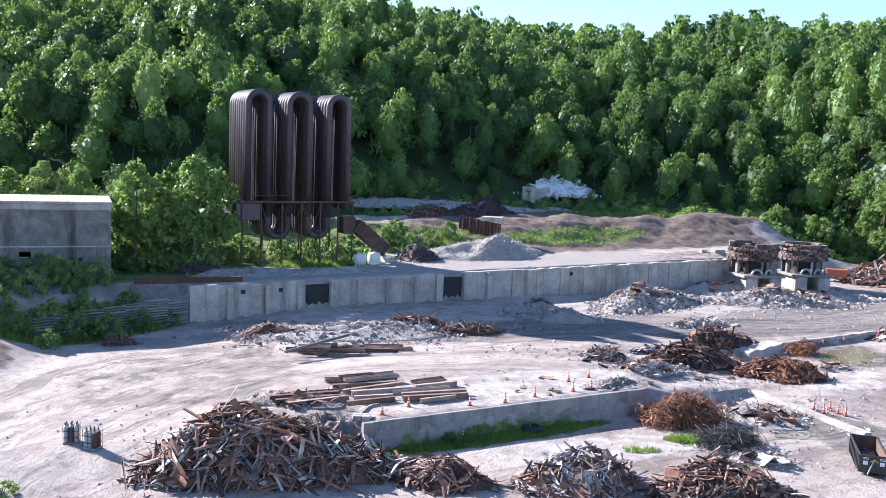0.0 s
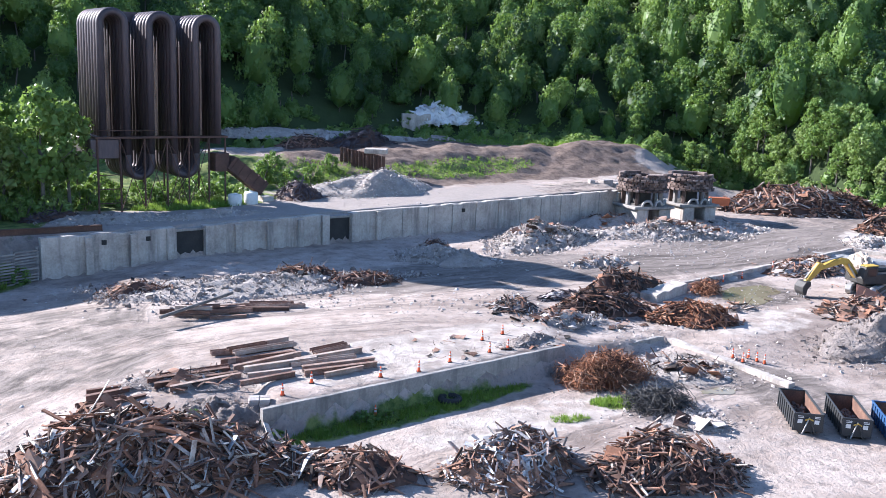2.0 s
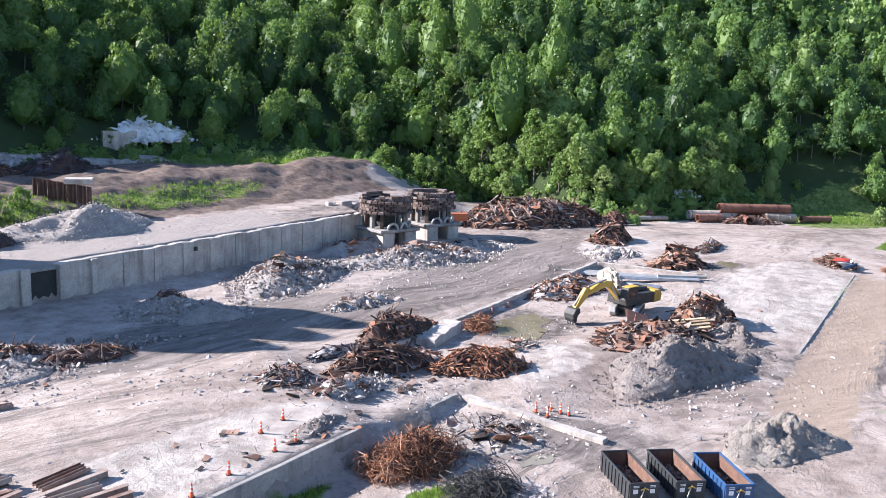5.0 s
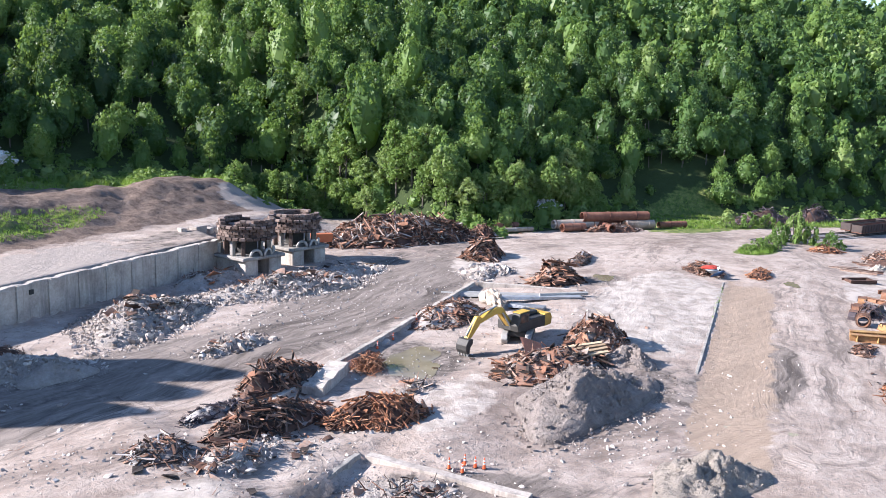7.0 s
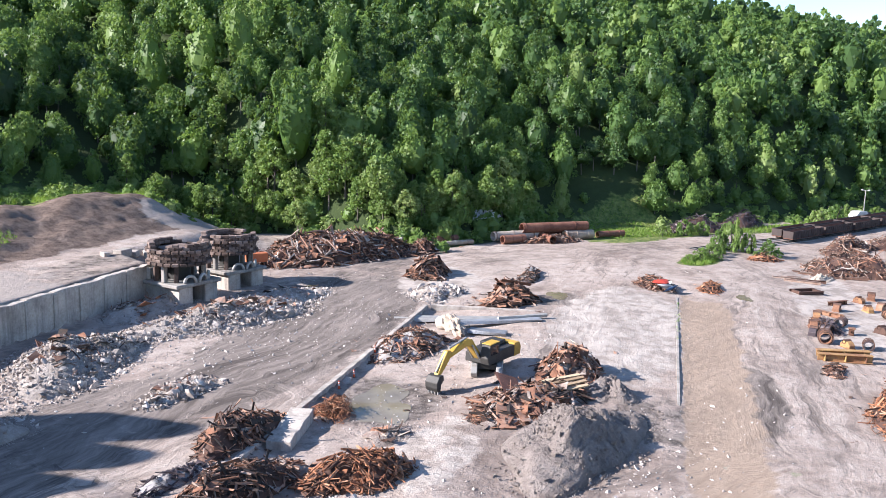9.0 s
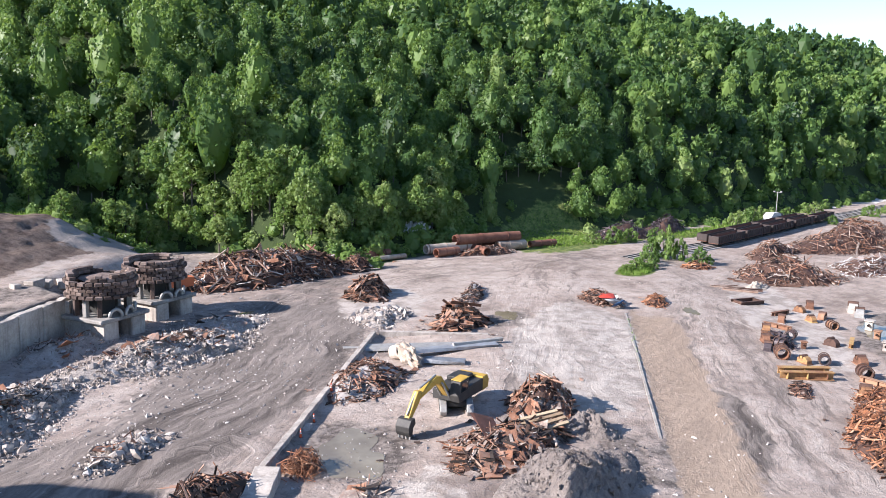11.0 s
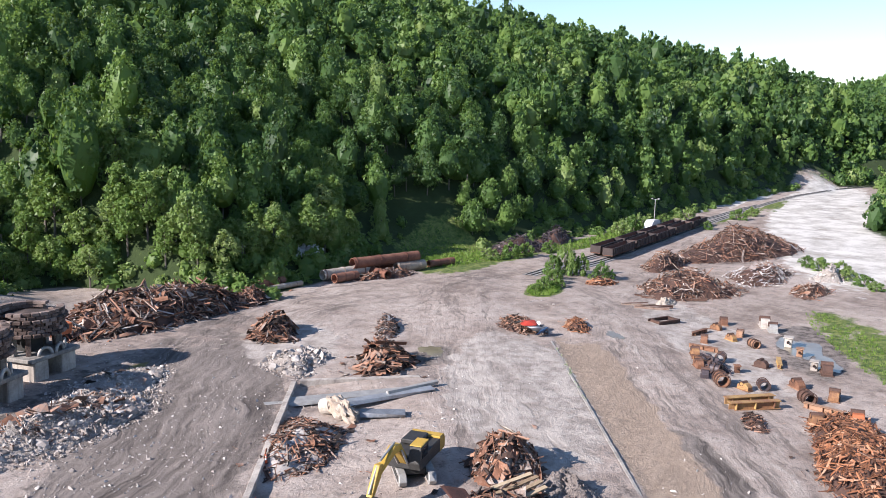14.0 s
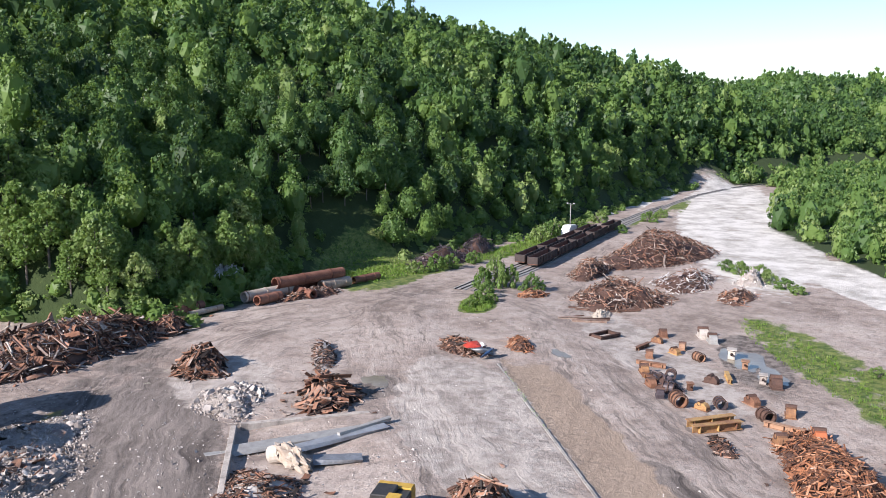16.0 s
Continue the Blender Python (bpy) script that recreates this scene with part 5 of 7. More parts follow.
scrap_pile(143, 191.5, 5.5, 3.5, 3.0, 0, RUST, 260, "heap of rusty girders and torn plate", 39, 3.0, extra=16)
scrap_pile(39, 111.5, 8, 3.6, 2.6, 24, RUST, 560, "heap of rusty bars along a broken wall", 40, 2.2, extra=20)
scrap_pile(50.5, 107, 5.8, 3.6, 2.7, 0, RUST_BRIGHT, 520, "heap of rusty brown pipe and bar offcuts", 41, 2.0, extra=22, kinds=(.1, .1, .35, .15, .35))
scrap_pile(46.5, 121.5, 6.2, 3.2, 3.2, 25, RUST, 340, "heap of bent rusty plates and beams on a slab", 42, 2.6, extra=18, kinds=(.2, .1, .35, .35, .05))
scrap_pile(78.5, 108.5, 9.5, 4.6, 2.3, -12, RUST, 520, "low heap of torn rusty plates and timbers beside an excavator", 43, 3.0, ROCK_WARM, 36, kinds=(.15, .1, .3, .4, .05), flat=0.4, thick=.22, plate=0.6)
scrap_pile(92.5, 112.5, 6.0, 4.2, 4.3, 40, RUST, 420, "tall crumpled heap of rusty torn plate and timber", 430, 2.6, ROCK_WARM, 30, kinds=(.1, .1, .3, .5, .02), flat=0.6, thick=.2, plate=0.55)
rubble_pile(89.5, 104.5, 4.2, 3.0, 2.3, 10, SPOIL, 260, "dark grey heap of earth beside torn plates", 431, 0.3, SPOIL, 5, name="spoil_heap")
rubble_pile(73, 98, 11.5, 7.0, 4.4, 20, SPOIL, 1100, "big grey heap of earth and crushed debris", 44, 0.38, SPOIL, 16, name="spoil_heap")
rubble_pile(66.5, 77.5, 7.0, 4.6, 2.9, 15, EARTH, 420, "rough tan-grey earth heap beside the containers", 45, 0.3, EARTH, 6, name="earth_heap")
scrap_pile(86, 137, 8, 5.5, 2.2, 28, RUST, 520, "scattered rusty strips and bars inside foundation walls", 46, 2.4, ROCK_WARM, 20, kinds=(.15, .15, .5, .2, .05))
rubble_pile(113, 157.5, 6.5, 4.6, 1.6, 35, ROCK, 630, "pale heap of broken concrete slabs", 47, 0.7, GRAVEL, 18)
scrap_pile(125, 171, 7, 3.6, 3.8, 38, RUST, 300, "heap of dark rusty girders on rubble", 48, 3.4, extra=20, kinds=(.3, .2, .3, .15, .05), thick=.3)
scrap_pile(119.5, 145, 7, 4.0, 3.2, 35, RUST, 230, "stacked rusty beams and torn plates", 49, 3.6, extra=26, kinds=(.4, .15, .2, .2, .05), thick=.4)
scrap_pile(139, 156, 8, 2.2, 1.6, 30, RUST_GREY, 240, "line of mixed rusty debris across the yard", 50, 2.2, ROCK_WARM, 10)
scrap_pile(154.5, 136, 7, 3.4, 1.7, 45, RUST, 340, "heap of rusty scrap at the trench's head", 51, 2.6, extra=18)
scrap_pile(161, 127, 4.5, 2.4, 1.5, 20, RUST_BRIGHT, 160, "small heap of rusty bars by the road", 52, 2.2, extra=8)
scrap_pile(117, 75.5, 17, 6.5, 3.8, 14, RUST_BRIGHT, 1500, "large heap of orange-rusted shredded scrap", 53, 2.2, extra=40, kinds=(.1, .15, .5, .25, .1), flat=.8)
scrap_pile(213, 117, 13, 11, 5.4, 0, RUST, 900, "wide heap of red-brown shredded scrap", 54, 2.2, extra=12, flat=.8)
scrap_pile(246, 130, 11, 5, 4.4, -10, RUST, 500, "pointed heap of red-brown shredded scrap", 55, 2.2, extra=8, flat=.8)
scrap_pile(286, 116, 30, 14, 8.0, -8, RUST, 1500, "huge heap of red-brown shredded scrap by the tracks", 56, 2.8, extra=12, flat=.8)
scrap_pile(243, 104, 14, 8, 3.6, 0, RUST_GREY, 500, "heap of grey and red shredded scrap", 57, 2.4, extra=8, flat=.8)
scrap_pile(228, 91, 9, 4, 2.2, 0, RUST, 260, "low heap of rusty scrap by the sand", 58, 2.2, extra=6, flat=.8)
scrap_pile(240, 172, 14, 5, 4.0, -12, RUST_DARK, 360, "dark heap of rusty scrap beside the railway", 59, 2.8, extra=8, flat=.7)
scrap_pile(266, 170, 11, 5, 4.4, -12, RUST_DARK, 320, "dark heap of rusty scrap beside the railway", 60, 2.8, extra=8, flat=.7)
scrap_pile(19, 228, 9, 4, 4.4, 20, RUST_DARK, 420, "dark tangle of rusty steel on the bank", 61, 3.0, extra=10)
scrap_pile(5, 224, 7, 4, 3.0, 20, RUST, 300, "reddish heap of rusty scrap on the bank", 62, 2.4, extra=8)
rubble_pile(17, 181, 13, 7.5, 4.6, 24, ROCK, 2200, "pointed heap of crushed grey stone on the terrace", 63, 0.35, GRAVEL, 6, name="gravel_heap")
scrap_pile(-36, 148, 5, 2.2, 1.6, 26, RUST_DARK, 200, "dark tangle of rusted wire on the terrace", 64, 1.6, extra=4, kinds=(0, .1, .85, .05, 0), name="rebar_pile")
scrap_pile(-40, 117.5, 2.4, 1.4, 1.5, 0, RUST, 130, "small clump of brown rusty wire", 65, 1.2, extra=3, kinds=(0, 0, 1, 0, 0), name="rebar_pile")

# ---------------------------------------------------------------- pipe coolers
def hairpin_coolers():
    ux, uy = 0.883, 0.470
    t = thing("hairpin_gas_cooler", "row of tall dark rusted hairpin pipes on a steel stand", "gas cooler", at=(-29.6, 155.8, gz(-29.6, 155.8)), rz=math.degrees(math.atan2(uy, ux)))
    z0 = gz(-29.6, 155.8)
    crest, low, plat = 37.2 - z0, 9.6 - z0, 16.9 - z0
    sp, r = 3.92, 0.62
    rows, step = 8, 1.36
    for j in range(rows):
        y = j * step
        for k in range(3):
            x0, x1 = 2 * k * sp, (2 * k + 1) * sp
            ra = sp / 2
            pts = [(x0, y, plat - (0 if k == 0 else 3.0))]
            pts += [(x0 + ra - ra * math.cos(a), y, crest - ra - r + ra * math.sin(a)) for a in [math.pi * i / 12 for i in range(13)]]
            pts += [(x1, y, plat - (1.5 if k == 2 else 3.0))]
            part("hairpin_pipe", bm_mesh("hairpin_pipe", sweep(pts, r, 12), RUST_DARK, True), t)
            if k < 2:
                xa, xb = x1, x1 + sp
                rb = sp / 2
                pts = [(xa, y, plat - 3.01)] + [(xa + rb - rb * math.cos(a), y, low + rb + r - rb * math.sin(a)) for a in [math.pi * i / 12 for i in range(13)]] + [(xb, y, plat - 3.01)]
                part("return_bend", bm_mesh("return_bend", sweep(pts, r, 12, False), RUST_DARK, True), t)
    # conduits down the faces
    for k in range(3):
        for q in range(3):
            bm = bmesh.new()
            bm_bar(bm, (2 * k * sp + r + 0.22 + q * 0.32, 0.1 + q * 0.5, plat), (2 * k * sp + r + 0.22 + q * 0.32, 0.1 + q * 0.5, crest - 4.5 - q * 1.3), 0.07)
            part("conduit", bm_mesh("conduit", bm, TUBE_LINE), t)
    D = (rows - 1) * step
    W = 5 * sp
    box_part("platform", RUST_FRAME, t, (-1.6, W + 1.4, -1.1, -0.75, plat - 0.35, plat))
    box_part("platform", RUST_FRAME, t, (-1.6, W + 1.4, D + 0.75, D + 1.1, plat - 0.35, plat))
    box_part("platform_end", RUST_FRAME, t, (-1.6, -1.2, -0.75, D + 0.75, plat - 0.35, plat))
    box_part("platform_end", RUST_FRAME, t, (W + 1.0, W + 1.4, -0.75, D + 0.75, plat - 0.35, plat))
    box_part("header_duct", RUST_DARK, t, (-2.2, 2.6, -0.7, D + 0.7, plat - 3.6, plat - 0.4), bevel=0.15)
    box_part("roof_walkway", RUST_DARK, t, (2.0, W - 1.0, D * 0.8, D + 0.5, crest - 1.9, crest - 0.15))
    for x in (-1.2, 2.4, 6.4, 10.2, 14.0, 17.6, W + 1.0):
        for y in (-0.9, D + 0.9):
            bar_part("leg", RUST_FRAME, t, (x, y, -0.6), (x, y, plat - 0.3), 0.17, 6)
    for a, b in ((6.4, 10.2), (10.2, 14.0), (14.0, 17.6), (17.6, 10.2), (2.4, 6.4)):
        bar_part("brace", RUST_FRAME, t, (a, -0.95, 0.2), (b, -0.95, plat - 0.6), 0.07, 5)
        bar_part("brace", RUST_FRAME, t, (b, -1.0, 0.2), (a, -1.0, plat - 0.6), 0.07, 5)
    for z in (1.6, 3.9, 6.2):
        bar_part("girt", RUST_FRAME, t, (-1.2, -0.95, z), (2.4, -0.95, z), 0.09, 5)
    bar_part("handrail", RUST_FRAME, t, (-1.6, -1.0, plat + 1.0), (W + 1.4, -1.0, plat + 1.0), 0.04, 5)
    # outlet duct and sloping chute
    box_part("outlet_box", RUST_FRAME, t, (W - 1.0, W + 1.6, -1.4, 1.2, plat - 6.2, plat - 3.0), bevel=0.1)
    m = pose(W + 1.8, -0.6, plat - 4.6, 0, 38, 0)
    box_part("sloping_chute", RUST_FRAME, t, (0, 8.2, -1.2, 1.2, -1.3, 1.3), m=m, bevel=0.08)
    for i in range(5):
        box_part("chute_rib", RUST_FRAME, t, (0.6 + i * 1.7, 0.8 + i * 1.7, -1.32, 1.32, -1.42, 1.42), m=m, bevel=0.02)
    box_part("chute_footing", CONCRETE, t, (W + 8.0, W + 10.2, -1.6, 0.8, -0.8, 1.3), bevel=0.08)
    return t


hairpin_coolers()


def old_building():
    bx, by = -48.6, 139.4
    z = 5.2
    t = thing("concrete_building", "windowless stained concrete building with a flat roof and dark doorway", "building", at=(bx, by, z), rz=UDIR - 6)
    # front wall with door and small window cut through it
    W, H, T = 40, 11.2, 0.5
    holes = [(-6.0, -4.4, 0, 2.5), (-13.6, -11.9, 2.7, 3.6)]
    xs = sorted({-W, 0.0} | {h[0] for h in holes} | {h[1] for h in holes})
    for a, b in zip(xs[:-1], xs[1:]):
        zs = [(-1.5, H)]
        for h in holes:
            if h[0] <= a and b <= h[1]:
                zs = [(-1.5, h[2]), (h[3], H)] if h[2] > 0 else [(h[3], H)]
        for z0, z1 in zs:
            box_part("wall", STAINED, t, (a, b, 0, T, z0, z1), bevel=0)
    box_part("side_wall", STAINED, t, (-T, 0, T, 16, -1.5, H), bevel=0)
    box_part("rear_wall", STAINED, t, (-W, 0, 16, 16.5, -1.5, H), bevel=0)
    box_part("roof", CONCRETE, t, (-W - 0.2, 0.25, -0.25, 16.7, H, H + 0.45), bevel=0.05)
    box_part("ledge", CONCRETE, t, (-W, 0.1, -0.12, 0, 4.25, 4.5), bevel=0.03)
    box_part("parapet_band", CONCRETE, t, (-W, 0.1, -0.1, 0, H - 0.9, H - 0.05), bevel=0.03)
    for a, b, z0, z1 in ((-4.2, -1.6, 7.0, 8.3), (-4.9, -4.1, 5.2, 6.0)):
        box_part("patch_panel", STAINED, t, (a, b, -0.06, 0, z0, z1), bevel=0.01)
    # added sheet behind the openings, coloured as the unlit inside
    box_part("inner_wall", SHADE_PAINT, t, (-W, -0.6, 5, 5.3, -1, H), bevel=0)
    box_part("door", DOORSTEEL, t, (-5.95, -4.45, 0.2, 0.28, 0, 2.45), bevel=0.02)
    box_part("window_sill", CONCRETE, t, (-13.8, -11.7, -0.2, 0.1, 2.55, 2.7), bevel=0.02)
    return t


old_building()


def ruined_base(x, y, rz, s, seed):
    """Round brick hearth on arches over a split concrete base."""
    r = random.Random(seed)
    t = thing("ruined_furnace_base", "ruined round brick furnace base on concrete piers", "ruin", "ruined furnace bases", at=(x, y, gz(x, y) - 0.1), rz=rz)
    for dx in (-3.2, 1.2):
        box_part("pier", CONCRETE, t, (dx, dx + 2.3, -3.6, 3.6, -0.5, 2.4), bevel=0.12)
    box_part("pier", CONCRETE, t, (-0.9, 1.2, 2.2, 3.6, -0.5, 2.4), bevel=0.1)
    box_part("deck", CONCRETE_DARK, t, (-3.9, 4.0, -3.9, 3.9, 2.4, 2.9), bevel=0.1)
    for i in range(12):
        a = i * math.pi / 6 + 0.2
        if i in (8, 9):
            continue
        bm = bmesh.new()
        bm_box(bm, -0.32, 0.32, -0.28, 0.28, 0, 2.3, bevel=0.05)
        part("column", bm_mesh("column", bm, BRICK if i % 2 else CONCRETE_DARK), t, m=pose(3.2 * math.cos(a), 3.2 * math.sin(a), 2.9, 0, 0, math.degrees(a)))
    # near-black block between the columns, shade under the brick ring put in colour
    part("core", mesh_from("core", *[(v * np.array((2.1, 2.1, 2.3)) + np.array((0, 0, 4.05)), f) for v, f in [joined(shape_box(-.5, .5, -.5, .5, -.5, .5))]][0], SHADE_PAINT), t)
    # courses of stone blocks, ragged on top
    blk = bm_mesh("brick", (lambda bm: (bm_box(bm, -0.42, 0.42, -0.4, 0.4, -0.2, 0.2, bevel=0.05), bm)[1])(bmesh.new()), BRICK)
    for c in range(7):
        n = 26
        for i in range(n):
            a = 6.2832 * (i + 0.5 * (c % 2)) / n
            if c > 4 and math.sin(a * 2 + seed) * 1.2 + r.uniform(-.5, .5) > 1.2 - 0.35 * (c - 4):
                continue
            rad = 3.6 + (0.35 if c in (0, 4) else 0) + r.uniform(-.07, .07)
            part("brick", blk, t, m=pose(rad * math.cos(a), rad * math.sin(a), 5.4 + c * 0.41, r.uniform(-3, 3), r.uniform(-3, 3), math.degrees(a) + 90))
    part("hearth_fill", mesh_from("hearth_fill", *(lambda m: (m[0] * np.array((7.0, 7.0, 1.6)) + np.array((0, 0, 7.0)), m[1]))(ROCKS[2]), BRICK), t)
    for k in range(3):
        a = -1.9 + k * 0.55
        bm = sweep([(math.cos(q) * 0.8, 0, math.sin(q) * 0.9) for q in [i * 0.35 for i in range(10)]], 0.22, 6)
        part("arch_pipe", bm_mesh("arch_pipe", bm, STEEL_PALE, True), t, m=pose(3.9 * math.cos(a), 3.7 * math.sin(a), 2.9, 0, 0, math.degrees(a) + 90))
    t.scale = (s, s, s)
    return t


ruined_base(75.0, 182.5, 12, 1.28, 1)
ruined_base(88.5, 188.0, 8, 1.25, 2)


# ---------------------------------------------------------------- roll-off containers
def container(x, y, rz, paint, label):
    t = thing("roll_off_container", label, "container", "roll-off containers", at=(x, y, gz(x, y)), rz=rz)
    W, L, H = 2.5, 6.6, 1.85
    for sx in (0, W - 0.06):
        bm = bmesh.new()
        bm_box(bm, sx, sx + 0.06, 0, L, 0.25, H)
        part("side_wall", bm_mesh("side_wall", bm, paint), t)
    box_part("front_wall", paint, t, (0.06, W - 0.06, 0, 0.06, 0.25, H), bevel=0)
    box_part("rear_door", BIN_INSIDE, t, (0.06, W - 0.06, L - 0.06, L, 0.25, H), bevel=0)
    box_part("floor", BIN_INSIDE, t, (0.06, W - 0.06, 0.06, L - 0.06, 0.22, 0.30), bevel=0)
    for sx in (0.065, W - 0.085):
        box_part("lining", BIN_INSIDE, t, (sx, sx + 0.02, 0.07, L - 0.07, 0.30, H - 0.08), bevel=0)
    for i in range(9):
        for sx in (-0.09, W):
            box_part("rib", paint, t, (sx, sx + 0.09, 0.1 + i * 0.75, 0.22 + i * 0.75, 0.2, H - 0.05), bevel=0.015)
    for d in ((-0.08, 0.08, -0.04, L + 0.04), (W - 0.08, W + 0.08, -0.04, L + 0.04)):
        box_part("top_rail", paint, t, (*d, H - 0.02, H + 0.12), bevel=0.02)
    for d in ((0.08, W - 0.08, -0.06, 0.08), (0.08, W - 0.08, L - 0.08, L + 0.06)):
        box_part("top_rail", paint, t, (*d, H - 0.02, H + 0.12), bevel=0.02)
    for sx in (0.5, W - 0.7):
        box_part("skid", STEEL_DARK, t, (sx, sx + 0.18, 0, L, 0.0, 0.22), bevel=0.01)
    bar_part("pull_bar", STEEL_PALE, t, (W * 0.5, -0.1, H - 0.2), (W * 0.28, -0.35, 0.15), 0.06)
    bar_part("pull_bar", STEEL_DARK, t, (W * 0.5, -0.1, H - 0.2), (W * 0.72, -0.3, 0.15), 0.06)
    bm = sweep([(W * 0.5 - 0.35, -0.1, H - 0.5), (W * 0.5, -0.18, H - 0.3), (W * 0.5 + 0.35, -0.1, H - 0.5)], 0.07, 6)
    part("tarp_strap", bm_mesh("tarp_strap", bm, YELLOW), t)
    for sx in (0.28, W - 0.75):
        box_part("placard", WHITE, t, (sx, sx + 0.42, -0.012, 0, H - 0.85, H - 0.48), bevel=0)
        for k in range(2):
            box_part("lettering_bar", WHITE, t, (sx, sx + 0.5, -0.012, 0, H - 0.2 - k * 0.13, H - 0.14 - k * 0.13), bevel=0)
    r = np.random.default_rng(int(x * 10))
    T = np.stack([r.uniform(.3, W - .3, 90), r.uniform(.4, L - .5, 90), r.uniform(.3, .75, 90)], -1)
    s = r.uniform(.15, .5, 90)
    V, F, _ = gather(ROCKS, r.integers(0, 8, 90), rotations(90, r), np.stack([s, s, s], -1), T)
    tagged(part("load", mesh_from("load", V, F, SPOIL), t, "grey rubble load"), kind="stuff")
    return t


container(44.1, 74.15, -19, BIN_BLACK, "black open-top roll-off container with rusty inside")
container(48.2, 73.0, -21, BIN_BLACK, "black open-top roll-off container half full of rubble")
container(51.5, 70.75, -22, BIN_BLUE, "blue open-top roll-off container with bare steel inside")


# ---------------------------------------------------------------- excavator
def prism(name, outline, half, material, parent, label="", m=None):
    """A plate of the given side outline (x, z), thick in y."""
    bm = bmesh.new()
    a = [bm.verts.new((x, -half, z)) for x, z in outline]
    b = [bm.verts.new((x, half, z)) for x, z in outline]
    n = len(a)
    bm.faces.new(a)
    bm.faces.new(b[::-1])
    for i in range(n):
        bm.faces.new((a[i], b[i], b[(i + 1) % n], a[(i + 1) % n]))
    bmesh.ops.recalc_face_normals(bm, faces=bm.faces[:])
    bmesh.ops.bevel(bm, geom=bm.edges[:], offset=min(0.05, half * 0.3), segments=1, affect='EDGES')
    return part(name, bm_mesh(name, bm, material), parent, label, m)


def excavator(x, y, rz):
    t = thing("excavator", "yellow tracked excavator with its boom lowered beside scrap", "excavator", at=(x, y, gz(x, y)), rz=rz)
    tm = pose(0, 0, 0, 0, 0, 32)
    for s in (-1, 1):
        oval = [(-2.6, 0.15), (-2.3, 0.0), (2.3, 0.0), (2.6, 0.15), (2.85, 0.55), (2.6, 0.95), (2.3, 1.08), (-2.3, 1.08), (-2.6, 0.95), (-2.85, 0.55)]
        tr_ = prism("track", oval, 0.32, STEEL_PALE, t, "dusty steel crawler track", tm @ Matrix.Translation((0, 1.25 * s, 0)))
        inner = [(-2.1, 0.3), (2.1, 0.3), (2.3, 0.55), (2.1, 0.8), (-2.1, 0.8), (-2.3, 0.55)]
        prism("track_frame", inner, 0.36, STEEL_DARK, tr_)
    box_part("undercarriage", STEEL_DARK, t, (-1.2, 1.2, -1.0, 1.0, 0.45, 1.1), m=tm, bevel=0.1)
    prism("house", [(-3.3, 1.25), (1.9, 1.25), (1.9, 2.2), (-1.2, 2.45), (-3.1, 2.45), (-3.4, 2.0)], 1.45, STEEL_DARK, t)
    prism("counterweight", [(-3.9, 1.3), (-2.7, 1.2), (-2.7, 2.6), (-3.7, 2.6), (-4.0, 2.1)], 1.47, YELLOW, t)
    box_part("engine_cover", STEEL_DARK, t, (-2.7, -0.4, -1.3, 0.4, 2.45, 2.85), bevel=0.08)
    box_part("side_panel", YELLOW, t, (-2.6, -1.2, -1.50, -1.452, 1.4, 2.3), bevel=0.01)
    cab = prism("cab", [(0.1, 1.3), (1.9, 1.3), (2.1, 1.9), (1.75, 3.25), (0.1, 3.3)], 0.52, STEEL_DARK, t, m=Matrix.Translation((0, 0.95, 0)))
    prism("window", [(0.3, 2.15), (1.75, 2.15), (1.55, 3.1), (0.3, 3.15)], 0.535, GLASS, cab, "dark cab glass")
    prism("cab_roof", [(0.05, 3.3), (1.8, 3.25), (1.8, 3.34), (0.05, 3.4)], 0.55, YELLOW, cab)
    # boom, stick and bucket
    prism("boom", [(1.2, 1.75), (1.7, 1.5), (3.4, 3.25), (4.1, 3.4), (6.9, 2.75), (7.05, 3.1), (4.2, 4.1), (3.1, 3.95)], 0.30, YELLOW, t, m=Matrix.Translation((0, -0.1, 0)))
    prism("stick", [(6.5, 3.5), (7.1, 3.6), (7.5, 3.1), (8.75, 1.35), (8.4, 1.15), (6.8, 2.6)], 0.26, YELLOW, t, m=Matrix.Translation((0, -0.1, 0)))
    bk = prism("bucket", [(8.3, 1.6), (8.9, 1.55), (9.3, 1.0), (9.25, 0.45), (9.0, 0.05), (8.7, 0.1), (8.6, 0.75), (8.2, 1.1)], 0.72, STEEL_DARK, t, "worn grey grapple bucket", m=Matrix.Translation((0, -0.1, 0)))
    for k in range(4):
        prism("tooth", [(8.7, 0.12), (9.0, 0.1), (8.95, -0.2), (8.85, -0.22)], 0.07, STEEL_PALE, bk, m=Matrix.Translation((0, -0.55 + k * 0.37, 0)))
    for a, b, r in (((1.9, 0.35, 1.7), (3.3, 0.35, 3.4), .10), ((1.9, -0.55, 1.7), (3.3, -0.55, 3.4), .10), ((3.8, -0.1, 4.2), (6.6, -0.1, 3.7), .10), ((7.1, -0.1, 3.5), (8.6, -0.1, 1.8), .08)):
        bar_part("hydraulic_ram", STEEL_PALE, t, a, b, r, 8)
    t.scale = (1.32, 1.32, 1.32)
    return t


excavator(85.0, 120.6, 187)


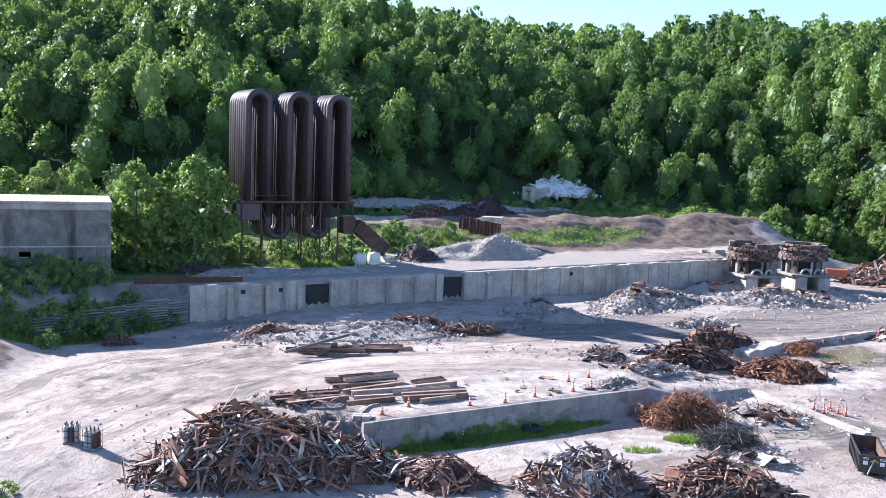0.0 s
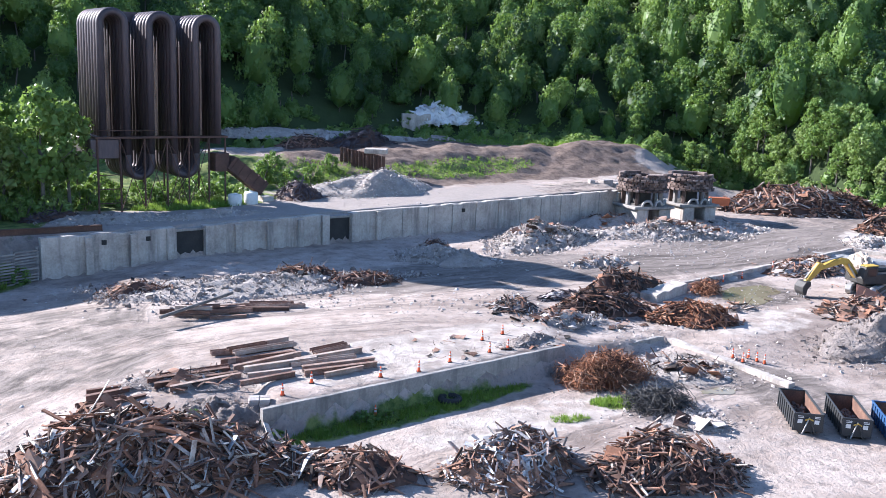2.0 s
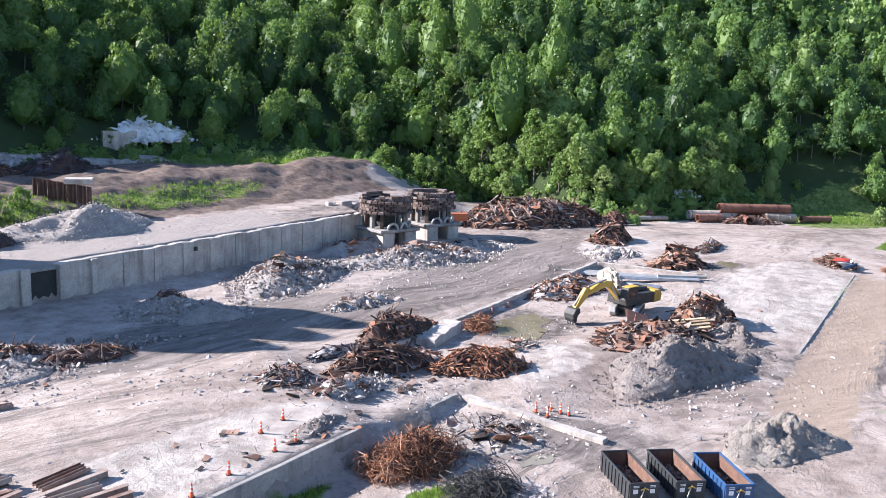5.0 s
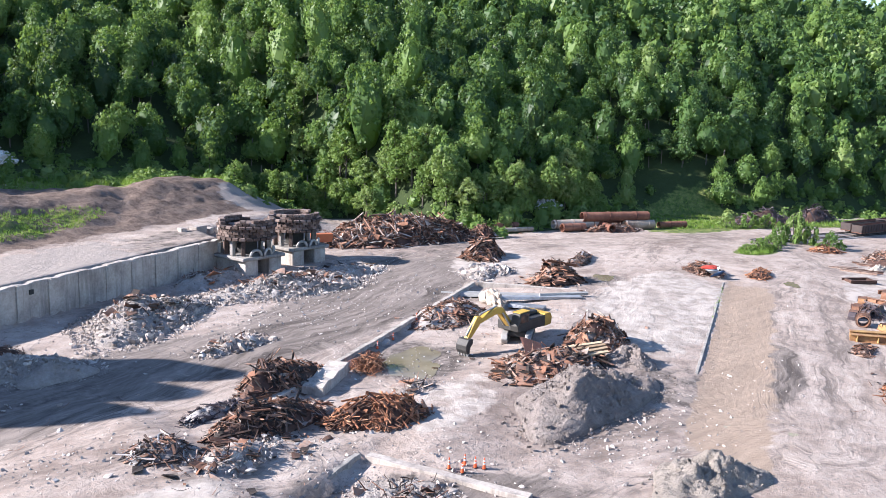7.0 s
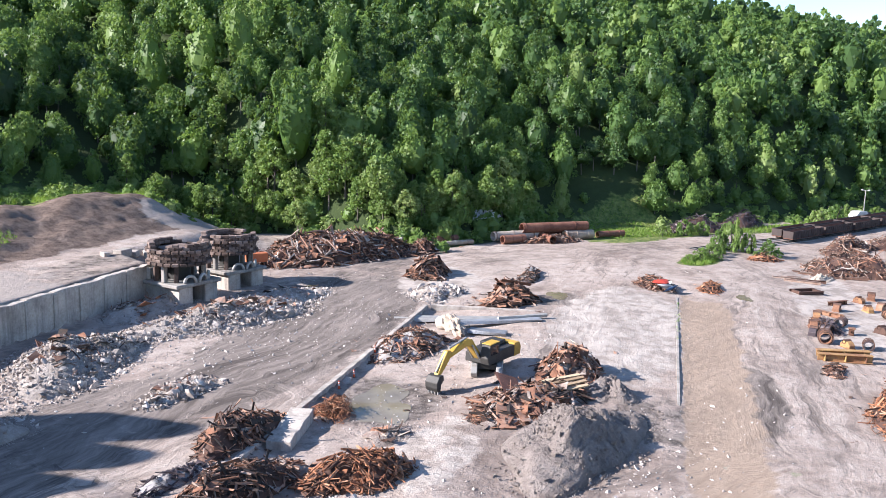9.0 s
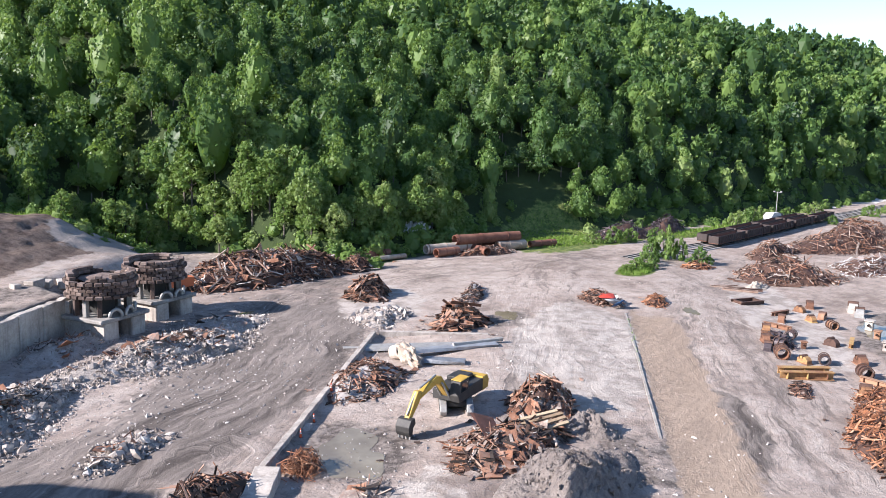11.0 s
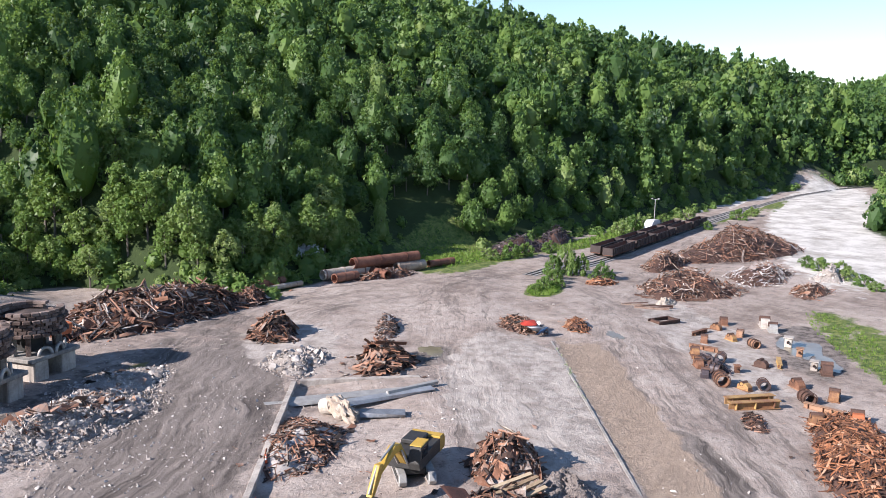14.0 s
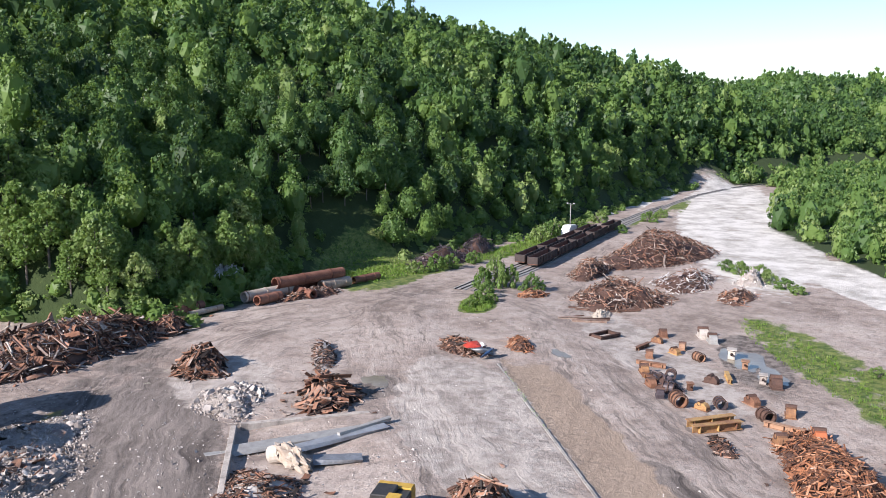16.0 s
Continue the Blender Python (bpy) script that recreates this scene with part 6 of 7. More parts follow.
# ---------------------------------------------------------------- cones and small yard things
def cone_thing(x, y, z=None):
    t = thing("traffic_cone", "orange and white plastic traffic cone on a black base", "traffic cone", "traffic cones", at=(x, y, gz(x, y) + 0.01 if z is None else z))
    box_part("base", RUBBER, t, (-0.22, 0.22, -0.22, 0.22, 0, 0.05), bevel=0.01)
    for name, z0, z1, r0, r1, mt in (("cone", 0.05, 0.45, .17, .125, ORANGE), ("band", 0.45, 0.62, .125, .105, WHITE), ("cone", 0.62, 0.75, .105, .09, ORANGE), ("band", 0.75, 0.88, .09, .075, WHITE), ("tip", 0.88, 1.1, .075, .05, ORANGE)):
        v, f = limb_cone((0, 0, z0), (0, 0, z1), r0, r1, 10)
        part(name, mesh_from(name, v, f, mt, flat=False), t)
    return t


for x, y in ((14.7, 87.4), (7.4, 83.6), (11.2, 84.9), (1.0, 82.4), (-1.6, 79.5), (19.4, 90.2), (21.6, 91.2), (19.6, 94.4), (22.4, 96.6), (6.6, 80.2), (49.0, 92.0), (50.2, 93.0), (50.8, 92.2), (51.4, 91.6), (48.4, 93.2), (66, 128.6), (70.5, 131.0), (79, 136.4)):
    cone_thing(x, y)


def i_beam_mesh(name, L, h, material):
    v, f = IBEAM
    return mesh_from(name, v * np.array((L, h * 0.75, h)), f, material)


BEAMS = [i_beam_mesh("beam", L, h, BEAM_DUSTY) for L, h in ((5.4, .50), (6.6, .58), (4.2, .46), (7.4, .60))]


def beam_stack(x, y, rz, n, spread, layers, label, seed):
    r = random.Random(seed)
    t = thing("beam_stack", label, "steel beams", "stacks of beams", at=(x, y, gz(x, y)), rz=rz)
    for k in range(layers):
        for i in range(n - 2 * k):
            part("beam", BEAMS[r.randrange(4)], t, m=pose(r.uniform(-2.4, 2.4), (i - (n - k) / 2) * spread + r.uniform(-.3, .3), 0.30 + k * 0.52, r.choice((0, 90, 0)), r.uniform(-1.2, 1.2), r.uniform(-9, 9)))
    return t


beam_stack(-9.5, 84.5, 27, 4, 1.2, 1, "loose row of dusty rust-brown steel beams on the slab", 1)
beam_stack(-2.5, 87.0, 24, 5, 1.4, 1, "loose row of dusty rust-brown steel beams on the slab", 2)
beam_stack(-5.0, 91.5, 22, 4, 1.2, 2, "loose stack of dusty rust-brown steel beams on the slab", 3)
beam_stack(2.2, 90.5, 24, 4, 1.3, 1, "loose row of dusty rust-brown steel beams on the slab", 4)
beam_stack(2.4, 85.4, 27, 3, 1.1, 1, "row of rusty beams along the slab wall", 5)
beam_stack(-16.5, 82.0, 27, 4, 1.1, 1, "scattered rusty beams on bare ground", 6)
beam_stack(-10.0, 109.5, 6, 6, 0.8, 3, "low stack of long rusty rails and beams", 7)
beam_stack(-3.5, 112.5, 8, 4, 0.9, 1, "row of rusty beams on bare ground", 8)
beam_stack(190, 121, -60, 4, 1.3, 1, "long rusty beams laid by the road", 9)
bm = bmesh.new()
bm_bar(bm, (-5.5, 0, 1.4), (5.5, 0, 2.1), 0.2, 6)
tagged(new("leaning_pole", bm_mesh("leaning_pole", bm, WOOD)), "grey timber pole lying across steel beams", "pole").matrix_basis = pose(-11, 107.5, gz(-11, 107.5), 0, 0, 48)

# concrete curb stepping down to the containers, and rubble beside it
wall_run("curb", (43.4, 99.6), (50.0, 84.5), -2.0, (-0.55, -0.95), 1.1, CONCRETE, "wide low concrete curb in the dirt", segs=9, jag=0.08, seed=14)
rubble_pile(41.5, 91, 6.0, 4.5, 0.5, -30, ROCK, 420, "flat scatter of rubble and torn steel below a wall", 91, 0.4, GRAVEL, 14, 60)
rubble_pile(35.5, 77.5, 3.5, 3.0, 0.6, -30, ROCK, 320, "low scatter of grey rubble around a cable tangle", 92, 0.35, GRAVEL, 8, 20)
rubble_pile(24.5, 93.6, 3.0, 1.4, 0.9, 27, ROCK_WARM, 160, "small brown dirt and rubble heap on the slab", 93, 0.3, SPOIL, 4)
rubble_pile(30, 103, 5.5, 2.6, 1.1, 24, ROCK, 300, "broken pale slabs and bent steel at the slab's corner", 94, 0.5, ROCK_WARM, 16, 70)
rubble_pile(60, 112.5, 3.5, 2.4, 0.5, 20, ROCK_WARM, 140, "low scatter of brown rubble", 95, 0.3, SPOIL, 4, 16)
rubble_pile(27, 138, 4.2, 3.2, 2.0, 0, GRAVEL, 420, "pointed heap of grey crushed stone", 96, 0.3, GRAVEL, 4, name="gravel_heap")
rubble_pile(-10, 84, 5, 3, 0.6, 10, ROCK_WARM, 240, "grey dirt and rubble between beams", 97, 0.3, SPOIL, 6, 30)
rubble_pile(-7, 78, 5, 2.2, 1.3, 0, SPOIL, 260, "grey earth heap behind the scrap", 98, 0.3, SPOIL, 4)
scrap_pile(26.5, 107.2, 3.5, 2.2, 1.5, 30, RUST_GREY, 160, "heap of bent pale steel at the slab's corner", 99, 2.0, ROCK_WARM, 12)
scrap_pile(36, 116.5, 4.5, 1.6, 0.9, 24, RUST_DARK, 130, "low dark heap of scrap in the shade", 100, 1.6, ROCK_WARM, 6)
wire_tangle(59.5, 121.8, 1.6, 1.3, 1.3, RUST_BRIGHT, 120, "small orange-rusted wire clump by the wall", 101)

# brick stub at the slab's end
t = thing("brick_stub", "broken red brick pier at the slab's end", "brick pier", at=(-3.6, 78.3, gz(-3.6, 78.3)))
sb = bm_mesh("brick", (lambda b: (bm_box(b, -0.42, 0.42, -0.3, 0.3, -0.12, 0.12, bevel=0.03), b)[1])(bmesh.new()), ROCK_WARM)
for c in range(6):
    for i in range(4):
        part("brick", sb, t, m=pose((i % 2) * 0.88 - 0.44 + 0.1 * (c % 2), (i // 2) * 0.62 - 0.3, 0.12 + c * 0.25, 0, 0, (c * 3) % 5))


def storage_tank(x, y, r, h):
    t = thing("plastic_tank", "squat white plastic storage tank on the terrace", "storage tank", "white tanks", at=(x, y, gz(x, y)))
    bm = bmesh.new()
    prof = [(0, r * 0.97), (0.1, r), (h - 0.35, r), (h - 0.1, r * 0.92), (h, r * 0.35)]
    k = 28
    rings = [[bm.verts.new((q * math.cos(6.2832 * i / k), q * math.sin(6.2832 * i / k), z)) for i in range(k)] for z, q in prof]
    for a, b in zip(rings[:-1], rings[1:]):
        for i in range(k):
            bm.faces.new((a[i], a[(i + 1) % k], b[(i + 1) % k], b[i]))
    bm.faces.new(rings[-1])
    part("body", bm_mesh("body", bm, WHITE, True), t)
    v, f = limb_cone((0, 0, h), (0, 0, h + 0.15), 0.35, 0.3, 12)
    part("lid", mesh_from("lid", v, f, WHITE), t)
    return t


storage_tank(-9.3, 164.0, 1.25, 2.0)
storage_tank(-6.6, 165.4, 1.25, 2.2)

# pallets of drums at the yard's near edge
for x, y, rz in ((-29.4, 72.7, 12), (-27.1, 71.5, -20)):
    t = thing("drum_stack", "bundle of upright grey cylinders strapped on a pallet", "drums", "drum bundles", at=(x, y, gz(x, y)), rz=rz)
    box_part("pallet", WOOD, t, (-0.68, 0.68, -0.55, 0.55, 0, 0.16), bevel=0.02)
    for i in range(6):
        cx, cy = -0.44 + (i % 3) * 0.44, -0.26 + (i // 3) * 0.52
        v, f = limb_cone((cx, cy, 0.16), (cx, cy, 1.55), 0.2, 0.2, 12)
        dr = part("drum", mesh_from("drum", v, f, (STEEL_BLUE, STEEL_PALE, RUST_FRAME)[(i * 2 + int(rz)) % 3], flat=False), t)
        v, f = limb_cone((cx, cy, 1.55), (cx, cy, 1.75), 0.2, 0.07, 12)
        part("shoulder", mesh_from("shoulder", v, f, STEEL_PALE, flat=False), dr)
        v, f = limb_cone((cx, cy, 1.75), (cx, cy, 1.92), 0.06, 0.06, 8)
        part("valve", mesh_from("valve", v, f, STEEL_DARK), dr)
    for z in (0.55, 1.15):
        for y0 in (-0.49, 0.46):
            box_part("strap", STEEL_DARK, t, (-0.68, 0.68, y0, y0 + 0.03, z, z + 0.08), bevel=0)
    for sx in (-0.68, 0.65):
        for y0 in (-0.49, 0.46):
            box_part("post", STEEL_DARK, t, (sx, sx + 0.03, y0, y0 + 0.03, 0.16, 1.8), bevel=0)

# tyre in the weeds
t = thing("old_tyre", "black tyre lying in the weeds", "tyre", at=(14.0, 83.2, gz(14.0, 83.2) + 0.3))
bm = sweep([(math.cos(a) * 0.85, math.sin(a) * 0.85, 0) for a in [6.2832 * i / 20 for i in range(21)]], 0.32, 8)
part("tread", bm_mesh("tread", bm, RUBBER, True), t)

# ---------------------------------------------------------------- terrace
t = thing("sheet_pile_wall", "rusty corrugated sheet pile wall in the dirt bank", "sheet piling", at=(11.5, 199.5, 6.6), rz=-12)
for i in range(12):
    prism("pile", [(0, 0), (0.35, 0), (0.35, 6.0 - 0.12 * i), (0, 6.0 - 0.12 * i)], 0.14, RUST_FRAME, t, m=pose(i * 0.85, (i % 2) * 0.35 - i * 0.25, 0, 0, 0, 0))
    prism("web", [(0, 0), (0.5, 0), (0.5, 5.9 - 0.12 * i), (0, 5.9 - 0.12 * i)], 0.05, RUST_FRAME, t, m=pose(i * 0.85 + 0.35, 0.17 - i * 0.25, 0, 0, 0, 20 if i % 2 else -30))
box_part("cap", CONCRETE, t, (5.5, 10.4, -2.4, 1.2, 5.0, 6.0), bevel=0.1)

rubble_pile(47, 268, 10, 5, 6.0, 5, WHITE_ROCK, 260, "outcrop of white slag rock below the woods", 71, 1.6, WHITE_ROCK, 30, name="white_outcrop")
wall_run("slag_wall", (34, 263), (42.5, 264), gz(38, 263) - 2, gz(38, 263) + 5.5, 1.6, CONCRETE, "pale weathered concrete wall beside white rock", segs=9, jag=1.6, seed=15)
rubble_pile(177, 203, 5.5, 3, 2.6, 0, WHITE_ROCK, 160, "pale rock face among the trees", 72, 1.0, WHITE_ROCK, 14, name="white_outcrop")
for k, (x, y, s) in enumerate(((73, 199, 1.6), (76, 200.5, 1.2), (79, 201, 1.4), (69, 197.6, 1.0), (83, 202, 1.1))):
    t = thing("concrete_block", "loose grey concrete block on the terrace edge", "concrete block", "concrete blocks", at=(x, y, gz(x, y)), rz=27 + 20 * k)
    box_part("block", CONCRETE, t, (-s, s, -0.6 * s, 0.6 * s, -0.3, 0.75 * s), bevel=0.12)
# red beam along the terrace edge
t = thing("long_girder", "long dull red steel girder along the terrace edge", "girder", at=(-34, 136.5, 4.55), rz=UDIR - 4)
part("girder", i_beam_mesh("girder", 17, 0.9, RUST_FRAME), t, m=pose(-1, 0, 0.4))
rubble_pile(-27, 148, 9, 4, 1.3, 26, ROCK, 420, "low grey rubble bank below the coolers", 73, 0.4, GRAVEL, 8)
rubble_pile(-12, 152, 12, 2.4, 0.9, 26, ROCK, 380, "low grey rubble along the terrace", 74, 0.35, GRAVEL, 6)
rubble_pile(-5, 238, 40, 5, 2.2, 8, ROCK, 900, "long grey rubble bank below the woods", 75, 0.7, GRAVEL, 10)
scrap_pile(2, 172.5, 5, 3.5, 3.2, 20, RUST_DARK, 240, "brushy heap of broken timber and rusty steel below the chute", 76, 2.4, extra=10)
# orange hopper by the ruin
t = thing("orange_hopper", "orange-primed steel hopper among scrap", "hopper", at=(102.0, 199, gz(102, 199)), rz=-20)
prism("body", [(-2.2, 1.2), (2.2, 1.2), (2.4, 3.0), (-2.4, 3.0)], 1.0, ORANGE_STEEL, t)
for sx in (-1.8, 1.8):
    box_part("leg", STEEL_DARK, t, (sx - .12, sx + .12, -0.8, 0.8, 0, 1.25), bevel=0.02)


# ---------------------------------------------------------------- large pipes at the hill foot
def pipe_thing(x, y, z, L, r, rz, material, label, tilt=0.0):
    t = thing("steel_pipe", label, "pipe", "large pipes", at=(x, y, gz(x, y) + z), rz=rz)
    v, f = shape_tube(22)
    part("shell", mesh_from("shell", v * np.array((L, 2 * r, 2 * r)), f, material, flat=True), t, m=pose(0, 0, 0, 0, tilt, 0))
    for u in (-0.46, -0.1, 0.3):
        v, f = shape_tube(22, 0.54)
        part("flange", mesh_from("flange", v * np.array((0.3, 2 * r, 2 * r)), f, material, flat=True), t, m=pose(u * L, 0, 0, 0, tilt, 0))
    return t


PIPE_RUST = surface("red_rusted_shell", [(0.3, (0.07, 0.03, 0.022)), (0.5, (0.17, 0.07, 0.045)), (0.7, (0.27, 0.13, 0.085)), (0.9, (0.40, 0.30, 0.24))], 0.4, 5, 0.8, 0.1, spread=0.3)
PIPE_PALE = surface("faded_cream_shell", [(0.3, (0.17, 0.10, 0.07)), (0.5, (0.34, 0.27, 0.21)), (0.75, (0.50, 0.46, 0.41))], 0.35, 4, 0.75, spread=0.3)
pipe_thing(189, 187.5, 1.6, 17, 1.55, -24, PIPE_RUST, "long red-rusted steel shell on the ground")
pipe_thing(186, 184.5, 3.4, 20, 1.3, -22, PIPE_RUST, "long red-rusted steel shell stacked on others")
pipe_thing(176, 189, 1.5, 15, 1.2, -18, PIPE_PALE, "long faded cream steel pipe with rust stains")
pipe_thing(192, 181.0, 1.3, 9, 1.25, -20, PIPE_PALE, "short cream steel pipe with rust stains")
pipe_thing(181, 183.5, 1.1, 8, 1.0, 65, PIPE_RUST, "short rusty steel pipe")
pipe_thing(172, 187, 1.1, 7, 1.05, -15, PIPE_RUST, "short rusty steel drum")
pipe_thing(203, 178.0, 0.9, 9, 0.9, -18, PIPE_RUST, "rusty steel pipe at the pile's end")
pipe_thing(156, 196.5, 1.2, 8, 1.1, -12, PIPE_RUST, "rusted drum at the hill's foot")
pipe_thing(158, 193.5, 0.7, 9, 0.6, -14, PIPE_PALE, "cream pipe at the hill's foot")
scrap_pile(182, 182, 10, 2.4, 2.0, -20, RUST, 260, "tangle of cut pipe ends before the shells", 77, 2.2, extra=12, kinds=(.1, .1, .4, .2, .4))
scrap_pile(208, 137, 4.5, 2.4, 1.4, -20, RUST_BRIGHT, 140, "small rusty heap by the bushes", 78, 2.2, extra=8)

# crumpled vessel and plates inside the foundation
t = thing("crumpled_vessel", "crumpled white and rust steel vessel torn open", "vessel", at=(97, 138, gz(97, 138)), rz=70)
bm = bmesh.new()
bmesh.ops.create_uvsphere(bm, u_segments=32, v_segments=20, radius=1.0)
for v in bm.verts:
    q = noise.noise(v.co * 2.1) * 0.42 - 0.30 * abs(noise.noise(v.co * 4.3 + Vector((3, 1, 7))))
    v.co = Vector((v.co.x * 3.0, v.co.y * 1.35, v.co.z * 1.35)) * (1 + q)
part("shell", bm_mesh("shell", bm, PIPE_PALE, False), t, m=pose(0, 0, 1.2, 0, -14, 0))
v, f = shape_tube(18)
part("torn_neck", mesh_from("torn_neck", v * np.array((1.7, 2.2, 2.3)), f, PIPE_PALE), t, m=pose(2.6, 0.4, 1.1, 0, 20, 15))
for x, y, L, w, rz, mt, lab in ((103, 142, 22, 2.4, -42, STEEL_PALE, "long pale bent steel plate girder"), (106, 136, 14, 1.6, -32, STEEL_BLUE, "long grey steel plate girder"), (110, 134.5, 9, 0.6, -24, STEEL_PALE, "narrow pale steel beam"), (100, 133.5, 6, 2.0, -60, STEEL_BLUE, "bent grey steel plate")):
    t = thing("plate_girder", lab, "girder", "plate girders", at=(x, y, gz(x, y)), rz=rz)
    v, f = shape_strip(0.05, 0.5, .5, .5, 8)
    part("plate", mesh_from("plate", v * np.array((L, w, 0.5)) + np.array((0, 0, 0.5)), f, mt), t)
# torn plates and boards on the heap by the excavator
for k, (x, y, z, L, w, rz, tx, mt) in enumerate(((77, 110.0, 2.0, 7, 2.6, 52, 18, PIPE_RUST), (78, 105.6, 1.1, 3.6, 2.6, 20, 24, STEEL_BLUE), (84.5, 107.8, 1.9, 5.5, 0.5, -30, 8, PALE_BOARD), (84.0, 107.0, 1.7, 5.5, 0.5, -26, 8, PALE_BOARD), (83.6, 106.2, 1.5, 5.0, 0.5, -28, 8, PALE_BOARD), (85.0, 108.6, 2.0, 5.0, 0.5, -33, 8, PALE_BOARD), (94, 112.6, 3.9, 3.4, 2.2, 70, 36, PIPE_PALE), (91, 111, 3.2, 3, 2.0, 10, 44, PIPE_RUST), (71.5, 109.5, 0.7, 4, 1.6, 30, 8, RUST_BRIGHT))):
    t = thing("torn_plate" if mt is not PALE_BOARD else "timber_board", "torn steel plate lying on a scrap heap" if mt is not PALE_BOARD else "splintered yellow timber on a scrap heap", "plate" if mt is not PALE_BOARD else "timber", "torn plates", at=(x, y, gz(x, y) + z), rz=rz)
    v, f = shape_strip(0.18, 0.35, .5, .5, 6)
    part("plate", mesh_from("plate", v * np.array((L, w, 0.1 if mt is not PALE_BOARD else 0.2)), f, mt), t, m=pose(0, 0, 0, tx, -8, 0))
# boards on the large near heap
pr = random.Random(31)
for k in range(26):
    x, y = -12.0 + pr.uniform(-7.5, 8), 70.8 + pr.uniform(-4.8, 1.5)
    q = math.hypot((x + 12) / 9.6, (y - 70.8) / 5.8)
    z = gz(-12, 70.8) + max(0.3, 4.4 * (1 - q ** 1.6)) + 0.3
    mt = pr.choice((PALE_BOARD, RUST_FRAME, STEEL_BLUE, RUST_FRAME, RUST_BRIGHT))
    t = thing("loose_board" if mt is PALE_BOARD else "loose_strip", "pale splintered board sticking from a scrap heap" if mt is PALE_BOARD else "bent steel strip sticking from a scrap heap", "board" if mt is PALE_BOARD else "steel strip", "pieces on the near heap", at=(x, y, z), rz=pr.uniform(0, 360))
    v, f = shape_strip(pr.uniform(-.1, .2), pr.uniform(0, .8), .5, .5, 5)
    L = pr.uniform(2.5, 5.5)
    part("board" if mt is PALE_BOARD else "strip", mesh_from("strip", v * np.array((L, pr.uniform(.15, .45), .08)), f, mt), t, m=pose(0, 0, 0, pr.uniform(-30, 30), pr.uniform(-38, 38), 0))

# red and blue debris at the trench head
t = thing("crushed_machine", "crushed red and blue machine body at the trench", "wreck", at=(152.5, 133.5, gz(152.5, 133.5) + 0.5), rz=30)
for k, (dx, dy, dz, s, mt) in enumerate(((0, 0, 0.9, (3.2, 1.8, .8), RED), (-2.2, -1.0, .6, (2.4, 1.6, .9), STEEL_BLUE), (1.6, 1.4, .7, (2.0, 1.6, 1.0), STEEL_DARK), (-3.6, -2.0, .5, (2.2, 1.2, .7), BIN_BLUE), (0.4, -1.6, .5, (1.6, 1.2, .7), WHITE))):
    v, f = ROCKS[k]
    part("crushed_panel", mesh_from("crushed_panel", v * np.array(s) * 1.6, f, mt), t, m=pose(dx, dy, dz, 10 * k, 7 * k, 40 * k))


# ---------------------------------------------------------------- yard of cut machine parts
def machine_part(x, y, rz, s, kind, mt, label):
    t = thing("machine_part", label, "machine part", "cut machine parts", at=(x, y, gz(x, y)), rz=rz)
    if kind == 0:
        prism("housing", [(-1.6, 0), (1.6, 0), (1.5, 1.1), (0.6, 1.7), (-0.9, 1.6), (-1.6, 0.9)], 0.8, mt, t)
        v, f = shape_tube(14)
        part("bore", mesh_from("bore", v * np.array((1.9, 1.1, 1.1)), f, RUST_FRAME), t, m=pose(0.3, 0, 1.5, 0, 0, 90))
        box_part("foot", mt, t, (-1.9, 1.9, -1.0, 1.0, 0, 0.18), bevel=0.03)
    elif kind == 1:
        part("girder", mesh_from("girder", IBEAM[0] * np.array((8, 1.1, 1.2)) + np.array((0, 0, 0.6)), IBEAM[1], mt), t)
        for u in (-3, 0, 3):
            box_part("stiffener", mt, t, (u - .06, u + .06, -0.5, 0.5, 0.1, 1.08), bevel=0)
    elif kind == 2:
        v, f = shape_tube(18)
        part("drum", mesh_from("drum", v * np.array((3.0, 2.2, 2.2)) + np.array((0, 0, 1.1)), f, mt), t)
        for u in (-1.3, 0, 1.3):
            v, f = shape_tube(18, 0.6)
            part("collar", mesh_from("collar", v * np.array((.2, 2.3, 2.3)) + np.array((u, 0, 1.15)), f, RUST_FRAME), t)
    elif kind == 3:
        for sx in (-2.5, 2.5):
            part("rail", mesh_from("rail", IBEAM[0] * np.array((6.0, .5, .7)), IBEAM[1], mt), t, m=pose(0, sx * 0.6, 0.35, 0, 0, 0))
            part("cross_rail", mesh_from("cross_rail", IBEAM[0] * np.array((3.0, .45, .6)), IBEAM[1], mt), t, m=pose(sx, 0, 0.4, 0, 0, 90))
    else:
        box_part("block", mt, t, (-0.8, 0.8, -0.7, 0.7, 0, 1.9), bevel=0.12)
        box_part("flange", mt, t, (-1.1, 1.1, -0.95, 0.95, 1.9, 2.1), bevel=0.04)
        v, f = shape_tube(14)
        part("shaft", mesh_from("shaft", v * np.array((2.8, .5, .5)) + np.array((0, 0, 1.2)), f, RUST_FRAME), t)
    t.scale = (0.66 * s,) * 3
    return t


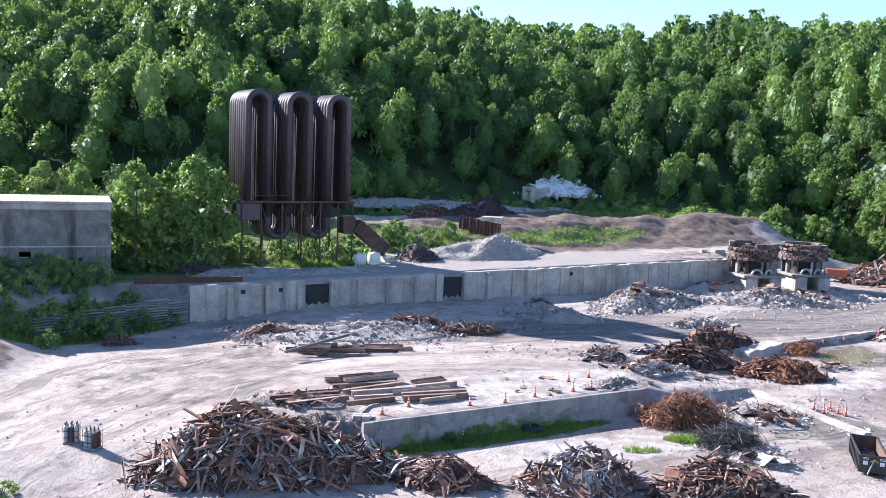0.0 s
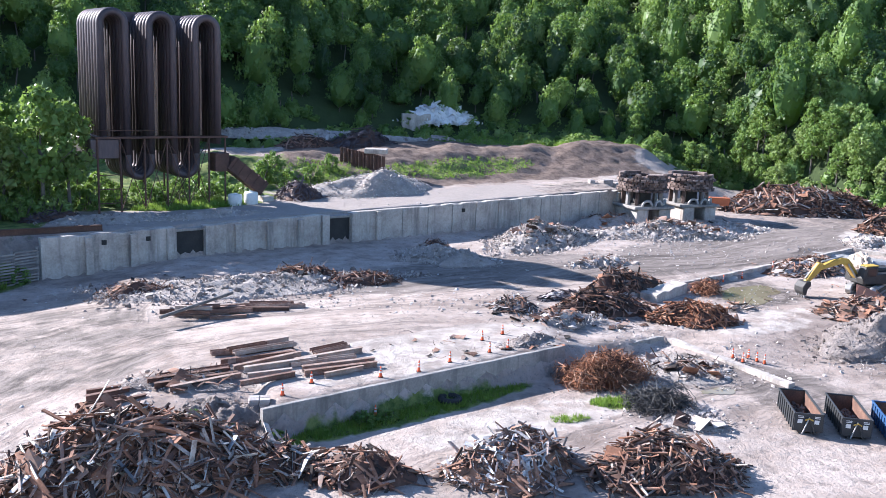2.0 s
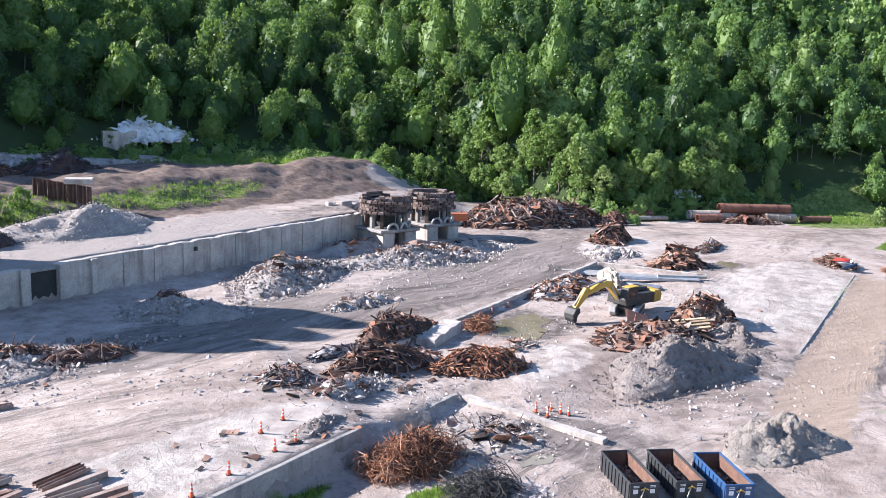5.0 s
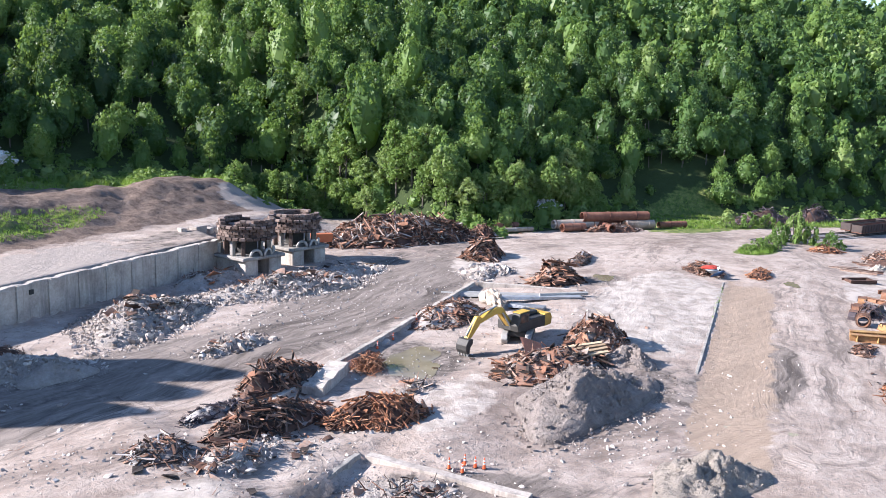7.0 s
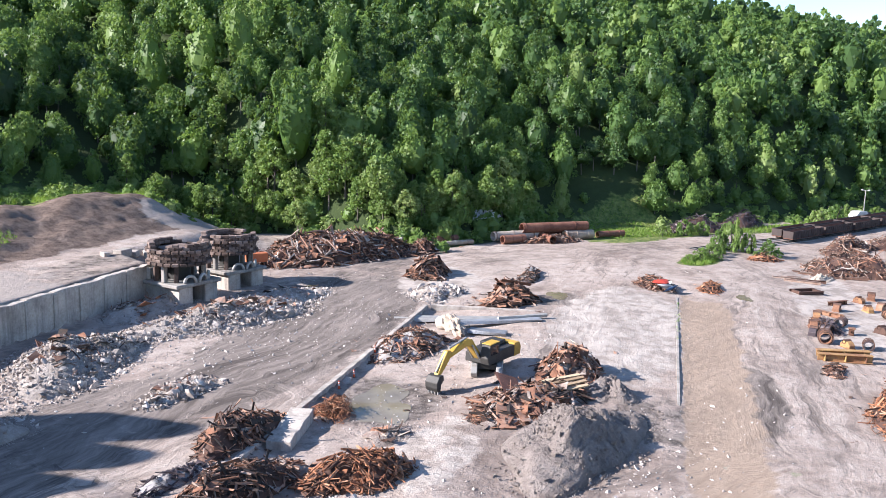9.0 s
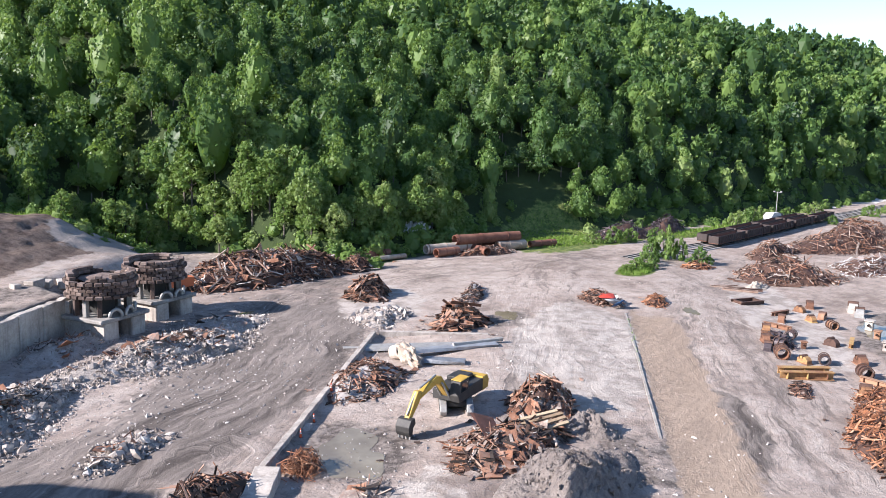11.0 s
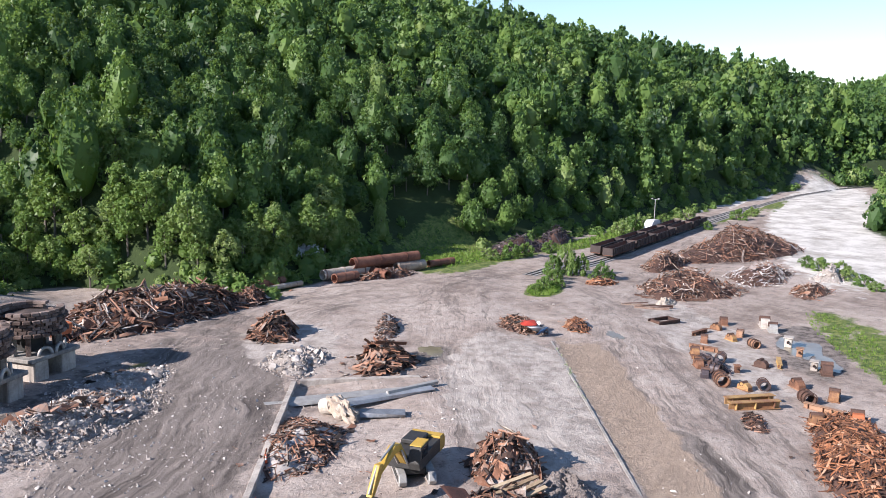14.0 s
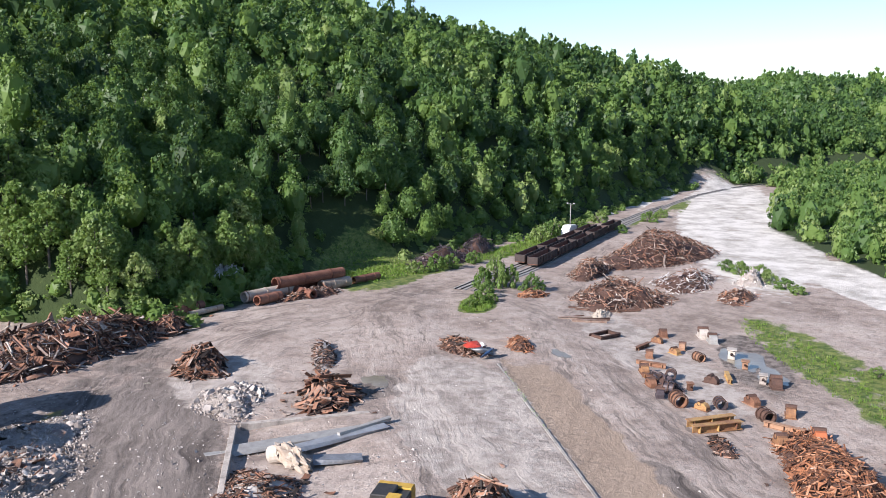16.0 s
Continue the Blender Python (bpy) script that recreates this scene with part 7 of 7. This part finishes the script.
ORUST = surface("rusted_orange_casting", [(0.3, (0.10, 0.045, 0.027)), (0.5, (0.20, 0.095, 0.055)), (0.7, (0.32, 0.19, 0.12))], 0.5, 4, 0.8, spread=0.5)
spec = ((177, 114, -30, 1.5, 3, RUST_FRAME), (183.5, 103.5, 20, 1.2, 0, ORUST), (178, 104, 70, 1.0, 0, YELLOW_RUST), (172, 106, -20, 1.0, 1, ORUST), (166, 104, 10, 1.1, 0, ORUST), (171, 100, 50, 1.0, 0, YELLOW_RUST), (175, 99, 0, 1.1, 0, ORUST),
        (160, 103, 80, 1.0, 1, ORUST), (168, 95.5, 40, 1.0, 2, ORUST), (155, 103.5, 20, 1.2, 0, YELLOW_RUST), (151, 101, 60, 1.1, 1, YELLOW_RUST), (154, 99, 0, 1.0, 2, RUST_DARK), (148, 101.5, 30, 1.1, 0, ORUST), (146, 98.5, 80, 1.0, 2, RUST_DARK),
        (143, 99.5, 10, 1.1, 0, RUST_DARK), (140, 96.5, 25, 1.3, 2, ORUST), (140, 93, 60, 1.0, 0, YELLOW_RUST), (142, 90.5, 20, 1.0, 2, RUST_DARK), (149, 95.5, 20, 0.9, 4, ORUST), (155, 92.5, 70, 1.1, 0, RUST_FRAME), (158, 90, 10, 1.0, 1, YELLOW_RUST),
        (146, 86, 40, 1.2, 0, ORUST), (157, 82.5, 10, 1.5, 0, RUST_FRAME), (158, 84.5, 0, 1.2, 4, CONCRETE), (166, 87.5, 0, 1.1, 4, ORUST), (172, 90, 0, 1.4, 4, CONCRETE), (139, 84, 30, 1.2, 2, RUST_FRAME), (136, 81.5, 70, 1.1, 1, ORUST), (143, 80.5, 0, 1.3, 0, YELLOW_RUST),
        (131.5, 90.4, -52, 1.5, 1, YELLOW_RUST), (133.5, 91.4, -50, 1.5, 1, YELLOW_RUST), (130, 82, 20, 1.3, 0, YELLOW_RUST), (126, 79, 50, 1.3, 2, ORUST), (134, 77, 10, 1.4, 0, ORANGE_STEEL), (186.5, 96, 15, 1.6, 0, CONCRETE), (183, 94, 15, 1.4, 0, STEEL_PALE))
for x, y, rz, s, k, mt in spec:
    colour = {ORUST: "orange-rusted", YELLOW_RUST: "yellow and rusty", RUST_DARK: "dark rusted", RUST_FRAME: "brown rusted", CONCRETE: "grey concrete", STEEL_PALE: "pale steel", ORANGE_STEEL: "orange-primed"}[mt]
    machine_part(x, y, rz, s, k, mt, colour + (" machine housing", " girder section", " ribbed drum", " open beam frame", " bearing block")[k] + " lying in the yard")
scrap_pile(125, 89.5, 3.5, 1.8, 0.8, 20, RUST, 90, "small scatter of rusty pipe offcuts", 79, 1.8, extra=6)
scrap_pile(150, 100, 7, 2.2, 1.5, 30, RUST_DARK, 160, "dark heap of rusty couplings", 80, 1.6, extra=8)
beam_stack(204, 114, -52, 3, 1.0, 1, "long yellow-rusted girders before a scrap heap", 12)
beam_stack(201, 122, -70, 3, 1.0, 1, "long rusty girders before a scrap heap", 13)
rubble_pile(196, 118, 3.5, 2, 1.4, 0, SAND, 60, "small pale sand heap by the girders", 81, 0.3, SAND, 2, name="sand_heap")
rubble_pile(250, 88, 5, 3.5, 4.0, 0, ROCK, 140, "grey stack of broken concrete near the sand", 82, 1.0, GRAVEL, 10)


# ---------------------------------------------------------------- railway
TRACK_A = [(205, 149.6), (244, 146.6), (350, 138.6), (430, 131), (500, 121.5), (565, 105), (620, 80), (680, 40)]
TRACK_B = [(205, 154.4), (244, 151.4), (350, 143.4), (415, 135), (440, 131)]


def lerp_line(pts, s):
    for (ax, ay), (bx, by) in zip(pts[:-1], pts[1:]):
        L = math.hypot(bx - ax, by - ay)
        if s <= L or (bx, by) == pts[-1]:
            return ax + (bx - ax) * s / L, ay + (by - ay) * s / L, math.degrees(math.atan2(by - ay, bx - ax))
        s -= L


for pts in (TRACK_A, TRACK_B):
    t = thing("railway_track", "steel rails on grey ballast along the valley", "railway", kind="structure")
    for name, off, w, h0, h1, mt in (("ballast", 0, 1.7, -0.6, 0.12, BALLAST), ("rail", -0.75, 0.05, 0.12, 0.32, STEEL_DARK), ("rail", 0.75, 0.05, 0.12, 0.32, STEEL_DARK)):
        V, F = [], []
        n = 60
        total = sum(math.dist(a, b) for a, b in zip(pts[:-1], pts[1:]))
        for i in range(n + 1):
            x, y, a = lerp_line(pts, total * i / n)
            sx, sy = -math.sin(radians(a)), math.cos(radians(a))
            z = gz(x, y)
            for o, zz in ((off - w * (1.4 if h0 < 0 else 1), h0), (off - w, h1), (off + w, h1), (off + w * (1.4 if h0 < 0 else 1), h0)):
                V.append((x + sx * o, y + sy * o, z + zz))
        for i in range(n):
            for j in range(3):
                p = i * 4 + j
                F += [(p, p + 4, p + 1), (p + 1, p + 4, p + 5)]
        part(name, mesh_from(name, V, F, mt), t)


def gondola(x, y, z, rz):
    t = thing("gondola_wagon", "dark brown open gondola wagon with rusty inside", "railway wagon", "gondola wagons", at=(x, y, z), rz=rz)
    L, W, H0, H1 = 18.8, 1.5, 1.1, 3.0
    for s in (-1, 1):
        box_part("side_wall", GONDOLA, t, (-L / 2, L / 2, s * W - 0.06, s * W + 0.06, H0, H1), bevel=0)
        box_part("top_chord", GONDOLA, t, (-L / 2, L / 2, s * W - 0.12, s * W + 0.12, H1, H1 + 0.16), bevel=0.02)
        for i in range(13):
            u = -L / 2 + 0.5 + i * (L - 1.0) / 12
            box_part("rib", GONDOLA, t, (u - 0.09, u + 0.09, s * (W + 0.06), s * (W + 0.2), H0 - 0.1, H1) if s > 0 else (u - 0.09, u + 0.09, -W - 0.2, -W - 0.06, H0 - 0.1, H1), bevel=0)
        box_part("end_wall", GONDOLA, t, (s * L / 2 - 0.08, s * L / 2 + 0.08, -W + 0.06, W - 0.06, H0, H1 + 0.1), bevel=0)
        part("lining", mesh_from("lining", box_v(-L / 2 + .1, L / 2 - .1, s * (W - 0.08) - .015, s * (W - 0.08) + .015, H0, H1 - .05), BOXF, WAGON_LOAD), t)
        bg = box_part("bogie", STEEL_DARK, t, (s * 6.6 - 1.3, s * 6.6 + 1.3, -1.0, 1.0, 0.45, 0.95), bevel=0.08)
        for u in (-0.85, 0.85):
            for v_ in (-0.85, 0.7):
                v, f = limb_cone((s * 6.6 + u, v_, 0.46), (s * 6.6 + u, v_ + 0.14, 0.46), 0.46, 0.44, 14)
                part("wheel", mesh_from("wheel", v, f, STEEL_DARK), bg)
    box_part("floor", WAGON_LOAD, t, (-L / 2, L / 2, -W + 0.06, W - 0.06, H0 - 0.25, H0 + 0.1), bevel=0)
    m = mound(L * 0.42, 1.35, 0.9, int(x), WAGON_LOAD, 0.4)
    part("load", m, t, "red-brown scrap load", m=pose(0, 0, H0 + 0.3))
    return t


for pts, s0, n in ((TRACK_A, 40.5, 5), (TRACK_B, 43.5, 4)):
    for i in range(n):
        x, y, a = lerp_line(pts, s0 + 10 + i * 20.4)
        gondola(x, y, gz(x, y) + 0.32, a)
# covered load beside the wagons
t = thing("tarped_lorry", "lorry under a white and grey tarpaulin by the wagons", "lorry", at=(318, 151.5, gz(318, 151.5)), rz=-5)
prism("tarpaulin", [(-5, 1.0), (4.5, 1.0), (4.8, 2.6), (3.2, 3.9), (-2.5, 4.2), (-4.6, 3.0)], 1.5, WHITE, t, "white tarpaulin")
box_part("chassis", STEEL_DARK, t, (-5, 6.5, -1.2, 1.2, 0.6, 1.05), bevel=0.05)
box_part("cab", STEEL_DARK, t, (4.9, 7.0, -1.25, 1.25, 0.9, 3.3), bevel=0.2)
for u in (-4, -2.7, 5.8):
    for s in (-1.25, 1.0):
        v, f = limb_cone((u, s, 0.52), (u, s + 0.28, 0.52), 0.52, 0.52, 14)
        part("wheel", mesh_from("wheel", v, f, RUBBER), t)
# yard lamp
t = thing("yard_lamp", "tall pale pole with twin floodlights", "lamp post", at=(329, 153.5, gz(329, 153.5)))
bar_part("pole", STEEL_PALE, t, (0, 0, 0), (0, 0, 10.5), 0.16, 8)
bar_part("crossarm", STEEL_PALE, t, (0, -1.3, 10.3), (0, 1.3, 10.3), 0.08, 6)
for s in (-1.2, 1.2):
    box_part("floodlight", STEEL_PALE, t, (-0.35, 0.35, s - 0.35, s + 0.35, 10.35, 10.75), bevel=0.06)

# ---------------------------------------------------------------- bushes, weeds, puddles, loose stones
for x, y, s, sz in ((213, 147, 2.4, 2.3), (215, 144, 2.0, 1.9), (210, 150, 2.2, 1.6), (205, 147, 1.9, 1.0), (192, 145, 2.0, 1.0), (188, 146, 1.5, .8), (196, 143, 1.6, .8), (199, 146, 1.9, 1.2), (214.5, 138.5, 2.3, 1.3), (217, 137, 1.5, .8), (213, 140.5, 1.3, .7),
                    (262, 91, 2.6, 1), (258, 86, 2.6, 1), (252, 84, 2.2, 1), (268, 95, 2.2, 1), (240, 77, 2.0, .8), (246, 80, 2.2, .9), (334, 135, 2.2, 1), (360, 148, 3.0, 1.1), (372, 130, 3.0, 1), (300, 158, 3, 1.2), (311, 157, 3.2, 1.3), (326, 158, 3, 1.1), (342, 153, 2.6, 1), (390, 127, 2.5, 1),
                    (170, 66, 1.5, .8), (150, 98.5, .5, 1), (-56, 96, 1.0, .6), (-31, 62, 1.2, .8), (5.5, 78.6, 1.1, .7), (7.6, 79.2, .9, .7), (-9, 76.5, 1.0, .9), (-6, 76.5, .8, .9), (12, 81.0, .5, .6), (-2.2, 75.5, .8, .8), (226, 168, 2.6, 1.2), (232, 166, 2.4, 1.1), (221, 172, 2.2, 1), (243, 163, 2.4, 1)):
    bush(x, y, tr.randrange(3), s, tr.uniform(0, 360), sz)


def weeds():
    r = np.random.default_rng(77)
    P = []
    for cx, cy, rx, ry, rot, n, s in ((10.5, 81.0, 14, 1.5, 27, 1500, .45), (172, 75, 36, 6, 22, 800, .6), (30, 81.5, 2.6, 1.2, 0, 260, .5), (217, 178, 26, 7, -22, 1200, .7), (219, 186, 22, 12, 20, 1400, .6), (40, 205, 22, 5, 26, 900, .6), (4, 192, 15, 7, 20, 800, .6), (191, 145, 8, 3.5, 10, 500, .8), (-16, 163, 11, 4, 26, 800, .8), (-47, 121, 13, 4, 45, 900, .8), (132, 118.2, 14, .3, 29, 40, .35), (24, 78, 2, .8, 0, 120, .4), (300, 158, 55, 5, -7, 900, 1.0), (92, 250, 45, 10, 0, 1500, 1.1)):
        a, q = r.uniform(0, 6.2832, n), np.sqrt(r.uniform(0, 1, n))
        u, v = q * rx * np.cos(a), q * ry * np.sin(a)
        c, sn = math.cos(radians(rot)), math.sin(radians(rot))
        P.append(np.stack([cx + u * c - v * sn, cy + u * sn + v * c, np.full(n, s)], -1))
    P = np.concatenate(P)
    P = P[(side(P[:, 0], P[:, 1], -3, 76, 28, 91.6) > 0.3) | (P[:, 0] > 30) | (P[:, 1] > 95) | (P[:, 0] < -10)]
    n = len(P)
    tuft = np.array([(-.3, 0, 0), (-.1, 0, 0), (-.45, .1, 1), (.0, .1, 0), (.2, .1, 0), (.25, -.1, 1.1), (-.1, .3, 0), (.1, .3, 0), (.0, .6, .9), (0, -.3, 0), (.2, -.3, 0), (.3, -.6, .8)], float)
    V, F, H = gather([(tuft, np.arange(12).reshape(-1, 3))], np.zeros(n, int), rotations(n, r, 0.15), P[:, 2:3] * r.uniform(.5, 1.4, (n, 3)), np.stack([P[:, 0], P[:, 1], ground_z(P[:, 0], P[:, 1]) - 0.05], -1), r.uniform(.2, 1, n))
    root = thing("weeds", "rough green grass and weeds in patches", "grass", kind="stuff")
    tagged(part("blades", mesh_from("blades", V, F, GRASS, H), root), kind="stuff")


weeds()


def loose_stones():
    r = np.random.default_rng(78)
    n = 7000
    x, y = r.uniform(-40, 180, n), r.uniform(60, 190, n)
    c = (wobble(x, y, 14, 61) + wobble(x, y, 40, 62) + r.normal(0, .35, n) > 0.95) & (side(x, y, 71, 84, 148, 127) < 14)
    x, y = x[c], y[c]
    # denser debris fields round the heaps
    for cx, cy, rx, ry, k in ((44, 93, 10, 7, 420), (34, 77, 7, 4, 200), (20, 112, 10, 5, 200), (35, 104, 10, 4, 320), (60, 150, 30, 12, 800), (66, 119, 10, 5, 160), (-5, 120, 24, 9, 500), (96, 128, 16, 6, 160), (90, 180, 18, 8, 300), (-16, 76, 12, 5, 180), (70, 88, 14, 6, 300), (100, 150, 22, 14, 240)):
        x = np.concatenate([x, cx + rx * r.normal(0, .6, k)])
        y = np.concatenate([y, cy + ry * r.normal(0, .6, k)])
    n = len(x)
    s = 0.12 * np.exp(r.normal(0, 0.6, n)) + 0.05
    V, F, _ = gather(ROCKS, r.integers(0, 8, n), rotations(n, r), np.stack([s * 1.3, s, s * .7], -1), np.stack([x, y, ground_z(x, y) + 0.02], -1))
    root = thing("loose_stones", "scattered stones and concrete crumbs on the yard", "stones", kind="stuff")
    tagged(part("stones", mesh_from("stones", V, F, ROCK_WARM), root), kind="stuff")
    n = 700
    k = r.integers(0, 9, n)
    cs = np.array([(40, 110, 12, 6), (34, 105, 9, 4), (85, 113, 14, 8), (86, 136, 10, 7), (122, 195, 26, 8), (118, 146, 8, 6), (-5, 124, 20, 6), (118, 78, 18, 8), (20, 92, 10, 6)], float)[k]
    x, y = cs[:, 0] + cs[:, 2] * r.normal(0, .6, n), cs[:, 1] + cs[:, 3] * r.normal(0, .6, n)
    L = r.uniform(.3, 1.6, n)
    V, F, _ = gather(TOOLSET, r.choice([2, 3, 4, 5, 6, 7, 8], n), rotations(n, r, 0.15), np.stack([L, L, L], -1), np.stack([x, y, ground_z(x, y) + 0.12], -1))
    root = thing("loose_scrap", "scattered rusty offcuts on the yard", "scrap", kind="stuff")
    tagged(part("offcuts", mesh_from("offcuts", V, F, RUST), root), kind="stuff")


loose_stones()

pm, pnt, pnd, pln, pb = nodes_of("muddy_water")
pln.new(ramp(pnt, tex(pnt, 0.15, 4, 0.6), [(0.35, (0.16, 0.13, 0.09)), (0.65, (0.28, 0.24, 0.17))]), pb.inputs["Base Color"])
pb.inputs["Roughness"].default_value = 0.12
for x, y, rx, ry, rot, seed in ((66, 121, 6, 4.2, 28, 3), (130, 142, 3.0, 2.0, 20, 4), (172, 88, 8, 3.2, 10, 5), (163, 83, 6, 2.2, 20, 6), (42, 84, 2.2, .8, 20, 7), (96, 176, 4, 1.4, 10, 8), (159, 119, 3, 1.2, 30, 9)):
    r = np.random.default_rng(seed)
    k, ph = 40, r.uniform(0, 6.28, 4)
    c, s = math.cos(radians(rot)), math.sin(radians(rot))
    V = [(x, y)]
    for ring in (0.5, 1.0):
        for i in range(k):
            a = 6.2832 * i / k
            q = ring * (1 + .22 * math.sin(2 * a + ph[0]) + .16 * math.sin(3 * a + ph[1]) + .1 * math.sin(7 * a + ph[2]))
            u, v = rx * q * math.cos(a), ry * q * math.sin(a)
            V.append((x + u * c - v * s, y + u * s + v * c))
    V = np.array(V)
    zz = ground_z(V[:, 0], V[:, 1]) + 0.035
    F = [(0, 1 + i, 1 + (i + 1) % k) for i in range(k)]
    for i in range(k):
        a, b = 1 + i, 1 + (i + 1) % k
        F += [(a, a + k, b), (b, a + k, b + k)]
    tagged(new("puddle", mesh_from("puddle", np.column_stack([V, zz]), F, pm, flat=False)), "shallow muddy puddle on the yard", "puddle", kind="structure")
